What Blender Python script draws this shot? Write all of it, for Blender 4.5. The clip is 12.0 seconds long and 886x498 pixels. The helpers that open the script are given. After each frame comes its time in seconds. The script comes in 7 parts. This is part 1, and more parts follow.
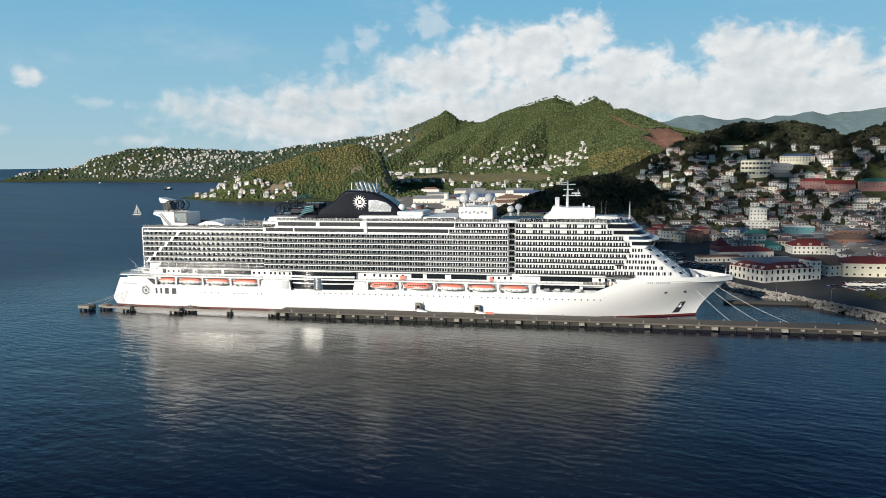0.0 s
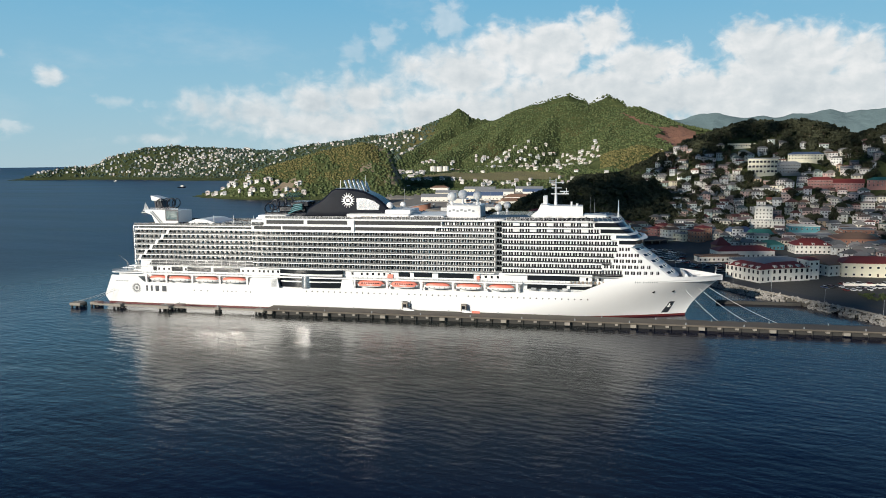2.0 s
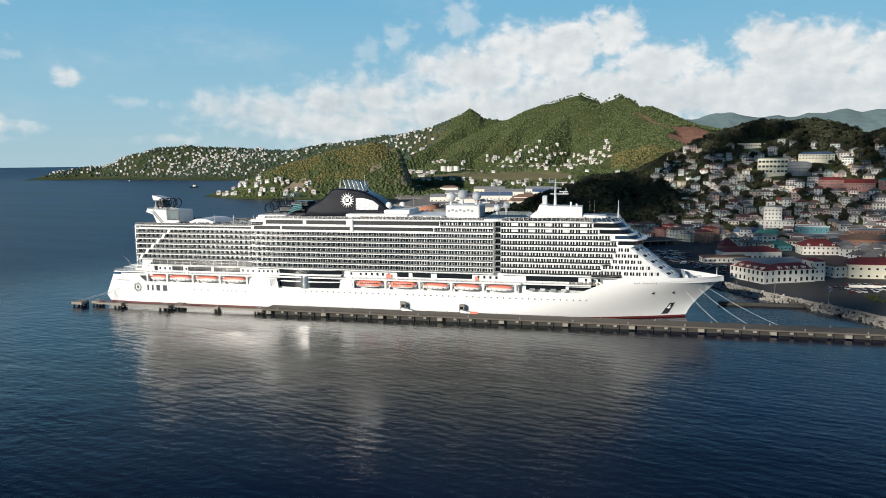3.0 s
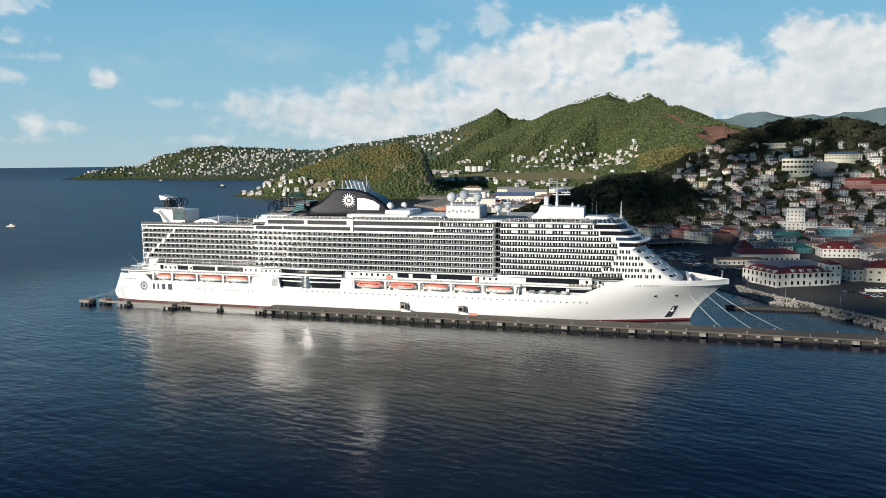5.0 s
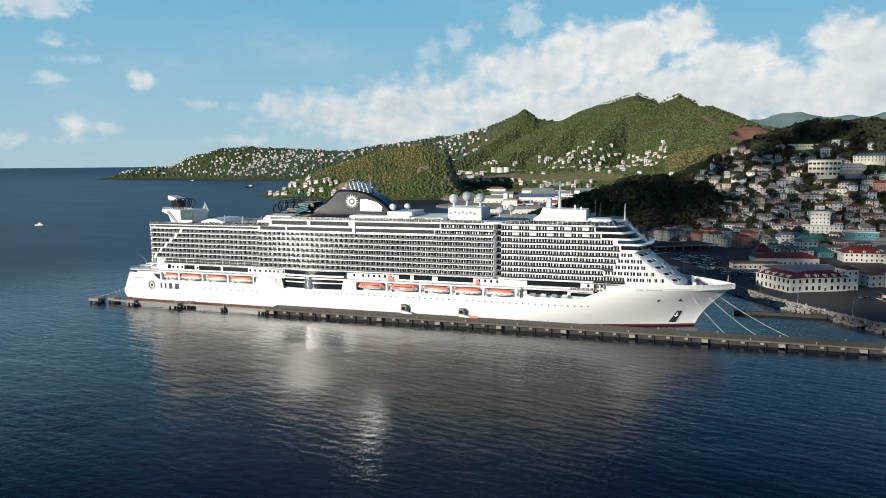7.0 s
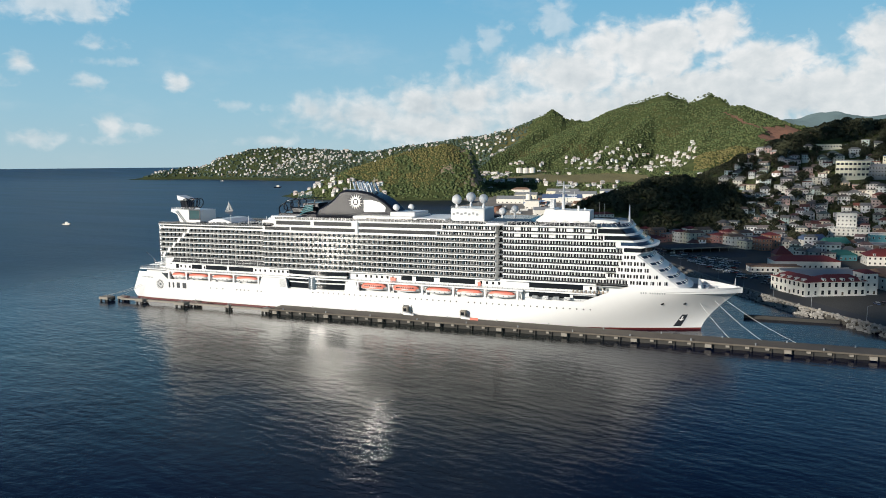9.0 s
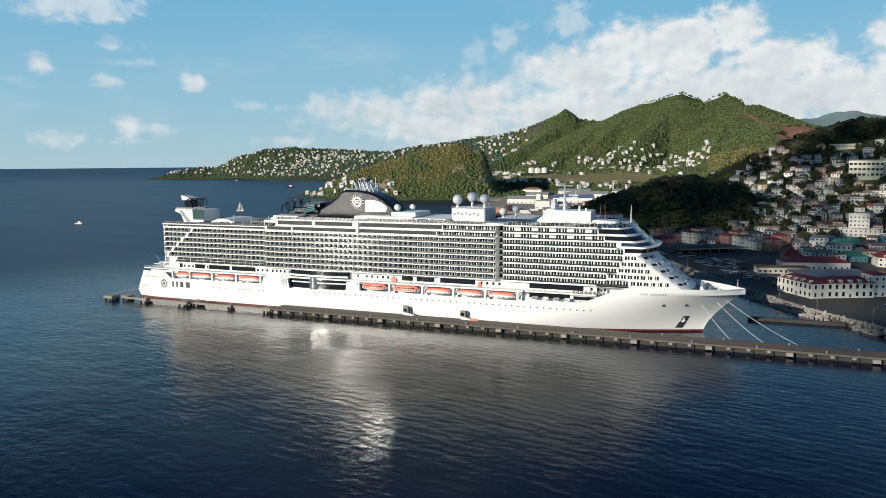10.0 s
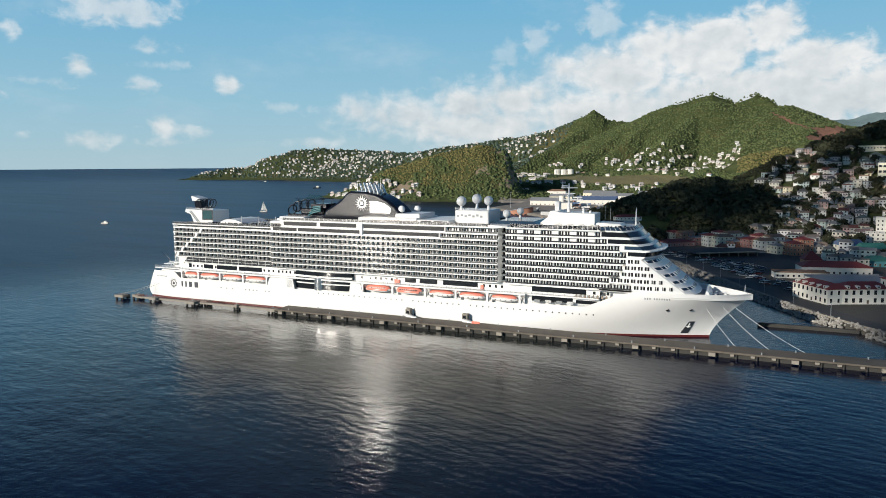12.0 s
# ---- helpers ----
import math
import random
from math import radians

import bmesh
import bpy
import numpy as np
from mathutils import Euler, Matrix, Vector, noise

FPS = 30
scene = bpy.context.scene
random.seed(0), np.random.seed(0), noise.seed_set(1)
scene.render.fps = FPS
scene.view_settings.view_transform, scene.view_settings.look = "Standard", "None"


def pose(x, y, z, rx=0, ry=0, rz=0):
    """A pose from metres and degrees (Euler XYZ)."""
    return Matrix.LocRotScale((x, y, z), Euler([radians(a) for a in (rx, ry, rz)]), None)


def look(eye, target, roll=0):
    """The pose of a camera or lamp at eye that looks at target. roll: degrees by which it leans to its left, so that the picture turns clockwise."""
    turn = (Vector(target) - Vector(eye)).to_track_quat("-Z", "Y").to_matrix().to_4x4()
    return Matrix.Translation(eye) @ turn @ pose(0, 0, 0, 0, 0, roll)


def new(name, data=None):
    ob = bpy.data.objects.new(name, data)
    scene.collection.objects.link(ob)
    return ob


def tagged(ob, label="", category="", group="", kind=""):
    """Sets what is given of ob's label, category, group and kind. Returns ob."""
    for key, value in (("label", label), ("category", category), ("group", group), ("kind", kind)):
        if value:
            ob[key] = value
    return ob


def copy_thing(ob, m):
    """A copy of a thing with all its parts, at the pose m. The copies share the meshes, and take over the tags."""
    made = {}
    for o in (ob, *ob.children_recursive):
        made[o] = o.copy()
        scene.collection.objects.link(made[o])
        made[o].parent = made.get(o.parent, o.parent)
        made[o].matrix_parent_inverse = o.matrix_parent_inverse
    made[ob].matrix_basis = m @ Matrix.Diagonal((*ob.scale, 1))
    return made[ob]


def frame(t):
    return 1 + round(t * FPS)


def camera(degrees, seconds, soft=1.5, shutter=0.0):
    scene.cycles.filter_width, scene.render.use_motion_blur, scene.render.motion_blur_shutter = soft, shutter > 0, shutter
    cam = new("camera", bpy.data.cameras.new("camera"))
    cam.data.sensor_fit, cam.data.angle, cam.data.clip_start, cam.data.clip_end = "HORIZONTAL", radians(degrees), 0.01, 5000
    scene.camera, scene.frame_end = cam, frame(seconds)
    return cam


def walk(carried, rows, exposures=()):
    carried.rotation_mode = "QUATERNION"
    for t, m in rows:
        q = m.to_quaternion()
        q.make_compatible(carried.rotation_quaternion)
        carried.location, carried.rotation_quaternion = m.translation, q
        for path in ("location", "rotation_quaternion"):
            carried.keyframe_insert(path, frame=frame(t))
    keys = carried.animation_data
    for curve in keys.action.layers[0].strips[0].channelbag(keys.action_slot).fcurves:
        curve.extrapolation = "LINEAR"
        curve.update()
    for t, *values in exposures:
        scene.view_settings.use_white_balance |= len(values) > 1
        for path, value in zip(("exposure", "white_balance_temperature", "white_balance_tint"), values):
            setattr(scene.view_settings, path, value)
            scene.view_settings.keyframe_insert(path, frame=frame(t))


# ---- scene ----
cam = camera(64.4, 12.0, soft=0.9)
PATH = [
    (0, (245.647, -339.991, 76.936), (245.289, -338.039, 76.688), -0.5),
    (0.5, (249.162, -339.009, 76.897), (248.799, -337.059, 76.647), -0.5),
    (1, (252.641, -337.983, 76.841), (252.267, -336.034, 76.591), -0.5),
    (1.5, (256.071, -336.913, 76.739), (255.687, -334.966, 76.487), -0.6),
    (2, (259.467, -335.739, 76.666), (259.065, -333.796, 76.414), -0.5),
    (2.5, (262.810, -334.443, 76.614), (262.390, -332.504, 76.362), -0.6),
    (3, (266.162, -333.056, 76.583), (265.724, -331.120, 76.331), -0.5),
    (5, (279.657, -327.072, 76.494), (279.138, -325.156, 76.243), -0.5),
    (5.5, (282.927, -325.567, 76.511), (282.387, -323.657, 76.261), -0.4),
    (6, (286.203, -324.012, 76.537), (285.644, -322.109, 76.288), -0.4),
    (6.5, (289.465, -322.440, 76.58), (288.884, -320.543, 76.332), -0.4),
    (7, (292.664, -320.800, 76.612), (292.063, -318.909, 76.364), -0.4),
    (9, (304.519, -313.790, 76.45), (303.838, -311.926, 76.204), -0.4),
    (9.5, (307.454, -312.016, 76.422), (306.753, -310.159, 76.176), -0.4),
    (10, (310.350, -310.316, 76.401), (309.631, -308.466, 76.155), -0.4),
    (10.5, (313.183, -308.615, 76.38), (312.444, -306.774, 76.136), -0.3),
    (11, (315.897, -306.897, 76.393), (315.138, -305.063, 76.149), -0.3),
    (11.5, (318.572, -305.095, 76.408), (317.794, -303.269, 76.165), -0.3),
    (12, (321.187, -303.260, 76.409), (320.391, -301.441, 76.167), -0.3),
]
walk(cam, [(t, look(eye, target, roll)) for t, eye, target, roll in PATH])

# ---------------------------------------------------------------- sky and sun
SUN_AZ, SUN_EL = radians(-150.8), radians(16.3)      # azimuth from +y towards +x
to_sun = Vector((math.sin(SUN_AZ) * math.cos(SUN_EL), math.cos(SUN_AZ) * math.cos(SUN_EL), math.sin(SUN_EL)))
sun = new("sun", bpy.data.lights.new("sun", "SUN"))
sun.data.energy, sun.data.angle, sun.data.color = 5.0, radians(0.6), (1.0, 0.93, 0.82)
sun.matrix_world = look(tuple(to_sun * 900), (0, 0, 0))


class Graph:
    """Small helper to write node trees as expressions."""

    def __init__(self, tree):
        self.tree = tree
        tree.nodes.clear()

    def add(self, kind, ins=None, out=0, **props):
        node = self.tree.nodes.new(kind)
        if "operation" in props:
            node.operation = props["operation"]
        if "use_clamp" in props:
            node.use_clamp = props["use_clamp"]
        if "data_type" in props:
            node.data_type, node.blend_type = props["data_type"], props["blend_type"]
        if kind == "ShaderNodeTexWave":
            node.bands_direction = "Y"
        if "feature" in props:
            node.feature = props["feature"]
        if "interpolation_type" in props:
            node.interpolation_type = props["interpolation_type"]
        if "rotation_type" in props:
            node.rotation_type = props["rotation_type"]
        for key, value in (ins or {}).items():
            socket = node.inputs[key]
            if isinstance(value, bpy.types.NodeSocket):
                self.tree.links.new(value, socket)
            else:
                socket.default_value = value
        return node.outputs[out]

    def math(self, op, a, b=0.0, c=0.0, clamp=False):
        return self.add("ShaderNodeMath", {0: a, 1: b, 2: c}, operation=op, use_clamp=clamp)

    def vec(self, op, a, b=(0, 0, 0)):
        return self.add("ShaderNodeVectorMath", {0: a, 1: b}, operation=op)

    def noise(self, vector, scale, detail=4.0, rough=0.55, distort=0.0):
        return self.add("ShaderNodeTexNoise", {"Vector": vector, "Scale": scale, "Detail": detail, "Roughness": rough, "Distortion": distort})

    def ramp(self, fac, stops, mode="LINEAR"):
        node = self.tree.nodes.new("ShaderNodeValToRGB")
        node.color_ramp.interpolation = mode
        els = node.color_ramp.elements
        while len(els) < len(stops):
            els.new(0.5)
        for el, (pos, col) in zip(els, stops):
            el.position = pos
            el.color = (col, col, col, 1) if isinstance(col, (int, float)) else (*col, 1)
        self.tree.links.new(fac, node.inputs[0])
        return node.outputs[0]

    def mix(self, fac, a, b, blend="MIX"):
        def c(v):
            return (*v, 1) if isinstance(v, tuple) and len(v) == 3 else v
        return self.add("ShaderNodeMix", {0: fac, 6: c(a), 7: c(b)}, out=2, data_type="RGBA", blend_type=blend)

    def smooth(self, x, lo, hi):
        return self.add("ShaderNodeMapRange", {0: x, 1: lo, 2: hi, 3: 0.0, 4: 1.0}, interpolation_type="SMOOTHSTEP")


world = bpy.data.worlds.new("sky")
scene.world = world
world.use_nodes = True
g = Graph(world.node_tree)
way = g.add("ShaderNodeTexCoord")
xyz = world.node_tree.nodes.new("ShaderNodeSeparateXYZ")
world.node_tree.links.new(way, xyz.inputs[0])
azimuth = g.math("MULTIPLY", g.math("ARCTAN2", xyz.outputs[0], xyz.outputs[1]), 57.2958)
height = g.math("MULTIPLY", g.math("ARCSINE", xyz.outputs[2]), 57.2958)
air = world.node_tree.nodes.new("ShaderNodeTexSky")
air.sky_type, air.sun_disc, air.sun_elevation, air.sun_rotation = "NISHITA", False, SUN_EL, SUN_AZ
air.altitude, air.air_density, air.dust_density, air.ozone_density = 50.0, 1.0, 0.0, 3.0
sky = g.add("ShaderNodeVectorMath", {0: air.outputs[0], 3: 0.085}, operation="SCALE")

# darkened steeply above 13 degrees, out of view, to dim the sea's reflection
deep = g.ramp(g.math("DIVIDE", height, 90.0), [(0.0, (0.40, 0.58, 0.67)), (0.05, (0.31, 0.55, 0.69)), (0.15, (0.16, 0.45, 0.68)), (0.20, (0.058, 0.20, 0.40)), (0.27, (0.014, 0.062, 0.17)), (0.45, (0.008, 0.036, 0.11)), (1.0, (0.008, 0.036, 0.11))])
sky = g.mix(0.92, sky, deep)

# the cumulus bank over the island, as heaps: azimuth, height, half width, half height, all in degrees
HEAPS = [(14.4, 6.9, 5.3, 2.5), (11.3, 8.2, 2.6, 1.5), (18.3, 6.8, 1.8, 1.8), (14.0, 4.3, 13.0, 2.6), (4.1, 6.8, 3.9, 2.1), (5.7, 7.5, 2.1, 1.3), (0.7, 9.5, 2.5, 1.8), (-2.0, 9.0, 2.7, 1.8),
         (-4.2, 7.9, 4.2, 2.7), (-7.3, 8.5, 2.3, 2.0), (-10.0, 6.7, 5.8, 2.6), (-14.0, 7.1, 2.0, 2.0), (0.2, 4.7, 13.0, 2.5), (-17.7, 5.0, 4.2, 1.9), (-21.5, 4.6, 4.0, 2.1), (-26.2, 3.8, 5.2, 2.0),
         (-30.2, 4.0, 1.9, 1.4), (-31.5, 4.5, 0.7, 0.9), (-21.2, 2.8, 11.5, 2.0), (-11.4, 3.8, 9.0, 2.4), (-33.1, 1.7, 2.8, 0.5), (26.0, 5.6, 6.5, 3.0), (40.0, 5.0, 9.0, 3.0)]
# single small clouds: the same, and how dense
PUFFS = [(-50.4, 7.0, 1.1, 0.9, 0.95), (-45.6, 8.5, 1.5, 0.8, 0.6), (-44.9, 7.3, 1.6, 0.4, 0.45), (-46.0, 5.9, 1.2, 0.6, 0.6), (-40.1, 6.1, 1.2, 0.9, 0.9), (-45.0, 2.9, 1.0, 0.9, 0.9), (-43.6, 2.6, 2.0, 0.5, 0.5),
         (-50.3, 1.9, 1.8, 0.6, 0.6), (-54.1, 2.1, 0.7, 0.5, 0.6), (-47.9, 11.0, 4.5, 1.3, 0.7), (-54.6, 9.2, 0.8, 0.7, 0.7), (-52.4, 5.8, 2.0, 0.4, 0.35), (-36.0, 4.4, 2.0, 0.4, 0.4),
         (-38.2, 1.7, 1.1, 0.4, 0.45), (-45.0, 1.7, 1.4, 0.3, 0.4), (-16.1, 9.8, 1.6, 1.4, 0.42), (-11.2, 10.7, 1.9, 1.7, 0.48), (-18.4, 8.4, 1.4, 1.0, 0.3), (-57.0, 4.5, 2.0, 1.0, 0.5)]
plane = g.add("ShaderNodeCombineXYZ", {0: azimuth, 1: g.math("MULTIPLY", height, 1.25), 2: 0.0})


def inside_of(a, h, w, t, where_az, where_h):
    """How deep inside an ellipse, in degrees; below zero outside."""
    u = g.math("DIVIDE", g.math("SUBTRACT", where_az, a), w)
    v = g.math("DIVIDE", g.math("SUBTRACT", where_h, h), t)
    return g.math("MULTIPLY", g.math("SUBTRACT", 1.0, g.math("SQRT", g.math("ADD", g.math("MULTIPLY", u, u), g.math("MULTIPLY", v, v)))), min(w, t) * 0.6 + 0.7)


def billow(where):
    """Rounded knobs at three sizes, in degrees."""
    warp = g.add("ShaderNodeTexNoise", {"Vector": where, "Scale": 0.5, "Detail": 3.0}, out=1)
    bent = g.vec("ADD", where, g.add("ShaderNodeVectorMath", {0: g.vec("SUBTRACT", warp, (0.5, 0.5, 0.5)), 3: 1.6}, operation="SCALE"))
    big = g.add("ShaderNodeTexVoronoi", {"Vector": bent, "Scale": 0.40, "Smoothness": 1.0}, feature="SMOOTH_F1")
    small = g.add("ShaderNodeTexVoronoi", {"Vector": bent, "Scale": 1.0, "Smoothness": 1.0}, feature="SMOOTH_F1")
    fine = g.noise(bent, 0.9, 7.0, 0.52)
    return g.math("ADD", g.math("MULTIPLY", g.math("SUBTRACT", 0.40, big), 1.15), g.math("ADD", g.math("MULTIPLY", g.math("SUBTRACT", 0.40, small), 0.5), g.math("MULTIPLY", g.math("SUBTRACT", fine, 0.5), 2.1)))


lumps = billow(plane)
bank = None
for a, h, w, t in HEAPS:
    one = inside_of(a, h, w, t, azimuth, height)
    bank = one if bank is None else g.math("SMOOTH_MAX", bank, one, 0.5)
depth = g.math("ADD", bank, lumps)
# crisp heaps on the sunny side, soft and thin towards the low end of the bank
soft = g.math("ADD", 0.8, g.math("MULTIPLY", g.smooth(azimuth, 0.0, -16.0), 0.8))
bank_cover = g.add("ShaderNodeMapRange", {0: depth, 1: -0.4, 2: soft, 3: 0.0, 4: 1.0}, interpolation_type="SMOOTHSTEP")
bank_cover = g.math("MULTIPLY", bank_cover, g.math("SUBTRACT", 1.0, g.math("MULTIPLY", g.smooth(azimuth, -16.0, -36.0), 0.22)))
puffs = None
for a, h, w, t, strength in PUFFS:
    near = g.math("ADD", inside_of(a, h, w, t, azimuth, height), g.math("MULTIPLY", lumps, 1.9 - strength))
    one = g.math("MULTIPLY", g.smooth(near, -0.25, 1.15), strength * 0.92)
    puffs = one if puffs is None else g.math("MAXIMUM", puffs, one)
# thin scattered cloud over the rest of the sky
wisp = g.math("MULTIPLY", g.smooth(g.noise(g.vec("MULTIPLY", way, (1.0, 1.0, 2.2)), 2.6, 6.0, 0.6), 0.56, 0.74), g.smooth(height, 14.0, 26.0))
veil = g.math("MULTIPLY", g.smooth(g.noise(g.vec("MULTIPLY", plane, (0.5, 1.0, 1.0)), 0.16, 6.0, 0.6), 0.5, 0.8), 0.22)
cover = g.math("MAXIMUM", g.math("MAXIMUM", bank_cover, puffs), g.math("MAXIMUM", g.math("MULTIPLY", wisp, 0.2), veil), clamp=True)
# relief: the side of each knob towards the sun is brighter, the flat bases are grey
relief = g.math("MULTIPLY", g.math("SUBTRACT", lumps, billow(g.vec("ADD", plane, (-0.45, 0.6, 0.0)))), 0.24)
broad = g.math("MULTIPLY", g.math("SUBTRACT", g.noise(g.vec("MULTIPLY", plane, (0.7, 1.0, 1.0)), 0.28, 5.0, 0.55), 0.5), 0.9)
inner = g.math("MULTIPLY", g.smooth(depth, 0.2, 2.6), 0.16)
low = g.math("MULTIPLY", g.smooth(height, 8.0, 3.6), 0.12)
light = g.math("SUBTRACT", g.math("ADD", g.math("ADD", 0.86, relief), broad), g.math("ADD", inner, low), clamp=True)
cloud = g.ramp(light, [(0.0, (0.45, 0.52, 0.57)), (0.4, (0.58, 0.63, 0.66)), (0.72, (0.73, 0.76, 0.77)), (1.0, (0.90, 0.895, 0.885))])
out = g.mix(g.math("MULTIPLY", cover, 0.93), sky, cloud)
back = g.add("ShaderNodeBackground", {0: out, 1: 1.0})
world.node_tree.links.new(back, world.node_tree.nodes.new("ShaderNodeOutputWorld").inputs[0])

# ---------------------------------------------------------------- materials
def material(name, col, rough=0.6, metal=0.0, var=0.18, scale=0.25, bump=0.0, bump_scale=2.0, gloss=0.5, colors=None, island=None, vary=0.0):
    """Two-scale mottled paint or stone. colors: a palette picked per object; island: a palette picked per loose piece."""
    m = bpy.data.materials.new(name)
    m.use_nodes = True
    n = Graph(m.node_tree)
    place = n.add("ShaderNodeNewGeometry")
    coarse = n.noise(place, scale, 5.0, 0.6)
    grain = n.noise(place, scale * 11.0, 3.0, 0.6)
    mott = n.math("ADD", n.math("MULTIPLY", coarse, 0.65), n.math("MULTIPLY", grain, 0.35))
    if colors:
        base = n.ramp(n.add("ShaderNodeObjectInfo", out=5), [(i / len(colors), c) for i, c in enumerate(colors)], "CONSTANT")
    elif island:
        base = n.ramp(n.add("ShaderNodeNewGeometry", out=8), [(i / max(1, len(island) - 1), c) for i, c in enumerate(island)], "LINEAR")
    else:
        base = n.mix(0.0, tuple(col), tuple(col))
    if vary:
        shade = n.math("ADD", 1.0 - vary / 2, n.math("MULTIPLY", n.add("ShaderNodeObjectInfo", out=5), vary))
        base = n.add("ShaderNodeVectorMath", {0: base, 3: shade}, operation="SCALE")
    amount = n.math("ADD", 1.0 - var, n.math("MULTIPLY", mott, 2 * var))
    base = n.add("ShaderNodeVectorMath", {0: base, 3: amount}, operation="SCALE")
    bsdf = m.node_tree.nodes.new("ShaderNodeBsdfPrincipled")
    m.node_tree.links.new(base, bsdf.inputs["Base Color"])
    m.node_tree.links.new(n.math("ADD", rough - 0.08, n.math("MULTIPLY", coarse, 0.16)), bsdf.inputs["Roughness"])
    bsdf.inputs["Metallic"].default_value = metal
    bsdf.inputs["Specular IOR Level"].default_value = gloss
    if bump:
        rise = n.add("ShaderNodeBump", {"Strength": 1.0, "Distance": bump, "Height": n.noise(place, bump_scale, 6.0, 0.65)})
        m.node_tree.links.new(rise, bsdf.inputs["Normal"])
    m.node_tree.links.new(bsdf.outputs[0], m.node_tree.nodes.new("ShaderNodeOutputMaterial").inputs[0])
    return m


def clear_glass(name, col, rough=0.05):
    return material(name, col, rough + 0.08, 0.0, 0.1, 0.1, gloss=0.35)


M_WHITE = material("ship_white_paint", (0.80, 0.80, 0.79), 0.35, var=0.04, scale=0.06)
M_HULL = material("hull_white_paint", (0.80, 0.80, 0.79), 0.32, var=0.05, scale=0.04, bump=0.012, bump_scale=0.25)
M_BOOT = material("red_boot_paint", (0.12, 0.02, 0.02), 0.5, var=0.3, scale=0.3)
M_GREY = material("grey_deck_paint", (0.30, 0.32, 0.33), 0.6, var=0.15, scale=0.3)
M_TEAK = material("deck_planking", (0.28, 0.22, 0.16), 0.7, var=0.25, scale=0.6)
M_GLASS = clear_glass("dark_tinted_glass", (0.012, 0.014, 0.017))
M_WINDOW = material("cabin_window_glass", (0.02, 0.021, 0.023), 0.09, var=0.1, scale=0.05, gloss=0.4)
M_GALLERY = clear_glass("dark_gallery_glass", (0.012, 0.014, 0.017), 0.4)
M_BLUEGLASS = clear_glass("blue_tinted_glass", (0.025, 0.05, 0.085), 0.04)
M_FROST = material("grey_glass_balustrade", (0.15, 0.153, 0.153), 0.07, var=0.08, scale=0.3)
M_ETCHED = material("etched_glass_balustrade", (0.115, 0.118, 0.118), 0.5, var=0.08, scale=0.3)
M_SMOKE = clear_glass("smoked_balustrade", (0.05, 0.052, 0.055), 0.1)
M_NAVY = material("navy_funnel_paint", (0.008, 0.010, 0.016), 0.2, var=0.3, scale=0.2, gloss=0.3)
M_ORANGE = material("lifeboat_orange", (0.70, 0.22, 0.16), 0.4, var=0.12, scale=0.8)
M_STEEL = material("polished_steel", (0.62, 0.62, 0.62), 0.25, 0.9, 0.1, 0.5)
M_LOGO = material("dark_grey_lettering", (0.035, 0.04, 0.05), 0.5, var=0.1)
M_CONCRETE = material("pier_concrete", (0.125, 0.108, 0.088), 0.85, var=0.4, scale=0.16, bump=0.03, bump_scale=3.0)
M_CONC_EDGE = material("weathered_concrete_face", (0.27, 0.245, 0.21), 0.9, var=0.45, scale=0.4, bump=0.05)
M_PILE = material("wet_shaded_concrete", (0.04, 0.038, 0.034), 0.8, var=0.4, scale=0.5)
M_RUBBER = material("black_rubber", (0.02, 0.02, 0.02), 0.8, var=0.2)
M_ROPE = material("pale_mooring_rope", (0.55, 0.56, 0.55), 0.9, var=0.1)
M_ROCK = material("grey_boulder", (0.30, 0.285, 0.26), 0.9, var=0.35, scale=0.4, bump=0.08, bump_scale=1.5, vary=0.5)
M_ASPHALT = material("asphalt", (0.055, 0.055, 0.057), 0.9, var=0.3, scale=0.08, bump=0.01)
M_SCREEN = material("teal_screen", (0.02, 0.07, 0.08), 0.2, var=0.6, scale=0.35)
M_TENT = material("white_canvas", (0.75, 0.75, 0.73), 0.7, var=0.06)
M_CYAN = material("turquoise_slide", (0.05, 0.16, 0.18), 0.4, var=0.1)


def land_material():
    m = bpy.data.materials.new("hill_ground")
    m.use_nodes = True
    n = Graph(m.node_tree)
    p = n.add("ShaderNodeNewGeometry")
    a, b, c = n.noise(p, 0.006, 6.0, 0.6), n.noise(p, 0.05, 6.0, 0.65), n.noise(p, 0.4, 4.0, 0.6)
    green = n.ramp(b, [(0.3, (0.045, 0.058, 0.024)), (0.5, (0.065, 0.082, 0.032)), (0.7, (0.10, 0.11, 0.045))])
    dry = n.ramp(c, [(0.3, (0.07, 0.065, 0.025)), (0.7, (0.16, 0.14, 0.06))])
    col = n.mix(n.smooth(a, 0.56, 0.68), green, dry)
    bsdf = m.node_tree.nodes.new("ShaderNodeBsdfPrincipled")
    m.node_tree.links.new(col, bsdf.inputs["Base Color"])
    bsdf.inputs["Roughness"].default_value = 0.95
    bsdf.inputs["Specular IOR Level"].default_value = 0.1
    rise = n.add("ShaderNodeBump", {"Strength": 1.0, "Distance": 3.0, "Height": b})
    m.node_tree.links.new(rise, bsdf.inputs["Normal"])
    m.node_tree.links.new(bsdf.outputs[0], m.node_tree.nodes.new("ShaderNodeOutputMaterial").inputs[0])
    return m


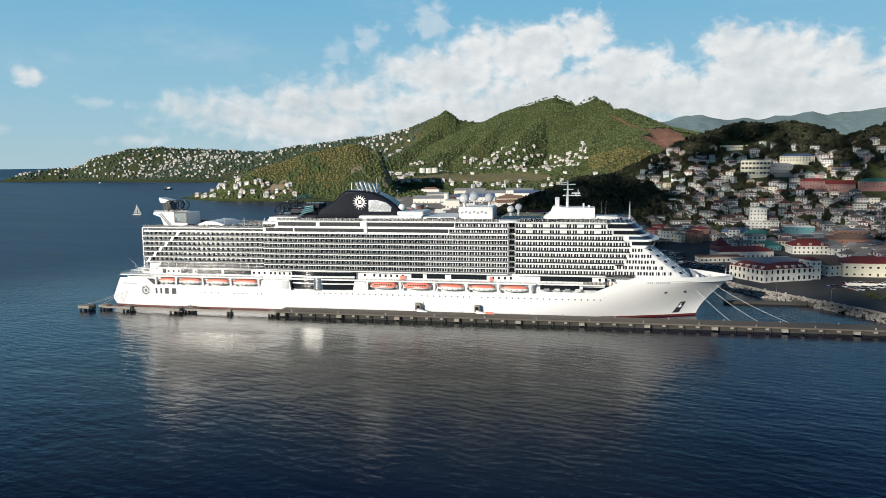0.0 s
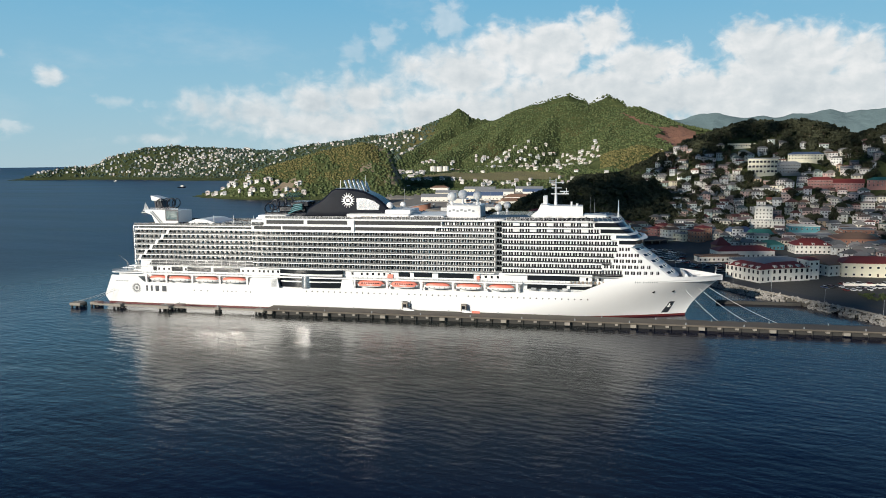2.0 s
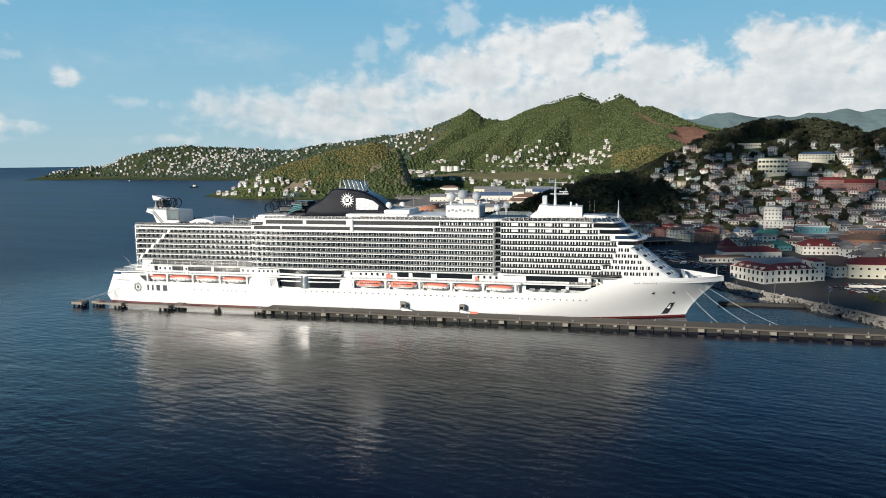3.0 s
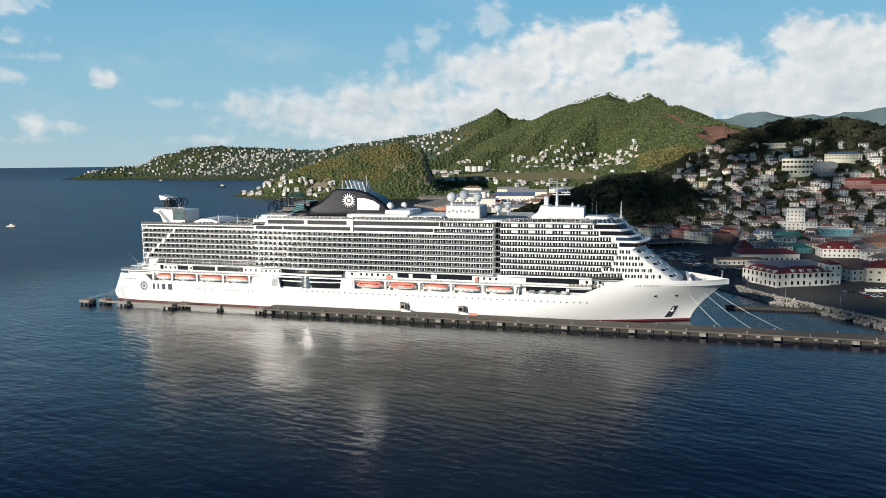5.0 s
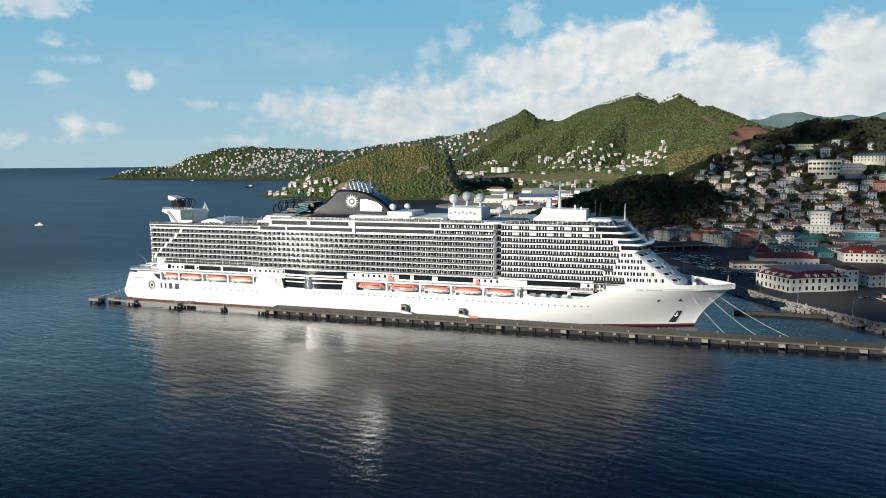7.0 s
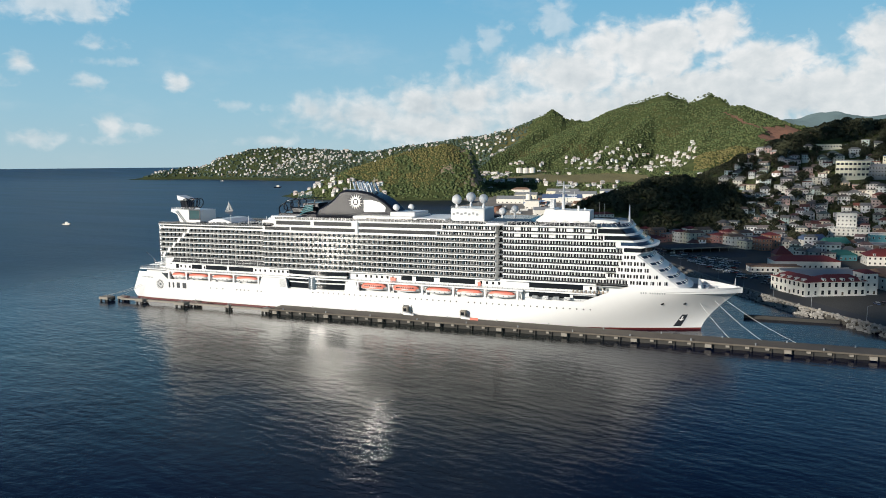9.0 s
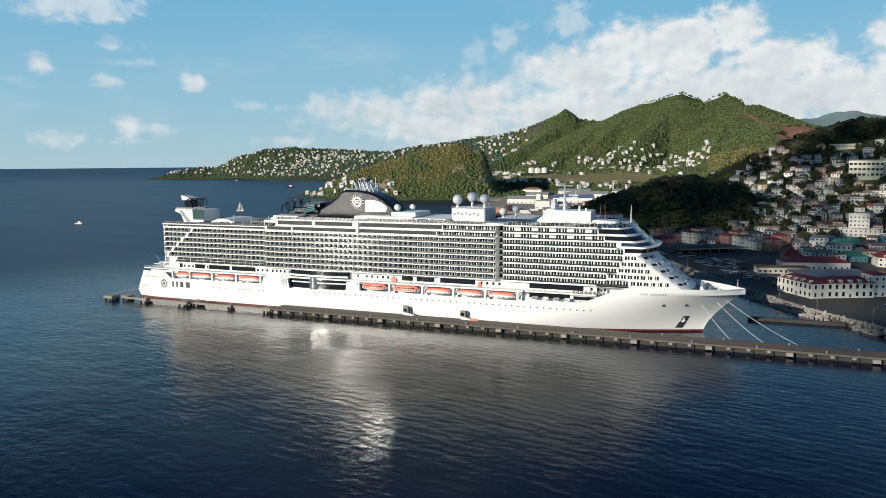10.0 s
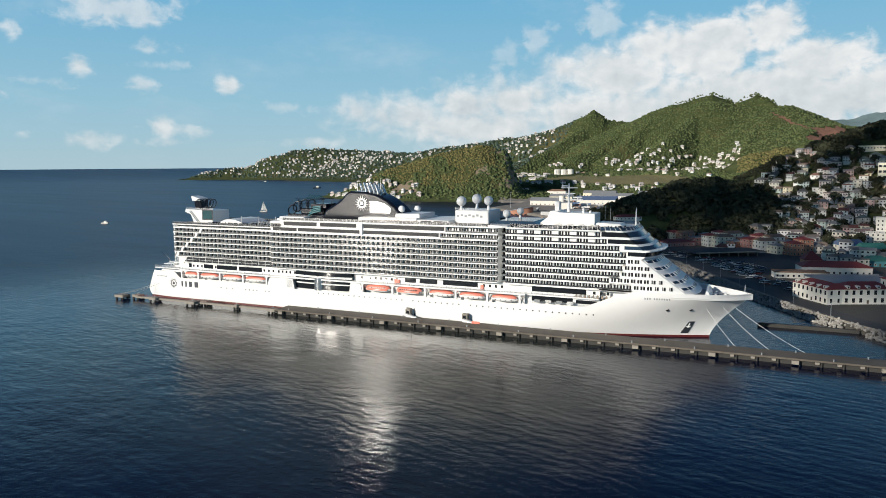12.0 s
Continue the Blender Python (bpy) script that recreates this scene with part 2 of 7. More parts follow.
M_LAND = land_material()
M_SOIL = material("red_quarry_soil", (0.21, 0.105, 0.07), 0.95, var=0.75, scale=0.03, bump=6.0, bump_scale=0.06)
M_TOWN = material("town_ground", (0.075, 0.07, 0.06), 0.95, var=0.4, scale=0.05, bump=0.1)
M_YARD = material("dusty_port_yard", (0.26, 0.235, 0.20), 0.95, var=0.35, scale=0.03, bump=0.1)
M_ROCKFACE = material("bare_cliff", (0.24, 0.19, 0.13), 0.95, var=0.5, scale=0.05, bump=2.0, bump_scale=0.12)
M_DRYGRASS = material("dry_scrub", (0.19, 0.17, 0.075), 0.95, var=0.5, scale=0.05, bump=2.0, bump_scale=0.12)
M_LEAF = material("canopy_leaves", (0.05, 0.07, 0.02), 0.8, var=0.5, scale=0.018, gloss=0.1,
                  island=[(0.058, 0.084, 0.036), (0.082, 0.106, 0.042), (0.068, 0.098, 0.042), (0.106, 0.124, 0.050), (0.086, 0.112, 0.048), (0.118, 0.128, 0.056)])
# far foliage: the haze of distance is put into these greyed leaf colours
M_LEAF_FAR = material("haze_greyed_leaves", (0.06, 0.08, 0.05), 0.85, var=0.4, scale=0.012, gloss=0.1,
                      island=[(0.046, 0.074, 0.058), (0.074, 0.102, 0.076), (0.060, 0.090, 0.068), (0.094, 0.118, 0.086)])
M_LEAF_DARK = material("dark_forest_leaves", (0.02, 0.03, 0.01), 0.8, var=0.35, scale=0.15, gloss=0.15,
                       island=[(0.046, 0.05, 0.03), (0.058, 0.062, 0.036), (0.05, 0.055, 0.032), (0.066, 0.07, 0.042)])
M_SCRUB = material("dry_scrub_leaves", (0.15, 0.13, 0.05), 0.9, var=0.3, scale=0.12, gloss=0.1,
                   island=[(0.11, 0.105, 0.04), (0.19, 0.165, 0.07), (0.14, 0.125, 0.05), (0.08, 0.085, 0.03)])
M_TRUNK = material("tree_bark", (0.11, 0.085, 0.06), 0.95, var=0.3, scale=2.0)
# distant haze is part of this blue-green base colour
M_FARHILL = material("haze_coloured_mountain", (0.15, 0.21, 0.22), 1.0, var=0.18, scale=0.004, bump=30.0, bump_scale=0.004, gloss=0.0)


def sea_material():
    m = bpy.data.materials.new("sea_water")
    m.use_nodes = True
    n = Graph(m.node_tree)
    p = n.add("ShaderNodeNewGeometry")
    turned_p = n.add("ShaderNodeVectorRotate", {"Vector": p, "Angle": 0.22}, rotation_type="Z_AXIS")
    waves = n.vec("MULTIPLY", turned_p, (0.55, 1.0, 1.0))
    across = n.vec("MULTIPLY", n.add("ShaderNodeVectorRotate", {"Vector": p, "Angle": -0.35}, rotation_type="Z_AXIS"), (0.5, 1.0, 1.0))
    swell = n.noise(waves, 0.05, 3.0, 0.5)
    chop = n.noise(waves, 0.24, 4.0, 0.6)
    cross_chop = n.noise(across, 0.33, 3.0, 0.6)
    ripple = n.noise(waves, 0.75, 4.0, 0.65)
    wind = n.noise(n.vec("MULTIPLY", p, (0.2, 1.0, 1.0)), 0.006, 5.0, 0.6)
    hump = n.noise(p, 0.085, 3.0, 0.55)
    streak = n.noise(n.vec("MULTIPLY", turned_p, (0.12, 1.0, 1.0)), 0.02, 4.0, 0.6)
    col = n.mix(n.smooth(wind, 0.36, 0.66), (0.0004, 0.0026, 0.014), (0.0010, 0.0058, 0.029))
    bsdf = m.node_tree.nodes.new("ShaderNodeBsdfPrincipled")
    # smoother round the ship, rougher and bluer beyond, to weaken the sky's reflection there
    open_water = n.smooth(n.add("ShaderNodeVectorMath", {0: p, 1: (190.0, -60.0, 0.0)}, out=1, operation="DISTANCE"), 130.0, 420.0)
    col = n.mix(n.math("MULTIPLY", open_water, n.smooth(wind, 0.25, 0.7)), col, (0.0026, 0.016, 0.068))
    # grey-green patch along the berth, the ship's reflection painted into the water colour
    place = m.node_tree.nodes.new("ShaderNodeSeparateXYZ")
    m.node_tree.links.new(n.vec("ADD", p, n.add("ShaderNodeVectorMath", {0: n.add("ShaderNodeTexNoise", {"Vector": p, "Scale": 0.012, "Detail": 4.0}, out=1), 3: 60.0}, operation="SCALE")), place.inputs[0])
    hull_shine = n.math("MULTIPLY", n.math("MULTIPLY", n.smooth(place.outputs[0], 20.0, 110.0), n.smooth(place.outputs[0], 350.0, 260.0)), n.math("MULTIPLY", n.smooth(place.outputs[1], -190.0, -60.0), n.smooth(place.outputs[1], 60.0, 30.0)))
    hull_shine = n.math("MULTIPLY", hull_shine, n.math("ADD", 0.45, n.math("MULTIPLY", streak, 0.9)))
    col = n.mix(n.math("MULTIPLY", hull_shine, 1.0, clamp=True), col, (0.034, 0.042, 0.037))
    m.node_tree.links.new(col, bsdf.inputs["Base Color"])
    m.node_tree.links.new(n.math("ADD", n.math("ADD", 0.08, n.math("MULTIPLY", streak, 0.08)), n.math("MULTIPLY", open_water, 0.24)), bsdf.inputs["Roughness"])
    bsdf.inputs["IOR"].default_value = 1.33
    bsdf.inputs["Specular IOR Level"].default_value = 0.38
    train = n.add("ShaderNodeTexWave", {"Vector": n.add("ShaderNodeVectorRotate", {"Vector": p, "Angle": 0.28}, rotation_type="Z_AXIS"), "Scale": 0.075, "Distortion": 7.0, "Detail": 3.0, "Detail Scale": 1.2}, out=1)
    rise = n.math("ADD", n.math("ADD", n.math("MULTIPLY", swell, 0.22), n.math("MULTIPLY", chop, 0.10)), n.math("ADD", n.math("MULTIPLY", ripple, 0.075), n.math("MULTIPLY", cross_chop, 0.06)))
    rise = n.math("ADD", rise, n.math("ADD", n.math("MULTIPLY", train, 0.025), n.math("MULTIPLY", hump, 0.24)))
    rise = n.math("MULTIPLY", rise, n.math("ADD", 0.55, n.math("MULTIPLY", wind, 0.9)))
    m.node_tree.links.new(n.add("ShaderNodeBump", {"Strength": 1.0, "Distance": 1.0, "Height": rise}), bsdf.inputs["Normal"])
    m.node_tree.links.new(bsdf.outputs[0], m.node_tree.nodes.new("ShaderNodeOutputMaterial").inputs[0])
    return m


M_SEA = sea_material()

# ---------------------------------------------------------------- building helpers
def mesh_of(name, verts, faces, mats, index=None, smooth=None):
    me = bpy.data.meshes.new(name)
    me.from_pydata(verts, [], faces)
    for m in (mats if isinstance(mats, (list, tuple)) else [mats]):
        me.materials.append(m)
    if index is not None:
        me.polygons.foreach_set("material_index", np.asarray(index, dtype=np.int32))
    if smooth is not None:
        me.polygons.foreach_set("use_smooth", np.ones(len(me.polygons), dtype=bool))
        me.set_sharp_from_angle(angle=radians(smooth))
    me.update()
    return me


def thing(name, label="", category="", group="", kind="", at=(0, 0, 0), turn=0.0):
    """An Empty at the base of a thing, which its parts hang on."""
    ob = new(name)
    ob.empty_display_size = 0.5
    ob.matrix_world = pose(*at, 0, 0, turn)
    return tagged(ob, label, category, group, kind)


def hang(name, me, parent=None, label="", kind="", at=None):
    """A mesh object, under a thing or a part when parent is given."""
    ob = new(name, me)
    ob.parent = parent
    if at is not None:
        ob.location = at
    return tagged(ob, label, kind=kind)


BOX = np.array([(0, 0, 0), (1, 0, 0), (1, 1, 0), (0, 1, 0), (0, 0, 1), (1, 0, 1), (1, 1, 1), (0, 1, 1)], float)
BOX_FACES = [(0, 3, 2, 1), (4, 5, 6, 7), (0, 1, 5, 4), (1, 2, 6, 5), (2, 3, 7, 6), (3, 0, 4, 7)]


def boxes(name, spans, mat):
    """One mesh of blocks, each span (x0, x1, y0, y1, z0, z1)."""
    verts, faces = [], []
    for x0, x1, y0, y1, z0, z1 in spans:
        k = len(verts)
        verts.extend((x0 + (x1 - x0) * a, y0 + (y1 - y0) * b, z0 + (z1 - z0) * c) for a, b, c in BOX)
        faces.extend(tuple(k + i for i in f) for f in BOX_FACES)
    return mesh_of(name, verts, faces, mat)


def bevelled(name, spans, mat, width=0.05):
    """Blocks with rounded edges, for things seen close."""
    bm = bmesh.new()
    for x0, x1, y0, y1, z0, z1 in spans:
        m = Matrix.Translation(((x0 + x1) / 2, (y0 + y1) / 2, (z0 + z1) / 2)) @ Matrix.Diagonal((x1 - x0, y1 - y0, z1 - z0, 1))
        bmesh.ops.create_cube(bm, size=1, matrix=m)
    bmesh.ops.bevel(bm, geom=bm.edges[:], offset=width, segments=1, affect="EDGES", clamp_overlap=True)
    return finish(name, bm, mat)


def finish(name, bm, mat, smooth=None):
    me = bpy.data.meshes.new(name)
    bm.to_mesh(me)
    bm.free()
    me.materials.append(mat)
    if smooth is not None:
        me.polygons.foreach_set("use_smooth", np.ones(len(me.polygons), dtype=bool))
        me.set_sharp_from_angle(angle=radians(smooth))
    return me


def prism(name, outline, z0, z1, mat, smooth=None, lean=(0, 0)):
    """A flat outline (x, y) drawn up from z0 to z1, the top moved by lean."""
    n = len(outline)
    verts = [(x, y, z0) for x, y in outline] + [(x + lean[0], y + lean[1], z1) for x, y in outline]
    faces = [tuple(range(n - 1, -1, -1)), tuple(range(n, 2 * n))] + [(i, (i + 1) % n, n + (i + 1) % n, n + i) for i in range(n)]
    return mesh_of(name, verts, faces, mat, smooth=smooth)


def slab_xz(name, outline, y0, y1, mat, smooth=None):
    """A side profile (x, z), counter-clockwise, given thickness from y0 to y1."""
    n = len(outline)
    verts = [(x, y0, z) for x, z in outline] + [(x, y1, z) for x, z in outline]
    faces = [tuple(range(n)), tuple(range(2 * n - 1, n - 1, -1))] + [((i + 1) % n, i, n + i, n + (i + 1) % n) for i in range(n)]
    return mesh_of(name, verts, faces, mat, smooth=smooth)


def tube(name, paths, radius, mat, sides=6, taper=1.0):
    """Round bars along polylines."""
    verts, faces = [], []
    for path in paths:
        pts = [Vector(p) for p in path]
        k = len(verts)
        for i, p in enumerate(pts):
            d = (pts[min(i + 1, len(pts) - 1)] - pts[max(i - 1, 0)]).normalized()
            a = d.orthogonal().normalized()
            if abs(d.z) < 0.99:
                a = Vector((0, 0, 1)).cross(d).normalized()
            b = d.cross(a)
            r = radius * (1 + (taper - 1) * i / max(1, len(pts) - 1))
            verts.extend(tuple(p + (a * math.cos(2 * math.pi * j / sides) + b * math.sin(2 * math.pi * j / sides)) * r) for j in range(sides))
        for i in range(len(pts) - 1):
            for j in range(sides):
                q = k + i * sides
                faces.append((q + j, q + (j + 1) % sides, q + sides + (j + 1) % sides, q + sides + j))
        faces.append(tuple(k + j for j in range(sides - 1, -1, -1)))
        faces.append(tuple(k + (len(pts) - 1) * sides + j for j in range(sides)))
    return mesh_of(name, verts, faces, mat, smooth=50)


def turned(name, profile, mat, centre=(0, 0), sides=20):
    """A body of revolution round a vertical axis; profile: (radius, z)."""
    n = len(profile)
    verts = [(centre[0] + r * math.cos(2 * math.pi * j / sides), centre[1] + r * math.sin(2 * math.pi * j / sides), z) for r, z in profile for j in range(sides)]
    faces = [(i * sides + j, i * sides + (j + 1) % sides, (i + 1) * sides + (j + 1) % sides, (i + 1) * sides + j) for i in range(n - 1) for j in range(sides)]
    faces += [tuple(range(sides - 1, -1, -1)), tuple((n - 1) * sides + j for j in range(sides))]
    return mesh_of(name, verts, faces, mat, smooth=45)


def fbm(x, y, size, octaves=4, seed=0.0):
    """Smooth value noise on arrays, about -1 to 1."""
    total, amp, norm = np.zeros_like(np.asarray(x, float)), 1.0, 0.0
    for o in range(octaves):
        u, v = x / size + 17.3 * o + seed, y / size - 9.1 * o + seed * 1.7
        iu, iv = np.floor(u), np.floor(v)
        fu, fv = u - iu, v - iv
        fu, fv = fu * fu * (3 - 2 * fu), fv * fv * (3 - 2 * fv)

        def cell(a, b):
            h = np.sin(a * 127.1 + b * 311.7) * 43758.5453
            return h - np.floor(h)
        top = cell(iu, iv) * (1 - fu) + cell(iu + 1, iv) * fu
        low = cell(iu, iv + 1) * (1 - fu) + cell(iu + 1, iv + 1) * fu
        total += amp * ((top * (1 - fv) + low * fv) * 2 - 1)
        norm += amp
        amp, size = amp * 0.5, size * 0.5
    return total / norm

# ---------------------------------------------------------------- sea
def sea_sheet():
    """One disc of water; its far rim rises a little, as the sea does towards the horizon."""
    verts, faces = [(250.0, -100.0, 0.0)], []
    radii = [60, 150, 300, 500, 800, 1200, 1800, 2500, 3200, 3800, 4100, 4300, 4500, 4600, 4680]
    sides = 180
    for r in radii:
        z = 0.0 if r <= 3800 else 52.0 * ((r - 3800) / 880.0) ** 1.25
        verts.extend((250 + r * math.cos(2 * math.pi * j / sides), -100 + r * math.sin(2 * math.pi * j / sides), z) for j in range(sides))
    faces += [(0, 1 + j, 1 + (j + 1) % sides) for j in range(sides)]
    for i in range(len(radii) - 1):
        a, b = 1 + i * sides, 1 + (i + 1) * sides
        faces += [(a + j, b + j, b + (j + 1) % sides, a + (j + 1) % sides) for j in range(sides)]
    return mesh_of("water", verts, faces, M_SEA, smooth=60)


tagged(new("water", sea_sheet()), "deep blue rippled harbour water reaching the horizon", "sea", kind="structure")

# ---------------------------------------------------------------- land
# crest lines of the hills: x, y, height of the ground, half width of the foot
CRESTS = [
    [(-2290, 2440, 6, 90), (-2230, 2560, 40, 160), (-2150, 2650, 58, 200), (-2075, 2720, 52, 240), (-1990, 2780, 116, 300), (-1900, 2850, 146, 380), (-1780, 2930, 158, 480),
     (-1640, 3000, 152, 560), (-1440, 2960, 136, 600), (-1250, 2870, 132, 620)],
    [(-1250, 2870, 118, 620), (-1149, 2870, 137, 620), (-989, 2828, 155, 600), (-808, 2787, 167, 600), (-681, 2723, 184, 620), (-535, 2660, 184, 640), (-440, 2581, 212, 520),
     (-337, 2552, 242, 420), (-264, 2515, 262, 380), (-205, 2523, 236, 420), (-80, 2530, 232, 500)],
    [(-98, 2338, 190, 600), (-35, 2345, 225, 600), (70, 2354, 268, 600), (185, 2359, 292, 600), (258, 2360, 276, 600), (319, 2359, 284, 600), (395, 2256, 250, 600),
     (495, 2097, 195, 620), (570, 1988, 166, 520), (640, 1877, 124, 420), (760, 1700, 70, 400)],
    [(-575, 1105, 6, 60), (-520, 1090, 14, 80), (-464, 1092, 42, 100), (-404, 1110, 70, 150), (-318, 1150, 95, 190), (-236, 1180, 113, 200), (-196, 1188, 102, 185), (-163, 1195, 90, 160), (-130, 1205, 60, 120), (-90, 1260, 22, 120)],
    [(-310, 2515, 252, 110), (-264, 2515, 276, 95), (-225, 2520, 255, 110)],
    [(60, 2350, 276, 200), (130, 2355, 300, 190), (185, 2359, 318, 170), (235, 2360, 298, 170)],
    [(262, 2360, 284, 130), (319, 2359, 307, 150), (370, 2290, 280, 150)],
    [(185, 2359, 300, 260), (120, 2130, 205, 230), (40, 1880, 105, 210), (0, 1720, 55, 180)],
    [(319, 2359, 290, 230), (330, 2120, 200, 220), (300, 1880, 110, 200)],
    [(-35, 2345, 225, 250), (-140, 2080, 135, 230), (-230, 1850, 70, 200)],
    [(70, 2354, 268, 220), (-20, 2150, 190, 190), (-90, 1950, 100, 180)],
    [(-264, 2515, 250, 240), (-330, 2200, 130, 260), (-420, 1950, 60, 220)],
    [(290, 1560, 40, 200), (330, 1600, 96, 190), (385, 1640, 112, 200), (440, 1660, 100, 200)],
    [(-300, 1500, 40, 420), (0, 1560, 52, 380), (250, 1600, 58, 400), (520, 1560, 50, 420)],
    [(330, 650, 44, 250), (395, 668, 66, 310), (425, 672, 88, 312), (450, 674, 108, 302), (478, 674, 119, 296), (520, 664, 118, 298), (556, 654, 104, 318), (590, 640, 96, 330), (640, 620, 112, 300), (750, 580, 110, 300), (950, 520, 100, 310)],
    [(140, 392, 8, 45), (180, 405, 24, 62), (222, 428, 42, 82), (258, 455, 54, 95), (288, 468, 54, 95), (312, 462, 46, 95), (350, 480, 30, 100), (385, 560, 40, 140)],
]
# the flat shore ground: corners of low quays, as blocks (x0, x1, y0, y1)
SHORE = [(205, 310), (262, 255), (292, 195), (314, 146), (337, 101), (352, 74), (368, 52), (385, 30), (400, 0), (415, -60), (430, -200)]


def shore_x(y):
    ys = [p[1] for p in SHORE][::-1]
    xs = [p[0] for p in SHORE][::-1]
    return np.interp(y, ys, xs)


def land_height(x, y):
    """Height of the ground at (x, y), arrays; below zero is sea bed."""
    x, y = np.asarray(x, float), np.asarray(y, float)
    h = np.full_like(x, -4.0)
    for crest in CRESTS:
        for (xa, ya, ha, wa), (xb, yb, hb, wb) in zip(crest, crest[1:]):
            dx, dy = xb - xa, yb - ya
            s = np.clip(((x - xa) * dx + (y - ya) * dy) / (dx * dx + dy * dy), 0, 1)
            d = np.hypot(x - xa - s * dx, y - ya - s * dy)
            q = np.clip(d / (wa + (wb - wa) * s), 0, 1)
            rise = 0.55 * (0.5 + 0.5 * np.cos(math.pi * q)) + 0.45 * (1 - q)
            h = np.maximum(h, (ha + (hb - ha) * s + 4.0) * rise - 4.0)
    big = np.clip(h / 120.0, 0, 1) * np.where(y < 850, 0.3, 1.0)
    h = h + big * (fbm(x, y, 420.0, 4, 3.0) * 10.0 + fbm(x, y, 110.0, 3, 8.0) * 11.0) + np.clip(h / 40, 0, 1) * fbm(x, y, 45.0, 2, 5.0) * 3.0
    # the steep east face of the headland
    drop = np.clip((x + 0.35 * (y - 1180) + 178) / 46.0, 0, 1)
    drop = drop * drop * (3 - 2 * drop) * ((x > -260) & (x < -20) & (y > 950) & (y < 1330))
    h = np.where(h > 6, h - (h - 6) * 0.88 * drop, h)
    # town flat and quay
    town = np.where((x > shore_x(y)) & (y < 560) & (y > -200), 2.6, -9.0)
    town = np.where((x > 130) & (y > 345 + (x < 215) * (215 - x) * 0.8) & (y < 640), 2.6, town)
    port = np.where((x > -75 + (y < 800) * (800 - y) * 0.9) & (x < 420) & (y > 560) & (y < 1700), 2.8, -9.0)
    port = np.where((x > -130) & (x < 420) & (y > 1000) & (y < 1700), 3.0, port)
    return np.maximum(h, np.maximum(town, port))


def ground_sheet():
    """One sheet of land, finer where it is near the harbour."""
    turns, steps = 620, 330
    az = np.radians(np.linspace(-52, 46, turns))
    ranges = 330 * (4560 / 330) ** (np.linspace(0, 1, steps))
    a, r = np.meshgrid(az, ranges)
    x, y = 290 + r * np.sin(a), -325 + r * np.cos(a)
    z = land_height(x, y)
    # quarry: a bench cut into the flank
    cut = np.clip(1 - np.hypot((x - 575) / 122, (y - 1910) / 130), 0, 1)
    z = z - (16 + 9 * fbm(x, y, 70.0, 3, 12.0) + 5 * np.sin(z * 0.32)) * np.minimum(1, cut * 3) * (z > 30)
    verts = np.stack([x, y, z], -1).reshape(-1, 3)
    i, j = np.meshgrid(np.arange(steps - 1), np.arange(turns - 1), indexing="ij")
    k = (i * turns + j).reshape(-1)
    faces = np.stack([k, k + 1, k + turns + 1, k + turns], 1)
    mid = verts[faces].mean(1)
    keep = verts[faces][:, :, 2].max(1) > -3.9
    faces, mid = faces[keep], mid[keep]
    pick = np.zeros(len(faces), int)
    mx, my, mz = mid.T
    rough = fbm(mx, my, 60.0, 3, 2.0)
    pick[(my < 700) & (mx > 120) & (mz < 8)] = 2
    pick[(mz < 6) & (my >= 560) & (mx > -140)] = 2
    pick[(np.abs(mx + 150) < 60) & (np.abs(my - 1190) < 110) & (mz > 14) & (rough > -0.25)] = 3
    pick[(np.hypot((mx - 575) / 112, (my - 1910) / 120) + rough * 0.3 < 1)] = 1
    pick[(np.abs((mx - 440) + (my - 2060) * 0.62 + rough * 14) < 9) & (my > 1950) & (my < 2180) & (mx > 340)] = 1
    pick[(np.hypot((mx + 352) / 34, (my - 1030) / 26) + rough * 0.9 < 1)] = 3
    pick[(my > 560) & (my < 1420) & (mx > -140) & (mx < 330) & (mz < 6)] = 5
    pick[np.hypot((mx - 30) / 175, (my - 1430) / 62) + rough * 0.3 < 1] = 4
    return mesh_of("ground", verts.tolist(), faces.tolist(), [M_LAND, M_SOIL, M_TOWN, M_ROCKFACE, M_DRYGRASS, M_YARD], pick, smooth=70)


tagged(new("ground", ground_sheet()), "green hilly island ground with a red quarry scar", "land", kind="structure")


# crest of the far range: azimuth in degrees, height
PEAKS = ([2, 5, 7.5, 8.8, 10.5, 13, 15.2, 16.6, 17.5, 18.4, 19.4, 21, 24, 30, 40, 54], [215, 295, 322, 328, 292, 290, 306, 336, 318, 328, 318, 334, 352, 330, 360, 340])


def far_mountains():
    n, rows = 420, 44
    verts, faces = [], []
    for i in range(rows):
        for j in range(n):
            a = radians(2 + 52 * j / (n - 1))
            r = 4150 + 480 * i / (rows - 1)
            x, y = 290 + r * math.sin(a), -325 + r * math.cos(a)
            crest = float(np.interp(math.degrees(a), PEAKS[0], PEAKS[1]))
            verts.append((x, y, crest * (i / (rows - 1)) ** 0.75))
    v = np.array(verts)
    ang, rad = np.arctan2(v[:, 0] - 290, v[:, 1] + 325) * 4700, np.hypot(v[:, 0] - 290, v[:, 1] + 325)
    v[:, 2] += (fbm(ang, rad * 0.6, 420.0, 6, 4.0) * 34 - np.abs(fbm(ang, rad * 0.5, 260.0, 4, 7.0)) * 40 + 18) * np.clip(v[:, 2] / 200, 0, 1)
    faces = [(i * n + j, i * n + j + 1, (i + 1) * n + j + 1, (i + 1) * n + j) for i in range(rows - 1) for j in range(n - 1)]
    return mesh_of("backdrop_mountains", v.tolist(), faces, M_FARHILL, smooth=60)


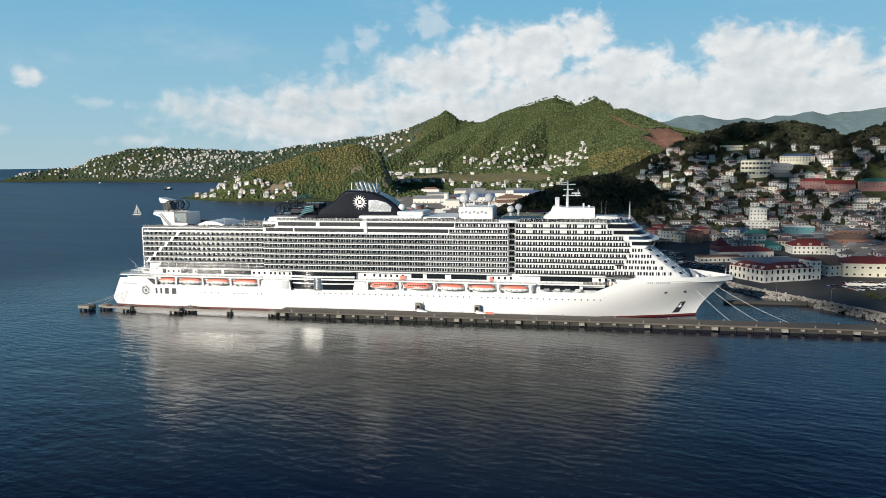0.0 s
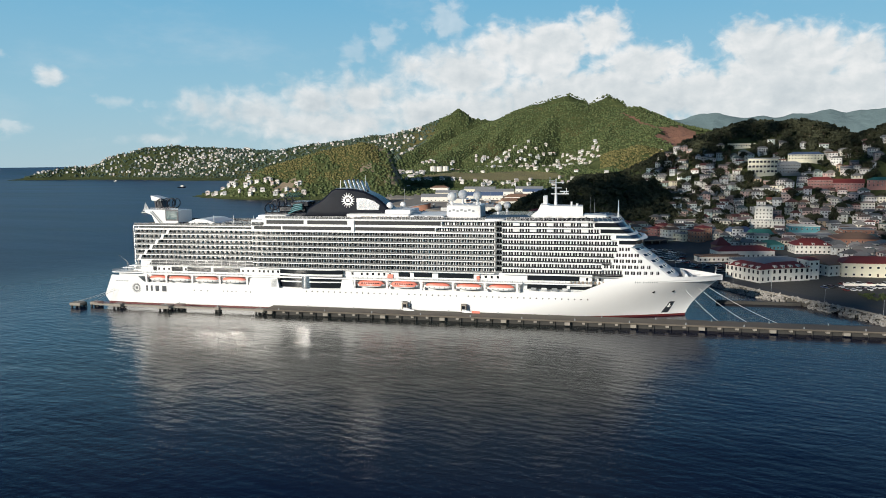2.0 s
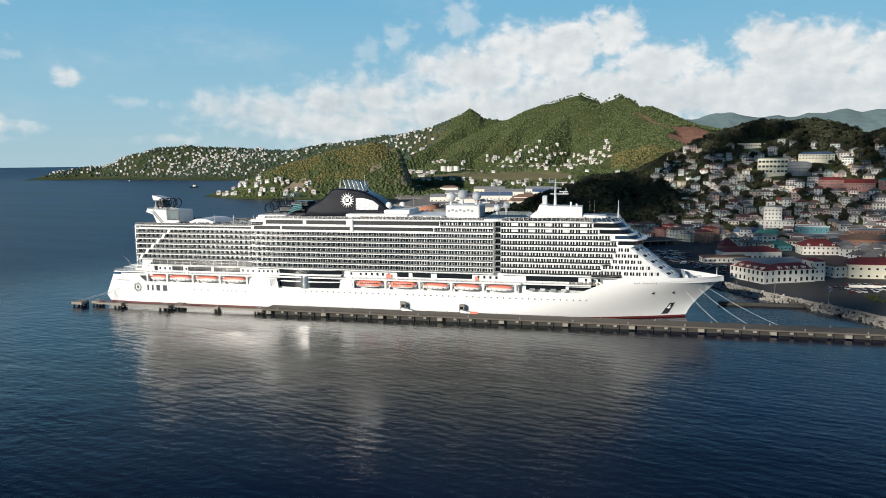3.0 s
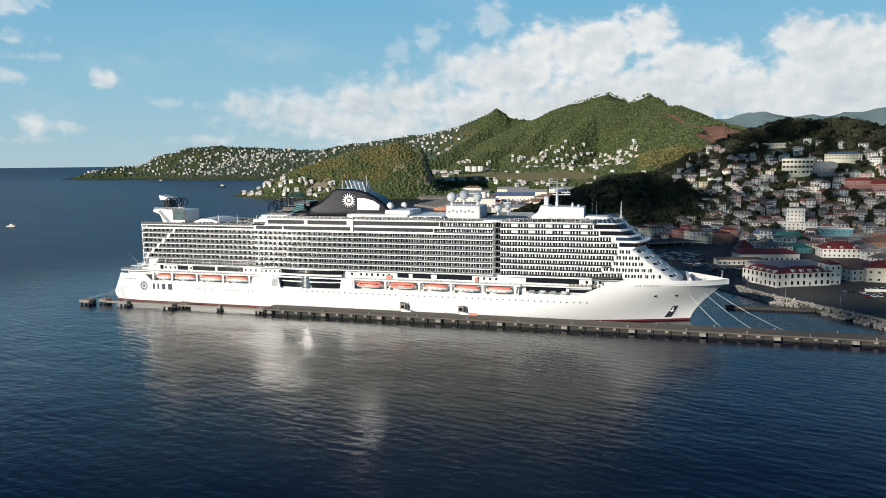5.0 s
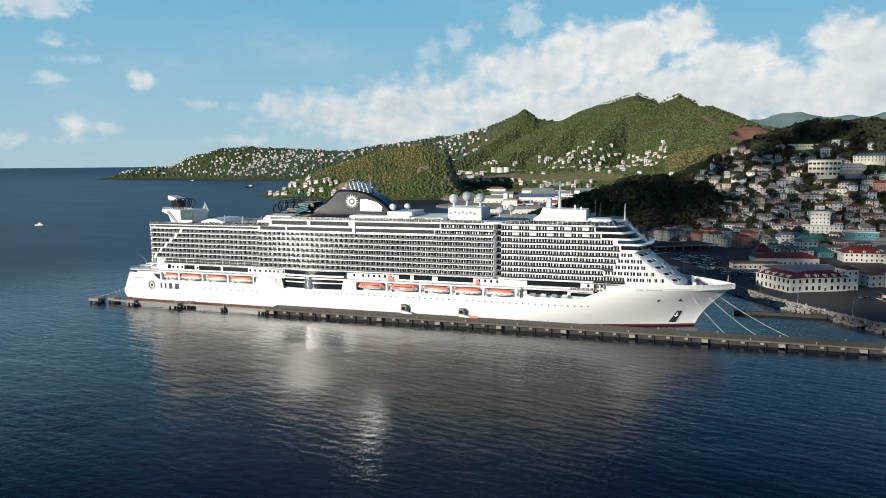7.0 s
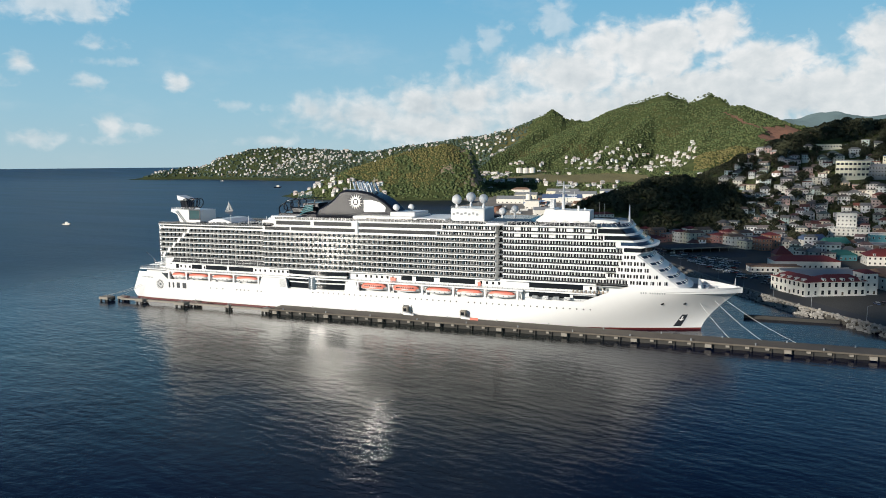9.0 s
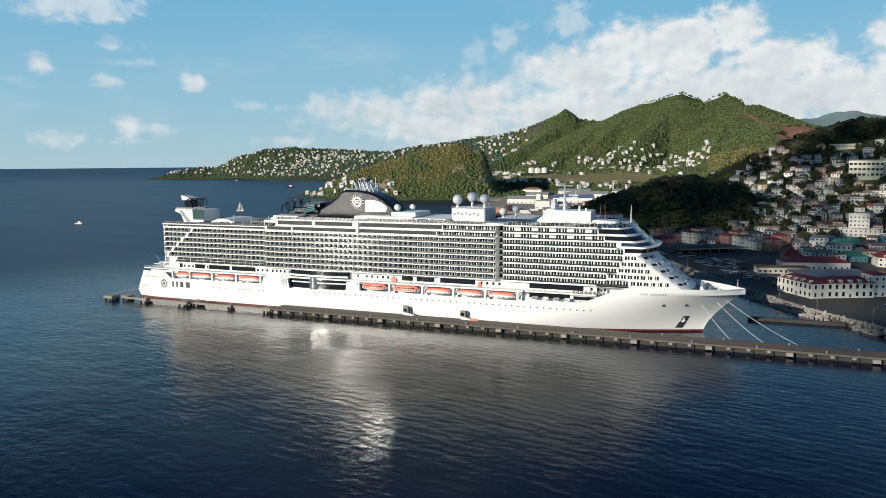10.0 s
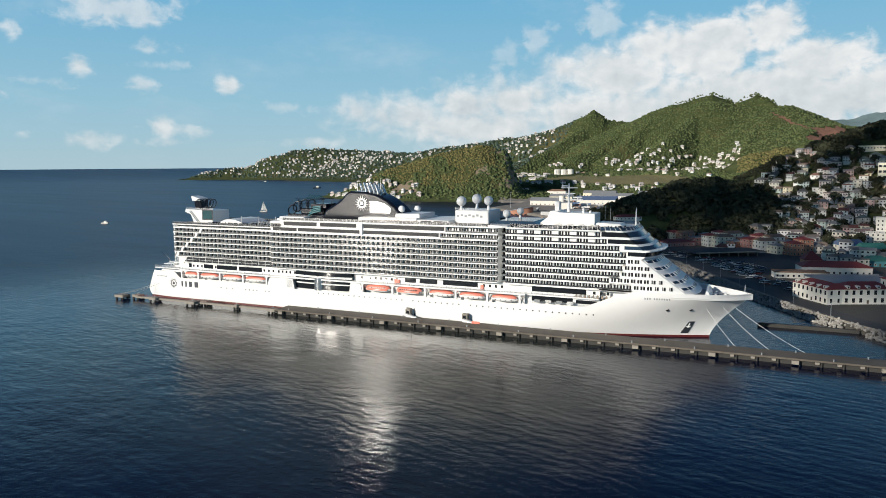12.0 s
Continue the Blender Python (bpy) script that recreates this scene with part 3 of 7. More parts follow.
tagged(new("backdrop_mountains", far_mountains()), "mountain range far inland with blue-green haze in its colour", "mountain", kind="structure")

# ---------------------------------------------------------------- forest
ICO = bmesh.new()
bmesh.ops.create_icosphere(ICO, subdivisions=1, radius=1.0)
ICO_V = np.array([v.co for v in ICO.verts])
ICO_F = np.array([[v.index for v in f.verts] for f in ICO.faces])
ICO.free()


def dome_shape(sides=5):
    """A low tree crown: a tip, a shoulder and a skirt."""
    verts = [(0, 0, 1.0)]
    for r, z, twist in ((0.72, 0.62, 0.0), (1.0, -0.3, 0.5)):
        verts += [(r * math.cos(6.2832 * (j + twist) / sides), r * math.sin(6.2832 * (j + twist) / sides), z) for j in range(sides)]
    faces = [(0, 1 + j, 1 + (j + 1) % sides) for j in range(sides)]
    for j in range(sides):
        q = (j + 1) % sides
        faces += [(1 + j, 1 + sides + j, 1 + q), (1 + q, 1 + sides + j, 1 + sides + q)]
    return np.array(verts), np.array(faces)


DOME_V, DOME_F = dome_shape()


def crowns(name, x, y, z, size, mat, rng, round_all=False):
    """One mesh of many uneven tree crowns standing at x, y, z."""
    base_v, base_f = (ICO_V, ICO_F) if round_all else (DOME_V, DOME_F)
    n = len(x)
    shape = base_v[None] * (1 + rng.uniform(-0.3, 0.3, (n, len(base_v), 1)))
    turn = rng.uniform(0, 6.283, n)
    c, s = np.cos(turn)[:, None], np.sin(turn)[:, None]
    sx = size * rng.uniform(0.75, 1.25, n)
    sz = size * rng.uniform(0.6, 1.05, n)
    px = (shape[..., 0] * c - shape[..., 1] * s) * sx[:, None] + x[:, None]
    py = (shape[..., 0] * s + shape[..., 1] * c) * sx[:, None] + y[:, None]
    pz = shape[..., 2] * sz[:, None] + (z + sz * 0.25 - 0.8)[:, None]
    verts = np.stack([px, py, pz], -1).reshape(-1, 3)
    faces = (base_f[None] + (np.arange(n) * len(base_v))[:, None, None]).reshape(-1, 3)
    me = bpy.data.meshes.new(name)
    me.vertices.add(len(verts))
    me.vertices.foreach_set("co", verts.reshape(-1))
    me.loops.add(len(faces) * 3)
    me.loops.foreach_set("vertex_index", faces.reshape(-1).astype(np.int32))
    me.polygons.add(len(faces))
    me.polygons.foreach_set("loop_start", (np.arange(len(faces)) * 3).astype(np.int32))
    me.polygons.foreach_set("use_smooth", np.ones(len(faces), dtype=bool))
    me.materials.append(mat)
    me.update(calc_edges=True)
    me.validate()
    return me


def is_open(x, y):
    """Places with no trees: quarry, dry knoll, port, town flat."""
    quarry = np.hypot((x - 575) / 115, (y - 1910) / 123) + fbm(x, y, 60.0, 3, 2.0) * 0.3 < 1
    scar = (np.abs((x - 440) + (y - 2060) * 0.62 + fbm(x, y, 60.0, 3, 2.0) * 14) < 9) & (y > 1950) & (y < 2180)
    cliff = np.hypot((x + 352) / 20, (y - 1030) / 14) + fbm(x, y, 60.0, 3, 2.0) * 0.9 < 1
    yard = (np.hypot((x + 135) / 75, (y - 1515) / 60) < 1) | (np.hypot((x - 30) / 160, (y - 1430) / 55) + fbm(x, y, 50.0, 2, 3.0) * 0.3 < 1)
    return quarry | scar | cliff | yard


def knoll(x, y):
    return np.hypot((x - 375) / 150, (y - 1600) / 120) + fbm(x, y, 60.0, 3, 6.0) * 0.3 < 1


def woods(seed, count, az0, az1, r0, r1, low, size, name, label, mat, keep=None):
    rng = np.random.default_rng(seed)
    a = np.radians(rng.uniform(az0, az1, count))
    r = r0 * (r1 / r0) ** rng.uniform(0, 1, count)
    x, y = 290 + r * np.sin(a), -325 + r * np.cos(a)
    z = land_height(x, y)
    ok = (z > low) & ~is_open(x, y)
    if keep is not None:
        ok &= keep(x, y, z)
    x, y, z, r = x[ok], y[ok], z[ok], r[ok]
    s = size * rng.uniform(0.6, 1.35, len(x)) ** 1.2
    tagged(new(name, crowns(name, x, y, z, s, mat, rng)), label, "forest", kind="stuff")


woods(1, 62000, -28, 25, 1800, 3300, 9, 3.5, "forest", "dense green tropical forest covering the main hill", M_LEAF, lambda x, y, z: (y > 1380) & ~knoll(x, y) & (x > -380 + (y - 2000) * 0.1))
woods(4, 36000, -50, -8, 1900, 4500, 9, 5.0, "forest", "forest on the far ridges and the peninsula, greyed by haze in its colour", M_LEAF_FAR, lambda x, y, z: (y > 1380) & (x <= -380 + (y - 2000) * 0.1))
woods(2, 26000, -36, 12, 1280, 1900, 4, 3.0, "forest", "mixed green woods on the headland and lower slopes", M_LEAF, lambda x, y, z: (y > 900) & ~knoll(x, y) & ~((np.hypot((x + 330) / 150, (y - 1120) / 120) < 1) & (fbm(x, y, 60.0, 3, 14.0) > 0.05)))
woods(3, 9000, 0, 12, 1750, 2250, 20, 3.3, "scrub", "dry yellowish scrub on a rounded knoll", M_SCRUB, lambda x, y, z: knoll(x, y))
woods(5, 11000, -32, -18, 1290, 1650, 8, 2.4, "scrub", "yellow-green scrub on the sunny side of the headland", M_SCRUB, lambda x, y, z: (np.hypot((x + 330) / 150, (y - 1120) / 120) < 1) & (fbm(x, y, 60.0, 3, 14.0) > -0.05))

# ---------------------------------------------------------------- cruise ship
MID = 20.5                                             # centre line; the quay side of the hull lies at y = 0
ship = thing("cruise_ship", "large white cruise ship with rows of balconies, moored beside the pier", "ship")
DECK_Z = [21.5 + 2.8 * k for k in range(8)] + [44.0]   # floors of the cabin decks
ROOF_Z = 47.0


def hull_top(x):
    return np.interp(x, [0, 20, 24.5, 86, 87, 102, 102.5, 136.5, 137, 143, 143.5, 228, 232, 258, 266, 270, 276, 300, 323],
                     [15.6, 15.6, 12.3, 12.3, 16.4, 16.4, 11.2, 11.2, 16.4, 16.4, 12.3, 12.3, 13.4, 13.4, 17.4, 19.6, 21.2, 21.3, 20.3])


def half_breadth(x, z):
    zc = min(max(z / 18.5, 0.0), 1.05)
    start, stem = 208 + 54 * zc, 307.0 + 15.6 * zc ** 1.5
    b = 20.5
    if x > start:
        b *= 1 - min(1.0, (x - start) / (stem - start)) ** (1.9 + 1.1 * zc)
    if x < 26:
        b -= 2.6 * (1 - (x + 3) / 29) ** 2
    return max(b, 0.12)


def stem_x(z):
    return 307.0 + 15.6 * max(0.0, min(z / 18.5, 1.05)) ** 1.5


def stern_x(z):
    return np.interp(z, [-3, 1, 4, 15.6, 25], [4, 0.5, -2.0, 3.6, 3.6])


def hull_mesh():
    stations, bands = 340, 15
    verts, faces, pick = [], [], []
    for i in range(stations):
        u = i / (stations - 1)
        top = float(hull_top(u * 323.0))
        zs = [-3.0, 0.0, 0.9] + [0.9 + (top - 0.9) * k / (bands - 3) for k in range(1, bands - 2)]
        side = []
        for z in zs:
            x = u * 323.0
            aft, fore = max(0.0, 1 - x / 24.0), max(0.0, (x - 236.0) / 87.0)
            x += aft * float(stern_x(z)) + fore * (stem_x(z) - 323.0)
            side.append((x, half_breadth(x, z), z))
        xt, bt, zt = side[-1]
        inner = max(bt - 0.35, 0.06)
        side += [(xt, inner, zt), (xt, inner, zt - (2.5 if xt > 290 else 1.1))]
        verts += [(x, MID - b, z) for x, b, z in side] + [(x, MID + b, z) for x, b, z in side]
    m = bands + 2
    for i in range(stations - 1):
        a, b = i * 2 * m, (i + 1) * 2 * m
        for k in range(m - 1):
            faces.append((a + k, b + k, b + k + 1, a + k + 1))
            faces.append((a + m + k, a + m + k + 1, b + m + k + 1, b + m + k))
            pick += [1 if k < 2 else 0] * 2
        faces.append((a + m - 1, b + m - 1, b + 2 * m - 1, a + 2 * m - 1))
        pick.append(2)
    faces.append(tuple(range(0, m)) + tuple(range(2 * m - 1, m - 1, -1)))
    pick.append(0)
    return mesh_of("hull", verts, faces, [M_HULL, M_BOOT, M_GREY], pick, smooth=28)


hull = hang("hull", hull_mesh(), ship, "white painted steel hull with a dark red waterline")


def on_hull(x, z, out=0.06):
    return MID - half_breadth(x, z) - out


def hull_patch(name, cells, mat, parent, label="", out=0.05):
    """Thin plates that follow the quay-side plating; cells: (x0, x1, z0, z1)."""
    verts, faces = [], []
    for x0, x1, z0, z1 in cells:
        k = len(verts)
        for o in (out, -0.05):
            verts += [(x0, on_hull(x0, z0, o), z0), (x1, on_hull(x1, z0, o), z0), (x1, on_hull(x1, z1, o), z1), (x0, on_hull(x0, z1, o), z1)]
        faces += [(k, k + 1, k + 2, k + 3)] + [(k + (i + 1) % 4, k + i, k + 4 + i, k + 4 + (i + 1) % 4) for i in range(4)]
    return hang(name, mesh_of(name, verts, faces, mat), parent, label)


# portholes, boarding doors, anchor pocket, fairleads
def porthole(x, z, r=0.33):
    bm = bmesh.new()
    m = Matrix.Translation((x, on_hull(x, z, 0.0), z)) @ Matrix.Rotation(radians(90), 4, "X")
    bmesh.ops.create_cone(bm, cap_ends=True, segments=10, radius1=r, radius2=r * 0.9, depth=0.16, matrix=m)
    return finish("porthole", bm, M_WINDOW)


for i in range(48):
    x = 118.0 + 3.02 * i
    if abs(x - 170.3) > 2.0 and abs(x - 200) > 2.0:
        ob = hang("porthole", porthole(x, 9.9, 0.36), hull)
for x in (54, 58, 62, 71, 73.5, 76, 78.5, 84, 86.5):
    hang("porthole", porthole(x, 8.6, 0.36), hull)
for x in (290.5, 299.8):
    hang("fairlead", porthole(x, 13.7, 0.75), hull, "dark round mooring port")
hull_patch("boarding_door", [(169.2, 171.7, 3.3, 6.4)], M_GLASS, hull, "open dark boarding doorway")
hull_patch("boarding_door", [(198.8, 201.3, 2.4, 5.4)], M_GLASS, hull, "open dark boarding doorway")
for x in (168.6, 173.0):
    hull_patch("door_surround", [(x, x + 0.35, 2.6, 6.6)], M_STEEL, hull)


def anchor_pocket():
    verts = []
    for o in (0.09, -0.1):
        for x, z in ((295.2, 1.7), (298.4, 1.7), (301.4, 7.6), (298.9, 7.6)):
            verts.append((x, on_hull(x, z, o), z))
    faces = [(0, 1, 2, 3)] + [((i + 1) % 4, i, 4 + i, 4 + (i + 1) % 4) for i in range(4)]
    return mesh_of("anchor_pocket", verts, faces, M_LOGO)


pocket = hang("anchor_pocket", anchor_pocket(), hull, "dark grey recessed anchor pocket")
hang("anchor", tube("anchor", [[(299.2, on_hull(299.2, 6.4, 0.3), 6.9), (298.4, on_hull(298.4, 4.6, 0.4), 4.8)], [(297.5, on_hull(297.5, 4.8, 0.4), 5.4), (298.4, on_hull(298.4, 4.6, 0.4), 4.7), (299.5, on_hull(299.5, 4.8, 0.4), 5.4)]], 0.28, M_WHITE), pocket, "white painted anchor")
# emblem and large lettering near the stern, as plain shapes
def star_xz(name, cx, cz, r, w, mat, points, reach, y, thick=0.06):
    """A wheel with pointed rays, one flat raised shape facing -y."""
    n = 4 * points
    rim = [(reach if j % 4 == 2 else r) for j in range(n)]
    verts, faces = [], []
    for o in (0.0, thick):
        for radii in (rim, [r - w] * n):
            verts += [(cx + q * math.cos(2 * math.pi * j / n), y - o, cz + q * math.sin(2 * math.pi * j / n)) for j, q in enumerate(radii)]
    for j in range(n):
        q = (j + 1) % n
        faces += [(2 * n + j, 2 * n + q, 3 * n + q, 3 * n + j), (j, q, 2 * n + q, 2 * n + j), (n + q, n + j, 3 * n + j, 3 * n + q)]
    return mesh_of(name, verts, faces, mat)


hang("emblem", star_xz("emblem", 19.6, 9.0, 2.0, 0.42, M_LOGO, 16, 3.1, on_hull(19.6, 9.0, 0.04), 0.05), hull, "grey wheel emblem")
hang("emblem_core", boxes("emblem_core", [(18.9, 20.3, on_hull(19.6, 9, 0.10), on_hull(19.6, 9, 0.02), 8.2, 9.8)], M_LOGO), hull)
for x0, x1 in ((25.4, 26.5), (28.2, 29.3), (31.0, 33.2), (35.0, 37.6)):
    hull_patch("lettering_bar", [(x0, x1, 7.4, 10.5)], M_LOGO, hull, "dark grey bar for large lettering")
for x in [281.6 + 1.0 * i for i in range(3)] + [285.4 + 1.0 * i for i in range(7)]:
    hull_patch("lettering_bar", [(x, x + 0.45, 18.4, 19.2)], M_GREY, hull, "small grey bar of ship lettering")
for i in range(8):
    hull_patch("lettering_bar", [(6.0 + 1.1 * i, 6.7 + 1.1 * i, 12.2, 12.8)], M_GREY, hull, "small grey bar of ship lettering")

# ---- inner house behind the boats and the promenade
house = hang("lower_house", boxes("lower_house", [(26, 262, 4.3, 36.7, 11.0, 21.2), (258, 276, 6.5, 34.5, 16.0, 21.2), (5, 26, 6, 35, 14.0, 17.0)], M_WHITE), ship)
promenade = hang("promenade_deck", boxes("promenade_deck", [(24, 87.5, 0.3, 40.7, 16.5, 17.2), (87.5, 143, 0.6, 40.4, 16.5, 17.2), (143, 229, 0.3, 40.7, 16.5, 17.2), (229, 262, 1.6, 39.4, 16.5, 17.1), (3.2, 24, 2.4, 38.6, 16.7, 17.2)], M_WHITE), ship)


def railing(name, x0, x1, y, z, parent, mat=None, high=1.1, step=2.4):
    """Posts, two wires and a handrail along x."""
    spans = [(x0, x1, y - 0.04, y + 0.04, z + h - 0.03, z + h + 0.03) for h in (high, high * 0.66, high * 0.33)]
    n = max(2, int((x1 - x0) / step))
    spans += [(x0 + (x1 - x0) * i / n - 0.05, x0 + (x1 - x0) * i / n + 0.05, y - 0.05, y + 0.05, z, z + high) for i in range(n + 1)]
    return hang(name, boxes(name, spans, mat or M_GREY), parent, kind="stuff")


for x0, x1, y in ((24, 87, 0.5), (143.5, 229, 0.5), (229, 262, 1.8), (3.5, 24, 2.6)):
    railing("railing", x0, x1, y, 17.2, promenade)
    railing("railing", x0, x1, 41 - y, 17.2, promenade)
for x0, x1 in ((230, 258),):
    railing("railing", x0, x1, 0.6, 13.4, promenade)
hang("stern_railing", boxes("stern_railing", [(3.3, 3.45, 2.5, 38.5, 17.2 + h, 17.28 + h) for h in (0.35, 0.7, 1.05)] + [(3.3, 3.45, 2.5 + 2 * i, 2.6 + 2 * i, 17.2, 18.3) for i in range(19)], M_GREY), promenade, kind="stuff")

# promenade windows and panels on the inner wall
def wall_windows(name, cells, y, mat, parent, label="", kind=""):
    return hang(name, boxes(name, [(x0, x1, y - 0.05, y + 0.2, z0, z1) for x0, x1, z0, z1 in cells], mat), parent, label, kind)


for x0, x1 in ((27.5, 29.6), (38.5, 45.2), (48, 62), (63.4, 79), (104, 136), (166, 172), (174, 183.5), (186.5, 204.5), (231, 256)):
    wall_windows("promenade_window", [(x0, x1, 18.0, 20.3)], 4.3, M_GLASS, house)
for x in [30.5, 33.5, 36.5, 46.5, 80, 83, 86, 89.5, 92, 94.5, 97, 100, 141, 146, 149, 152, 155, 158, 161, 207, 210, 213, 216, 259, 262, 265]:
    wall_windows("promenade_window", [(x, x + 1.1, 18.4, 19.7)], 4.3, M_WINDOW, house)
hang("lifebuoy_locker", bevelled("lifebuoy_locker", [(160.3, 163.3, 3.6, 4.2, 17.3, 19.2)], M_ORANGE, 0.08), house, "orange equipment locker")
hang("lifebuoy_locker", bevelled("lifebuoy_locker", [(206.0, 207.6, 3.6, 4.2, 17.3, 19.4)], M_ORANGE, 0.08), house, "orange equipment locker")
# open tender deck forward: dark plates for the shade in its recess, and gear
wall_windows("deck_opening", [(231, 250, 13.6, 16.2), (251.5, 262, 13.8, 15.4)], 4.25, M_GLASS, house, "dark plate for the shade in the open deck")
for i, x in enumerate((233, 238, 243, 248)):
    hang("deck_locker", bevelled("deck_locker", [(x, x + 2.6, 1.6, 2.9, 13.4, 14.7)], M_WHITE if i % 2 else M_GREY, 0.08), promenade)
for i in range(10):
    hang("deck_plant", tube("deck_plant", [[(252 + 1.9 * i, 2.4, 17.1), (252 + 1.9 * i, 2.4, 18.4)]], 0.55, M_TEAK, 7, 0.6), promenade)

# ---- curved glass lounge amidships
def lounge_band(z0, z1, mat, bulge, inset):
    n = 30
    verts, faces = [], []
    for i in range(n + 1):
        x = 102.5 + 34.2 * i / n
        y = 1.6 + inset - bulge * math.sin(math.pi * i / n) ** 0.8
        verts += [(x, y, z0), (x, y, z1), (x, y + 2.5, z1), (x, y + 2.5, z0)]
    for i in range(n):
        a, b = 4 * i, 4 * i + 4
        faces += [(a, b, b + 1, a + 1), (a + 1, b + 1, b + 2, a + 2), (a + 3, b + 3, b, a)]
    faces += [(0, 1, 2, 3), (4 * n + 3, 4 * n + 2, 4 * n + 1, 4 * n)]
    return mesh_of("lounge_band", verts, faces, mat, smooth=40)


lounge = hang("glass_lounge", lounge_band(11.0, 21.2, M_WHITE, 0.9, 0.9), ship, "curved dark glass lounge between white bands")
for z0, z1 in ((11.6, 14.3), (15.0, 17.6), (18.7, 20.7)):
    hang("window_band", lounge_band(z0, z1, M_GLASS, 1.3, 0.75), lounge)
for z0, z1 in ((10.9, 11.5), (14.35, 14.95), (17.7, 18.4)):
    hang("deck_edge", lounge_band(z0, z1, M_WHITE, 1.5, 0.6), lounge)
hang("mirror_column", turned("mirror_column", [(3.6, 11.0), (3.6, 17.7)], M_STEEL, (117.2, 3.6), 28), lounge, "mirror-bright steel column")
hang("lattice_screen", boxes("lattice_screen", [(98.3 + 0.62 * i, 98.5 + 0.62 * i, -0.10, 0.1, 11.8, 15.9) for i in range(6)], M_GREY), ship)

# ---- balcony decks
SECTIONS = [  # name, x0, x1, side y, decks
    ("aft", 18.5, 88.0, 3.0, range(1, 8)),
    ("mid", 88.0, 215.3, 1.0, range(0, 9)),
    ("gap", 215.3, 218.9, 7.4, range(0, 9)),
    ("fore", 218.9, 274.0, 1.7, range(0, 9)),
]
FORE_END = [288.0, 266.4, 270.8, 272.0, 273.3, 273.5, 270.5, 265.0, 262.2]     # where the fore balconies stop, by deck
PITCH = 2.75


def window_pair():
    return boxes("cabin_window", [(0.3, 1.12, -0.05, 0.05, 0.4, 1.98), (1.42, 2.24, -0.05, 0.05, 0.4, 1.98)], M_WINDOW)


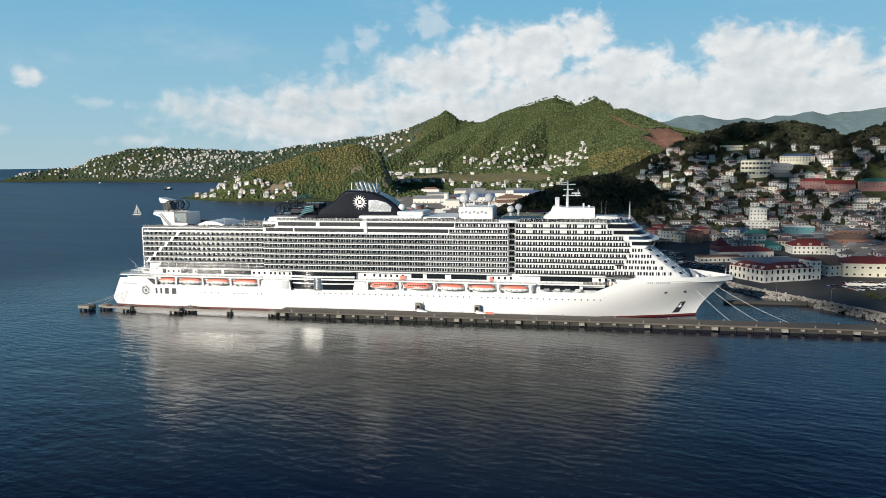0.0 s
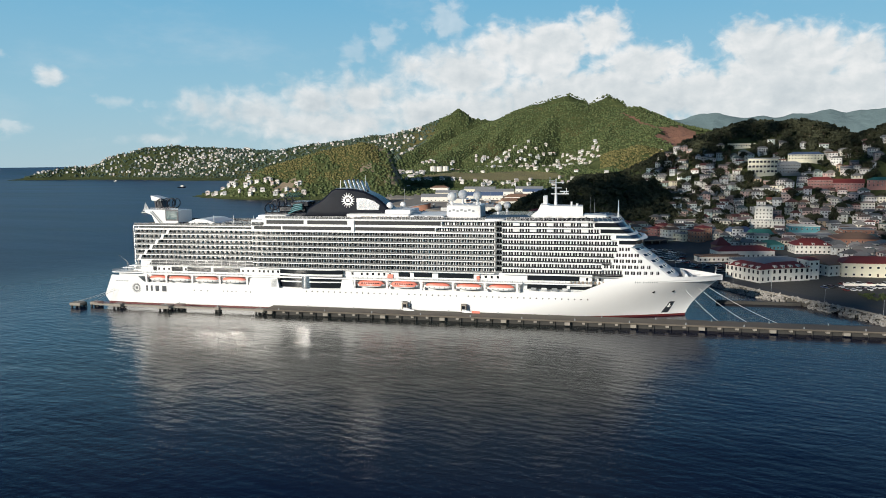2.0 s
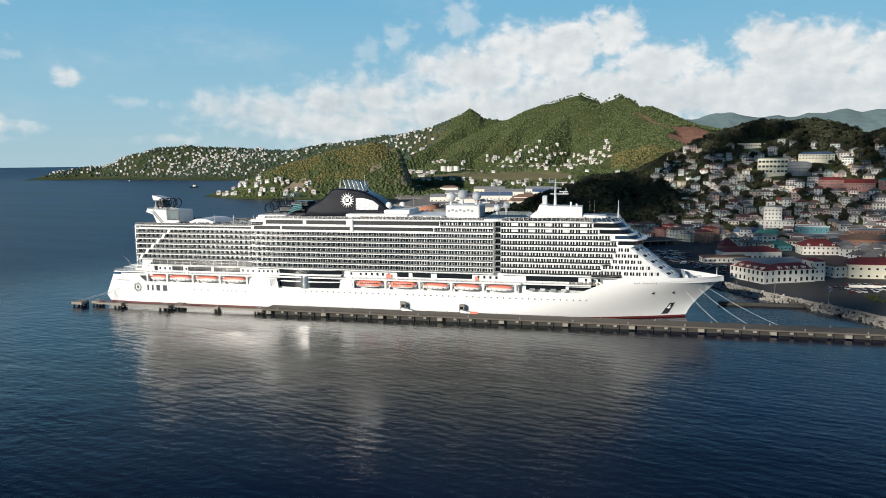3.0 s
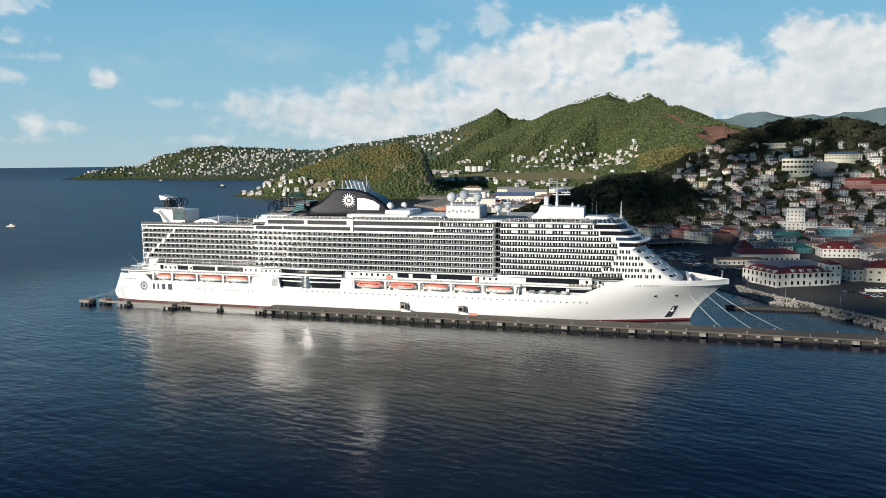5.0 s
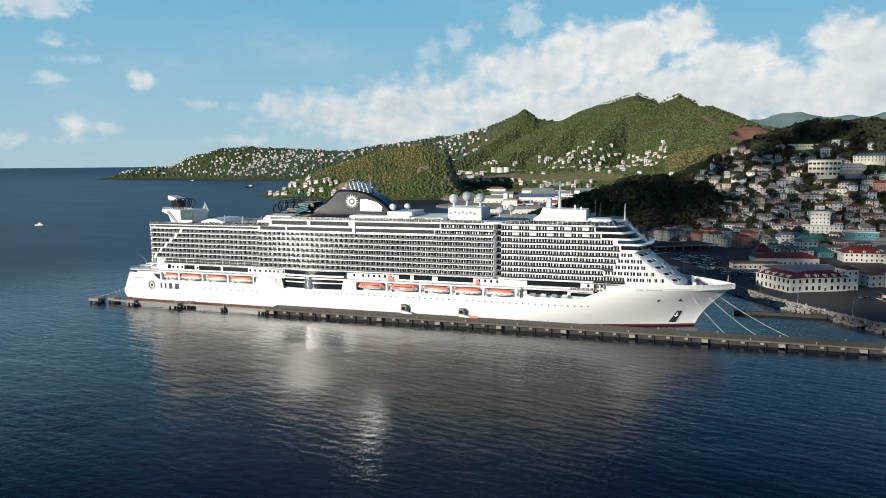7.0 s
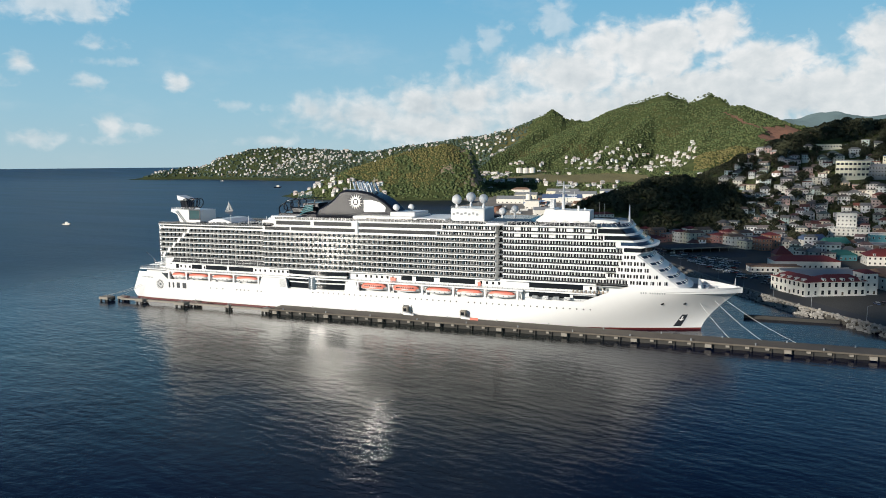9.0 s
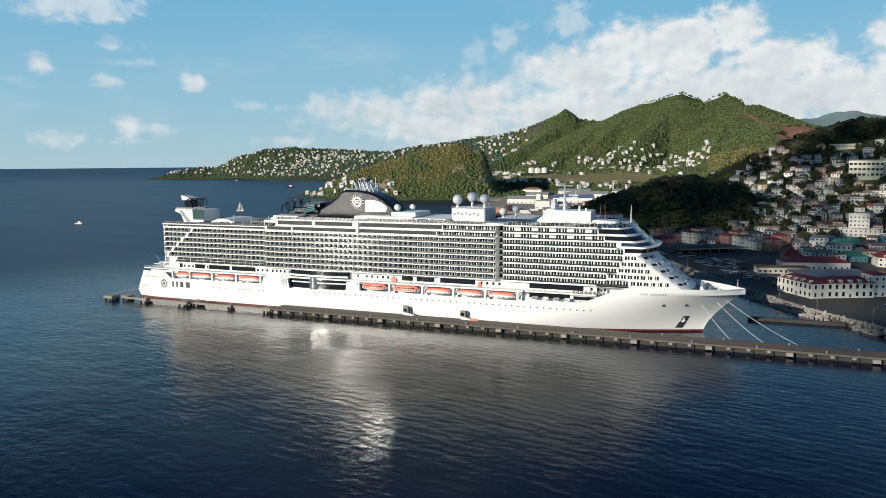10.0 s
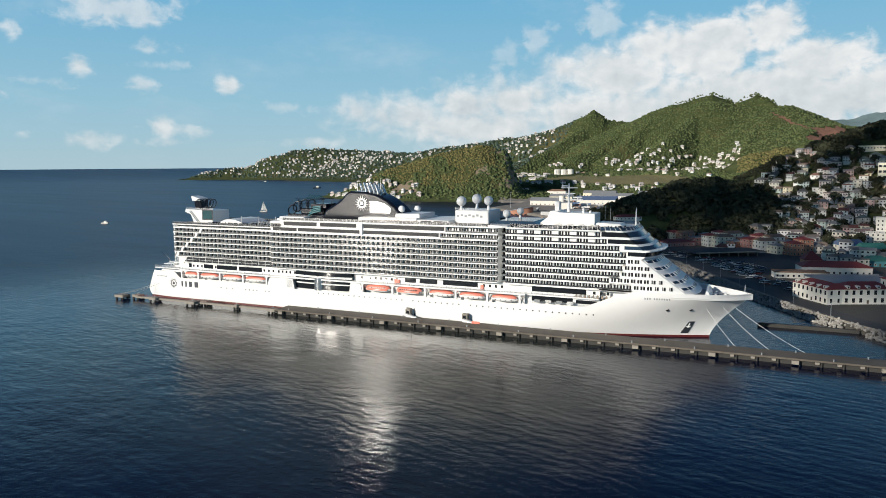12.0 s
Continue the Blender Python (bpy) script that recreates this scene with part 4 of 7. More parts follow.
PAIR = window_pair()
for name, x0, x1, ys, decks in SECTIONS:
    for k in decks:
        z0 = DECK_Z[k]
        z1 = ROOF_Z if k == 8 else DECK_Z[k + 1]
        xe = min(x1, FORE_END[k]) if name == "fore" else x1
        if name == "fore" and k == 0:
            xe = 276.0
        deep = (2.3 if name in ("mid", "aft") else 1.6) if name != "gap" else 1.5
        slab = hang("deck_slab", boxes("deck_slab", [(x0, xe, ys, 41 - ys, z0 - (0.36 if name in ("mid", "aft") and k < 7 else 0.62), z0 + 0.12)], M_WHITE), ship)
        if name == "aft" and k == 7:
            # low gallery under the aft sun deck
            hang("gallery_wall", boxes("gallery_wall", [(x0 + 1.5, xe, ys + 1.2, 41 - ys - 1.2, z0 + 0.1, 42.5)], M_WHITE), slab)
            hang("gallery_window", boxes("gallery_window", [(x0 + 2.0, xe - 0.5, ys + 1.12, ys + 1.25, z0 + 0.3, 42.2)], M_GALLERY), slab)
            sun_deck = hang("sun_deck", boxes("sun_deck", [(x0 - 0.6, xe, ys - 0.1, 41.1 - ys, 42.5, 43.0)], M_WHITE), ship)
            hang("deck_planking", boxes("deck_planking", [(x0, xe, ys + 0.8, 40.2 - ys, 43.0, 43.05)], M_TEAK), sun_deck)
            for y in (ys + 0.1, 40.9 - ys):
                railing("railing", x0 - 0.3, xe, y, 43.0, sun_deck, M_GREY, 1.2, 1.6)
                hang("glass_screen", boxes("glass_screen", [(x0 - 0.2, xe, y + 0.1, y + 0.15, 43.0, 44.0)], M_SMOKE), sun_deck)
            continue
        core_x0 = x0 + (1.5 if name == "aft" else 0.0)
        hang("cabin_wall", boxes("cabin_wall", [(core_x0, xe, ys + deep, 41 - ys - deep, z0 + 0.12, z1 - 0.42)], M_WHITE), slab)
        glassy = name == "mid" and ((k == 7 and x0 < 185) or (k == 8 and x0 < 188))
        open_from = {7: 186.2, 8: 189.2}.get(k, x0) if name == "mid" else x0
        tall = 1.02 if name in ("mid", "aft") else 0.95
        bal = {"mid": M_FROST, "aft": M_ETCHED}.get(name, M_SMOKE)
        for y in (ys + 0.05, 41 - ys - 0.11):
            hang("balustrade", boxes("balustrade", [(open_from + 0.05, xe - 0.05, y, y + 0.06, z0 + 0.14, z0 + 0.8)], bal), slab)
            if bal is not M_SMOKE:
                hang("handrail", boxes("handrail", [(open_from, xe, y - 0.02, y + 0.1, z0 + 0.86, z0 + 0.92)], M_GREY), slab)
        n = max(1, int(round((xe - open_from) / PITCH)))
        step = (xe - open_from) / n
        walls = []
        for i in range(n + 1):
            x = open_from + i * step
            if k < 7 or i % 3 == 0 or name == "gap":
                walls += [(x - 0.05, x + 0.05, ys + 1.05, ys + deep, z0 + 0.12, z1 - 0.42), (x - 0.07, x + 0.07, 41 - ys - deep, 41 - ys - 1.05, z0 + 0.12, z1 - 0.42)]
        hang("partition_screen", boxes("partition_screen", walls, M_WHITE), slab, kind="stuff")
        joined = []
        for i in range(n):
            x = open_from + i * step
            if k >= 7 and name == "fore" and i % 3 == 2:
                continue
            own = (name == "fore" or (name == "mid" and x > 172)) and k < 9
            if own:
                ob = hang("cabin_window", PAIR, slab, at=(x + (step - 2.64) / 2, ys + deep - 0.01, z0 + 0.14))
            else:
                joined += [(x + 0.22, x + 1.28, ys + deep - 0.06, ys + deep + 0.05, z0 + 0.4, z0 + 2.2), (x + 1.46, x + 2.52, ys + deep - 0.06, ys + deep + 0.05, z0 + 0.4, z0 + 2.2)]
            joined += [(x + 0.35, x + 1.12, 41 - ys - deep - 0.05, 41 - ys - deep + 0.06, z0 + 0.76, z0 + 2.04), (x + 1.52, x + 2.29, 41 - ys - deep - 0.05, 41 - ys - deep + 0.06, z0 + 0.76, z0 + 2.04)]
        if joined:
            hang("cabin_glazing", boxes("cabin_glazing", joined, M_WINDOW), slab, kind="stuff")
        if name == "mid" and k >= 7:
            # long glazed galleries
            for a, b in ((x0 + 0.8, 142.4), (144.6, open_from - 0.5)):
                if k == 8 and a < 100:
                    cells = [(96.5, 117.0), (119.0, 140.5)]
                elif k == 7 and a < 100:
                    cells = [(89.5, 104.5), (105.3, 142.4)]
                else:
                    cells = [(a, b)]
                for c0, c1 in cells:
                    hang("gallery_window", boxes("gallery_window", [(c0, c1, ys + 0.25, ys + 0.6, z0 + 0.5, z1 - 0.55)], M_GALLERY), slab)
                    bars = [(c0 + (c1 - c0) * i / max(1, round((c1 - c0) / 2.6)) - 0.03, c0 + (c1 - c0) * i / max(1, round((c1 - c0) / 2.6)) + 0.03, ys + 0.2, ys + 0.26, z0 + 0.5, z1 - 0.55) for i in range(1, max(1, round((c1 - c0) / 2.6)))]
                    hang("mullion_frame", boxes("mullion_frame", bars, M_LOGO), slab, kind="stuff")
            hang("gallery_wall", boxes("gallery_wall", [(x0, open_from, ys + 0.3, 41 - ys - 0.3, z0 + 0.1, z1 - 0.4)], M_WHITE), slab)

hang("gallery_post", bevelled("gallery_post", [(142.6, 144.3, 0.6, 2.4, 40.9, 47.6)], M_WHITE, 0.2), ship)
# roof edges and parapets
roof = hang("top_deck", boxes("top_deck", [(94.5, 215.3, 0.8, 40.2, ROOF_Z - 0.35, ROOF_Z + 0.35), (218.9, 264, 1.5, 39.5, ROOF_Z - 0.35, ROOF_Z + 0.25), (215.3, 218.9, 4.5, 36.5, ROOF_Z - 0.35, ROOF_Z + 0.2), (88.0, 94.5, 1.0, 40.0, 43.6, 44.1)], M_WHITE), ship)
hang("deck_planking", boxes("deck_planking", [(95, 215, 2, 39, ROOF_Z + 0.35, ROOF_Z + 0.4), (219.2, 262, 3, 38, ROOF_Z + 0.25, ROOF_Z + 0.3)], M_TEAK), roof)
hang("bay_canopy", prism("bay_canopy", [(208.5, 4), (210.0, 1.2), (212.5, 0.6), (217.5, 0.6), (219.6, 1.6), (220.5, 4), (220.5, 9), (208.5, 9)], ROOF_Z - 0.1, ROOF_Z + 1.0, M_WHITE), roof, "white rounded canopy over the recessed bay")
for x0, x1, y, z in ((144, 212, 1.0, ROOF_Z + 0.35), (221, 263, 2.2, ROOF_Z + 0.25), (96, 142, 1.2, ROOF_Z + 0.35), (88.3, 95, 1.3, 44.1)):
    for yy in (y, 41 - y):
        hang("glass_screen", boxes("glass_screen", [(x0, x1, yy, yy + 0.06, z, z + (1.5 if x0 > 200 else 1.2))], M_GLASS if x0 > 200 else M_SMOKE), roof, "smoked glass deck screen")
    railing("railing", x0, x1, y - 0.08, z, roof, M_WHITE, 1.55 if x0 > 200 else 1.25, 2.2)

# ---- sloping front
NOSE = [(17.8, 305.6), (19.7, 304.5), (35.2, 284.4), (36.0, 286.0), (38.5, 286.8), (38.62, 288.0), (39.0, 288.0), (39.12, 285.4), (40.9, 283.4), (42.0, 281.6), (45.0, 278.4), (48.6, 275.0)]


def nose_x(z):
    return float(np.interp(z, [p[0] for p in NOSE], [p[1] for p in NOSE]))


def side_y(x):
    """The side of the superstructure, which follows the hull inwards near the bow."""
    return max(1.7, MID - half_breadth(x, 21.0) + 1.2)


def ring(z, xs, out=0.0, n=14, nose=False):
    """Outline of the front at height z, from the quay side round the nose to the other side; nose: the nose alone."""
    xn, bend = nose_x(z), 5.0
    xc = xn - bend
    b = MID - side_y(xc)
    side = [] if nose else [(xs + (xc - xs) * i / 8, side_y(xs + (xc - xs) * i / 8) - out, z) for i in range(8)]
    arc = []
    for i in range(2 * n + 1):
        y = (-1 + i / n) * (0.94 if nose else 1.0)
        arc.append((xc + (bend + out) * (1 - abs(y) ** 3.2), MID + y * (b + out), z))
    return side + arc + [(x, 2 * MID - y, h) for x, y, h in reversed(side)]


def front_band(name, z0, z1, xs, mat, out=0.0, nose=False, smooth=35, lid=False):
    lo, hi = ring(z0, xs, out, nose=nose), ring(z1, xs, out, nose=nose)
    n = len(lo)
    verts = lo + hi
    faces = [(i, i + 1, n + i + 1, n + i) for i in range(n - 1)]
    if lid:
        faces += [tuple(range(n - 1, -1, -1)), tuple(range(n, 2 * n))]
    return mesh_of(name, verts, faces, mat, smooth=smooth)


front = hang("front_house", front_band("front_house", 20.7, 21.6, 262, M_WHITE, lid=True), ship, "white sloping front of the superstructure")
for k in range(0, 9):
    z0, z1 = DECK_Z[k], (ROOF_Z if k == 8 else DECK_Z[k + 1])
    xs = FORE_END[k] if k else 276.0
    zs = sorted(set([z0, z1] + [z for z in (35.2, 36.0, 38.5, 38.62, 39.0, 39.12, 40.9, 42.0) if z0 < z < z1]))
    for a, b in zip(zs, zs[1:]):
        hang("front_wall", front_band("front_wall", a, b, xs, M_WHITE, lid=True), front)
    if k <= 4:
        hang("front_window", front_band("front_window", z0 + 1.0, z0 + 1.95, xs, M_BLUEGLASS, 0.07, True), front, "blue tinted front window band")
        posts = []
        lo, hi = ring(z0 + 0.7, xs, 0.1, nose=True), ring(z0 + 2.2, xs, 0.1, nose=True)
        hang("front_mullion", tube("front_mullion", [[lo[i], hi[i]] for i in range(0, len(lo), 3)], 0.16, M_WHITE, 4), front, kind="stuff")
        x = (xs if k else 276.0) + 0.6
        while x < nose_x(z0 + 2.0) - 7.4:
            hang("cabin_window", PAIR, front, at=(x, side_y(x + 1.3) - 0.02, z0 + 0.3))
            x += PITCH
    elif k == 6:
        hang("front_window", front_band("front_window", 39.3, 40.75, 272.5, M_BLUEGLASS, 0.12), front, "blue tinted front window band")
    elif k == 5:
        hang("bridge_window", front_band("bridge_window", 36.5, 38.3, 274, M_GLASS, 0.08), front, "dark wrap-round bridge window")
    elif k == 7:
        hang("front_window", front_band("front_window", z0 + 0.55, z1 - 0.5, xs + 0.4, M_GLASS, 0.09), front, "dark glass lounge band")
        hang("front_window", front_band("front_window", z0 + 0.95, z1 - 0.6, xs + 0.4, M_BLUEGLASS, 0.16, True), front, "blue tinted front window band")
    elif k == 8:
        hang("front_window", front_band("front_window", z0 + 0.55, z1 - 0.5, xs + 0.4, M_BLUEGLASS, 0.16, True), front, "blue tinted front window band")
        hang("front_window", front_band("front_window", z0 + 0.5, z1 - 0.45, xs + 0.4, M_GLASS, 0.09), front, "dark glass lounge band")
for z, out in ((41.05, 0.2), (43.8, 0.25), (35.4, 0.25), (47.0, 0.2)):
    hang("front_ledge", front_band("front_ledge", z - 0.25, z + 0.25, 262 if z > 40 else 275, M_WHITE, out, lid=True), front)
hang("front_windscreen", front_band("front_windscreen", 47.25, 48.7, 262, M_BLUEGLASS, 0.05), front, "blue glass windscreen round the top deck")
hang("windscreen_posts", tube("windscreen_posts", [[a, b] for a, b in zip(ring(47.2, 262, 0.1), ring(48.75, 262, 0.1))][::2], 0.06, M_WHITE, 4), front, kind="stuff")
# forecastle gear
hang("bow_mast", tube("bow_mast", [[(320.6, MID, 19.0), (320.6, MID, 24.2)]], 0.22, M_WHITE, 8, 0.4), ship)
for x, y in ((309, 17), (309, 24), (313, 20.5)):
    hang("mooring_winch", turned("mooring_winch", [(0.9, 18.7), (0.9, 19.2), (0.5, 19.3), (0.5, 20.0), (0.9, 20.1)], M_WHITE, (x, y), 12), ship)
hang("breakwater", slab_xz("breakwater", [(305, 18.6), (307.5, 18.6), (306.2, 21.6), (305.3, 21.6)], 12, 29, M_WHITE), ship)
# ---- stern: sloped glass gallery and diagonal fins
hang("gallery_glass", slab_xz("gallery_glass", [(26.5, 21.6), (87.8, 21.6), (87.8, 24.2), (28.5, 24.2)], 2.2, 5.5, M_SMOKE), ship, "sloped grey glass gallery")
hang("gallery_ribs", boxes("gallery_ribs", [(28 + 4.6 * i, 28.12 + 4.6 * i, 2.12, 2.25, 21.5, 24.2) for i in range(13)] + [(26.5, 87.8, 2.1, 2.2, 22.8, 22.9)], M_WHITE), ship, kind="stuff")
hang("gallery_soffit", boxes("gallery_soffit", [(24, 88, 2.6, 38.4, 21.1, 21.5), (21, 88, 3.2, 37.8, 24.0, 24.5)], M_WHITE), ship)
hang("stern_house", boxes("stern_house", [(19.8, 30, 4.9, 36.1, 17.2, 24.2), (13, 20, 8, 33, 17.2, 20.4)], M_WHITE), ship)
hang("stern_deck", boxes("stern_deck", [(13, 24, 4, 37, 20.2, 20.6), (8, 16, 5, 36, 18.9, 19.2)], M_WHITE), ship)
for i in range(6):
    k = 6 - i
    x = 38.5 - 3.5 * i
    hang("balcony_fin", slab_xz("balcony_fin", [(x - 1.5, DECK_Z[k] + 0.1), (x + 0.1, DECK_Z[k] + 0.1), (x + 1.3, DECK_Z[k] + 2.45), (x - 0.3, DECK_Z[k] + 2.45)], 2.9, 3.3, M_WHITE), ship)
for k in range(2, 7):
    hang("stern_terrace", prism("stern_terrace", [(19, 3.0), (17.2, 4.2), (16.0, 7), (15.6, 12), (15.6, 29), (16.0, 34), (17.2, 36.8), (19, 38)], DECK_Z[k] - 0.42, DECK_Z[k] + 0.12, M_WHITE), ship)
    hang("terrace_screen", prism("terrace_screen", [(18.9, 3.1), (17.3, 4.3), (16.1, 7), (15.7, 12), (15.7, 29), (16.1, 34), (17.3, 36.7), (18.9, 37.9)], DECK_Z[k] + 0.12, DECK_Z[k] + 1.0, M_SMOKE), ship)
hang("panorama_lift", tube("panorama_lift", [[(15.2, 8.0, 20), (15.2, 8.0, 42)]], 1.3, M_STEEL, 12), ship, "shiny glass panorama lift")
hang("stern_crane", tube("stern_crane", [[(9, 8, 17.2), (9, 8, 22), (5.5, 6, 26)], [(12, 8, 17.2), (9, 8, 22)]], 0.22, M_STEEL, 6), ship)

# ---- funnel group
funnel = hang("funnel", slab_xz("funnel", [(112, 47.3), (160.5, 47.3), (159.6, 51.0), (156.4, 54.4), (152.5, 57.4), (148.5, 59.5), (144.5, 61.0), (139, 62.0), (129.8, 62.2), (127.2, 60.9), (124.6, 58.2), (121.8, 56.0), (114.4, 52.2)], 13.6, 27.4, M_NAVY, 20), ship, "dark navy streamlined funnel casing")
mod = funnel.modifiers.new("rounded edges", "BEVEL")
mod.width, mod.segments, mod.limit_method = 1.1, 3, "ANGLE"
hang("funnel_panel", slab_xz("funnel_panel", [(141.6, 51.2), (153.4, 51.2), (154.0, 53.6), (151.0, 55.9), (146.0, 57.2), (141.6, 57.2)], 13.35, 13.7, M_STEEL, 30), funnel, "brushed steel panel")
hang("emblem", star_xz("emblem", 136.9, 56.1, 2.5, 0.9, M_WHITE, 16, 4.1, 13.5, 0.12), funnel, "white star-shaped emblem")
hang("emblem_core", boxes("emblem_core", [(136.0, 137.8, 13.32, 13.5, 55.2, 57.0)], M_WHITE), funnel)
for i in range(5):
    for y in (17.0, 24.0):
        x = 134.6 + 2.3 * i
        pipe = hang("exhaust_pipe", tube("exhaust_pipe", [[(x + 1.2, y, 61.0), (x - 0.6, y, 66.6 - 0.35 * abs(i - 1))]], 0.72, M_STEEL, 12), funnel, "steel exhaust pipe leaning aft")
        hang("pipe_mouth", tube("pipe_mouth", [[(x - 0.6, y, 66.6 - 0.35 * abs(i - 1)), (x - 0.75, y, 67.0 - 0.35 * abs(i - 1))]], 0.6, M_RUBBER, 12), pipe)
hang("funnel_mast", tube("funnel_mast", [[(144.2, 20.5, 60.5), (144.4, 20.5, 69.0)]], 0.2, M_WHITE, 6, 0.5), funnel)
hang("funnel_mast", tube("funnel_mast", [[(130.4, 20.5, 61.8), (130.6, 20.5, 66.4)]], 0.35, M_WHITE, 6, 0.4), funnel)
# water slides and climbing frame abaft the funnel
slides = hang("slide_tower", bevelled("slide_tower", [(89, 113, 15, 26, 47.4, 49.6), (97, 112, 16, 25, 49.6, 52.6), (104, 114, 15.5, 26, 52.6, 55.2)], M_NAVY, 0.4), ship, "dark water slide tower")


def loop(cx, y, cz, r, tilt=0.0, n=20):
    return [(cx + r * math.cos(2 * math.pi * j / n), y + tilt * math.sin(2 * math.pi * j / n), cz + r * math.sin(2 * math.pi * j / n)) for j in range(n + 1)]


for i, (x, z, r) in enumerate(((91, 51.6, 2.6), (93.5, 53.4, 2.8), (97, 54.0, 2.9), (100.5, 54.4, 2.6))):
    hang("slide_tube", tube("slide_tube", [loop(x, 17 + 1.4 * i, z, r, 1.0)], 0.34, M_NAVY, 8), slides, "black tubular slide loop")
for i in range(4):
    hang("slide_tube", tube("slide_tube", [[(103 + i, 14.5, 49 + 1.4 * i), (107, 13.4 + 0.3 * i, 50.5 + i), (111, 14.5, 51.5 + 0.8 * i)]], 0.4, M_CYAN, 8), slides, "turquoise slide")
hang("climbing_frame", tube("climbing_frame", [[(a, y, 49), (a, y, 57.6)] for a in (96, 101, 106, 111) for y in (16, 25)] + [[(94, y, z), (113, y, z)] for y in (16, 25) for z in (52.6, 55.0, 57.6)], 0.14, M_NAVY, 4), slides, kind="stuff")
hang("climbing_frame", tube("climbing_frame", [[(101 + 1.4 * i, 16, 57.6), (102 + 1.4 * i, 18, 60.0 - 0.2 * (i % 3)), (103 + 1.4 * i, 20, 57.6)] for i in range(6)], 0.2, M_CYAN, 5), slides, kind="stuff")
hang("deck_house", bevelled("deck_house", [(88.5, 110, 6, 35, 44.1, 47.6), (88.0, 104, 9, 32, 47.2, 48.4)], M_WHITE, 0.3), ship)
hang("deck_house", bevelled("deck_house", [(138, 171, 7.5, 33.5, 47.4, 49.4), (157.5, 171, 11, 30, 49.4, 51.4)], M_WHITE, 0.3), ship)
hang("pool_house", bevelled("pool_house", [(172, 189, 6, 35, 47.4, 49.0)], M_WHITE, 0.3), ship)
hang("house_window", boxes("house_window", [(174, 179.5, 5.93, 6.1, 47.8, 48.6), (181, 188, 5.93, 6.1, 47.8, 48.6)], M_GLASS), ship)
hang("skylight", slab_xz("skylight", [(208, 47.4), (234, 47.4), (230, 49.6), (213, 49.6)], 9, 32, M_BLUEGLASS), ship, "blue glass pool roof")


def dome(x, y, z, r, base):
    """A white satellite dome on a stalk."""
    stalk = hang("dome_stalk", turned("dome_stalk", [(0.9, base), (0.75, base + 1.0), (0.55, z - r)], M_WHITE, (x, y), 12), ship)
    bm = bmesh.new()
    bmesh.ops.create_uvsphere(bm, u_segments=20, v_segments=12, radius=r, matrix=Matrix.Translation((x, y, z)))
    hang("satellite_dome", finish("satellite_dome", bm, M_WHITE, 60), stalk, "round white satellite dome")


for x, y, z, r, base in ((191.8, 15.2, 58.0, 2.45, 53.6), (195.2, 27.5, 58.6, 2.5, 53.6), (204.0, 20.4, 58.2, 2.3, 53.6), (158.8, 15.8, 53.4, 1.75, 49.0), (163.6, 24.2, 53.2, 1.6, 51.0),
                         (215.6, 13.5, 52.6, 1.9, 47.2), (218.6, 25.5, 53.0, 1.8, 47.2)):
    dome(x, y, z, r, base)
hang("dome_house", bevelled("dome_house", [(189.5, 206.8, 12.5, 30.0, 47.3, 53.8)], M_WHITE, 0.4), ship)
hang("house_window", boxes("house_window", [(190.5 + 2.0 * i, 191.7 + 2.0 * i, 12.42, 12.6, 50.4 + 0.5 * (i % 2), 51.4 + 0.5 * (i % 2)) for i in range(7)], M_GREY), ship, kind="stuff")
railing("railing", 189.6, 206.7, 12.7, 53.8, ship, M_WHITE, 1.1, 2.0)
# radar mast and forward house
hang("mast_house", slab_xz("mast_house", [(230.5, 47.3), (257, 47.3), (257, 53.4), (241, 53.6), (239.6, 54.2), (236.4, 54.2), (235.2, 51.2), (232.6, 49.4)], 14, 27, M_WHITE), ship)
hang("mast_column", bevelled("mast_column", [(237.4, 239.6, 18.5, 22.5, 53.5, 58.4)], M_WHITE, 0.2), ship)
mast = hang("radar_mast", tube("radar_mast", [[(243.6, MID, 53), (243.6, MID, 66.8)]], 0.85, M_WHITE, 10, 0.35), ship, "white radar mast with crossed yards")
hang("mast_yard", boxes("mast_yard", [(241.2, 250.0, 20.2, 20.8, 59.0, 59.5), (241.5, 246.5, 20.1, 20.9, 62.0, 62.4), (240.0, 247.6, 20.2, 20.8, 64.6, 65.0), (243.2, 244.0, 17.4, 23.6, 61.0, 61.4)], M_WHITE), mast)
hang("radar_scanner", boxes("radar_scanner", [(245.6, 249.8, 19.9, 21.0, 60.1, 60.7), (240.2, 243.0, 19.9, 21.0, 65.4, 65.9), (247.4, 248.0, 20.3, 20.7, 59.5, 60.2)], M_WHITE), mast)
hang("mast_lamp", tube("mast_lamp", [[(248.8, 20.5, 59.5), (248.8, 20.5, 62.2)], [(240.6, 20.5, 65), (240.6, 20.5, 67.6)]], 0.18, M_WHITE, 6), mast)
hang("vent", tube("vent", [[(251.5, 16, 53.2), (251.5, 16, 55.6)], [(254.2, 18, 53.2), (254.2, 18, 54.6)]], 0.5, M_WHITE, 10), ship)
for i in range(4):
    hang("canopy_sail", tube("canopy_sail", [[(238 + 5.2 * i, 12.5, 47.3), (240.6 + 5.2 * i, 12.2, 48.9), (243.2 + 5.2 * i, 12.5, 47.3)]], 0.45, M_TENT, 6), ship, "white tensile canopy")
hang("sun_canopy", slab_xz("sun_canopy", [(256, 47.6), (270, 47.6), (268, 49.0), (258, 49.4)], 15, 26, M_WHITE), ship)
for x, y, h in ((260.5, 20.5, 57.5), (262.6, 22.0, 56.5)):
    hang("whip_antenna", tube("whip_antenna", [[(x, y, 48.5), (x, y, h)]], 0.09, M_GREY, 5, 0.4), ship)
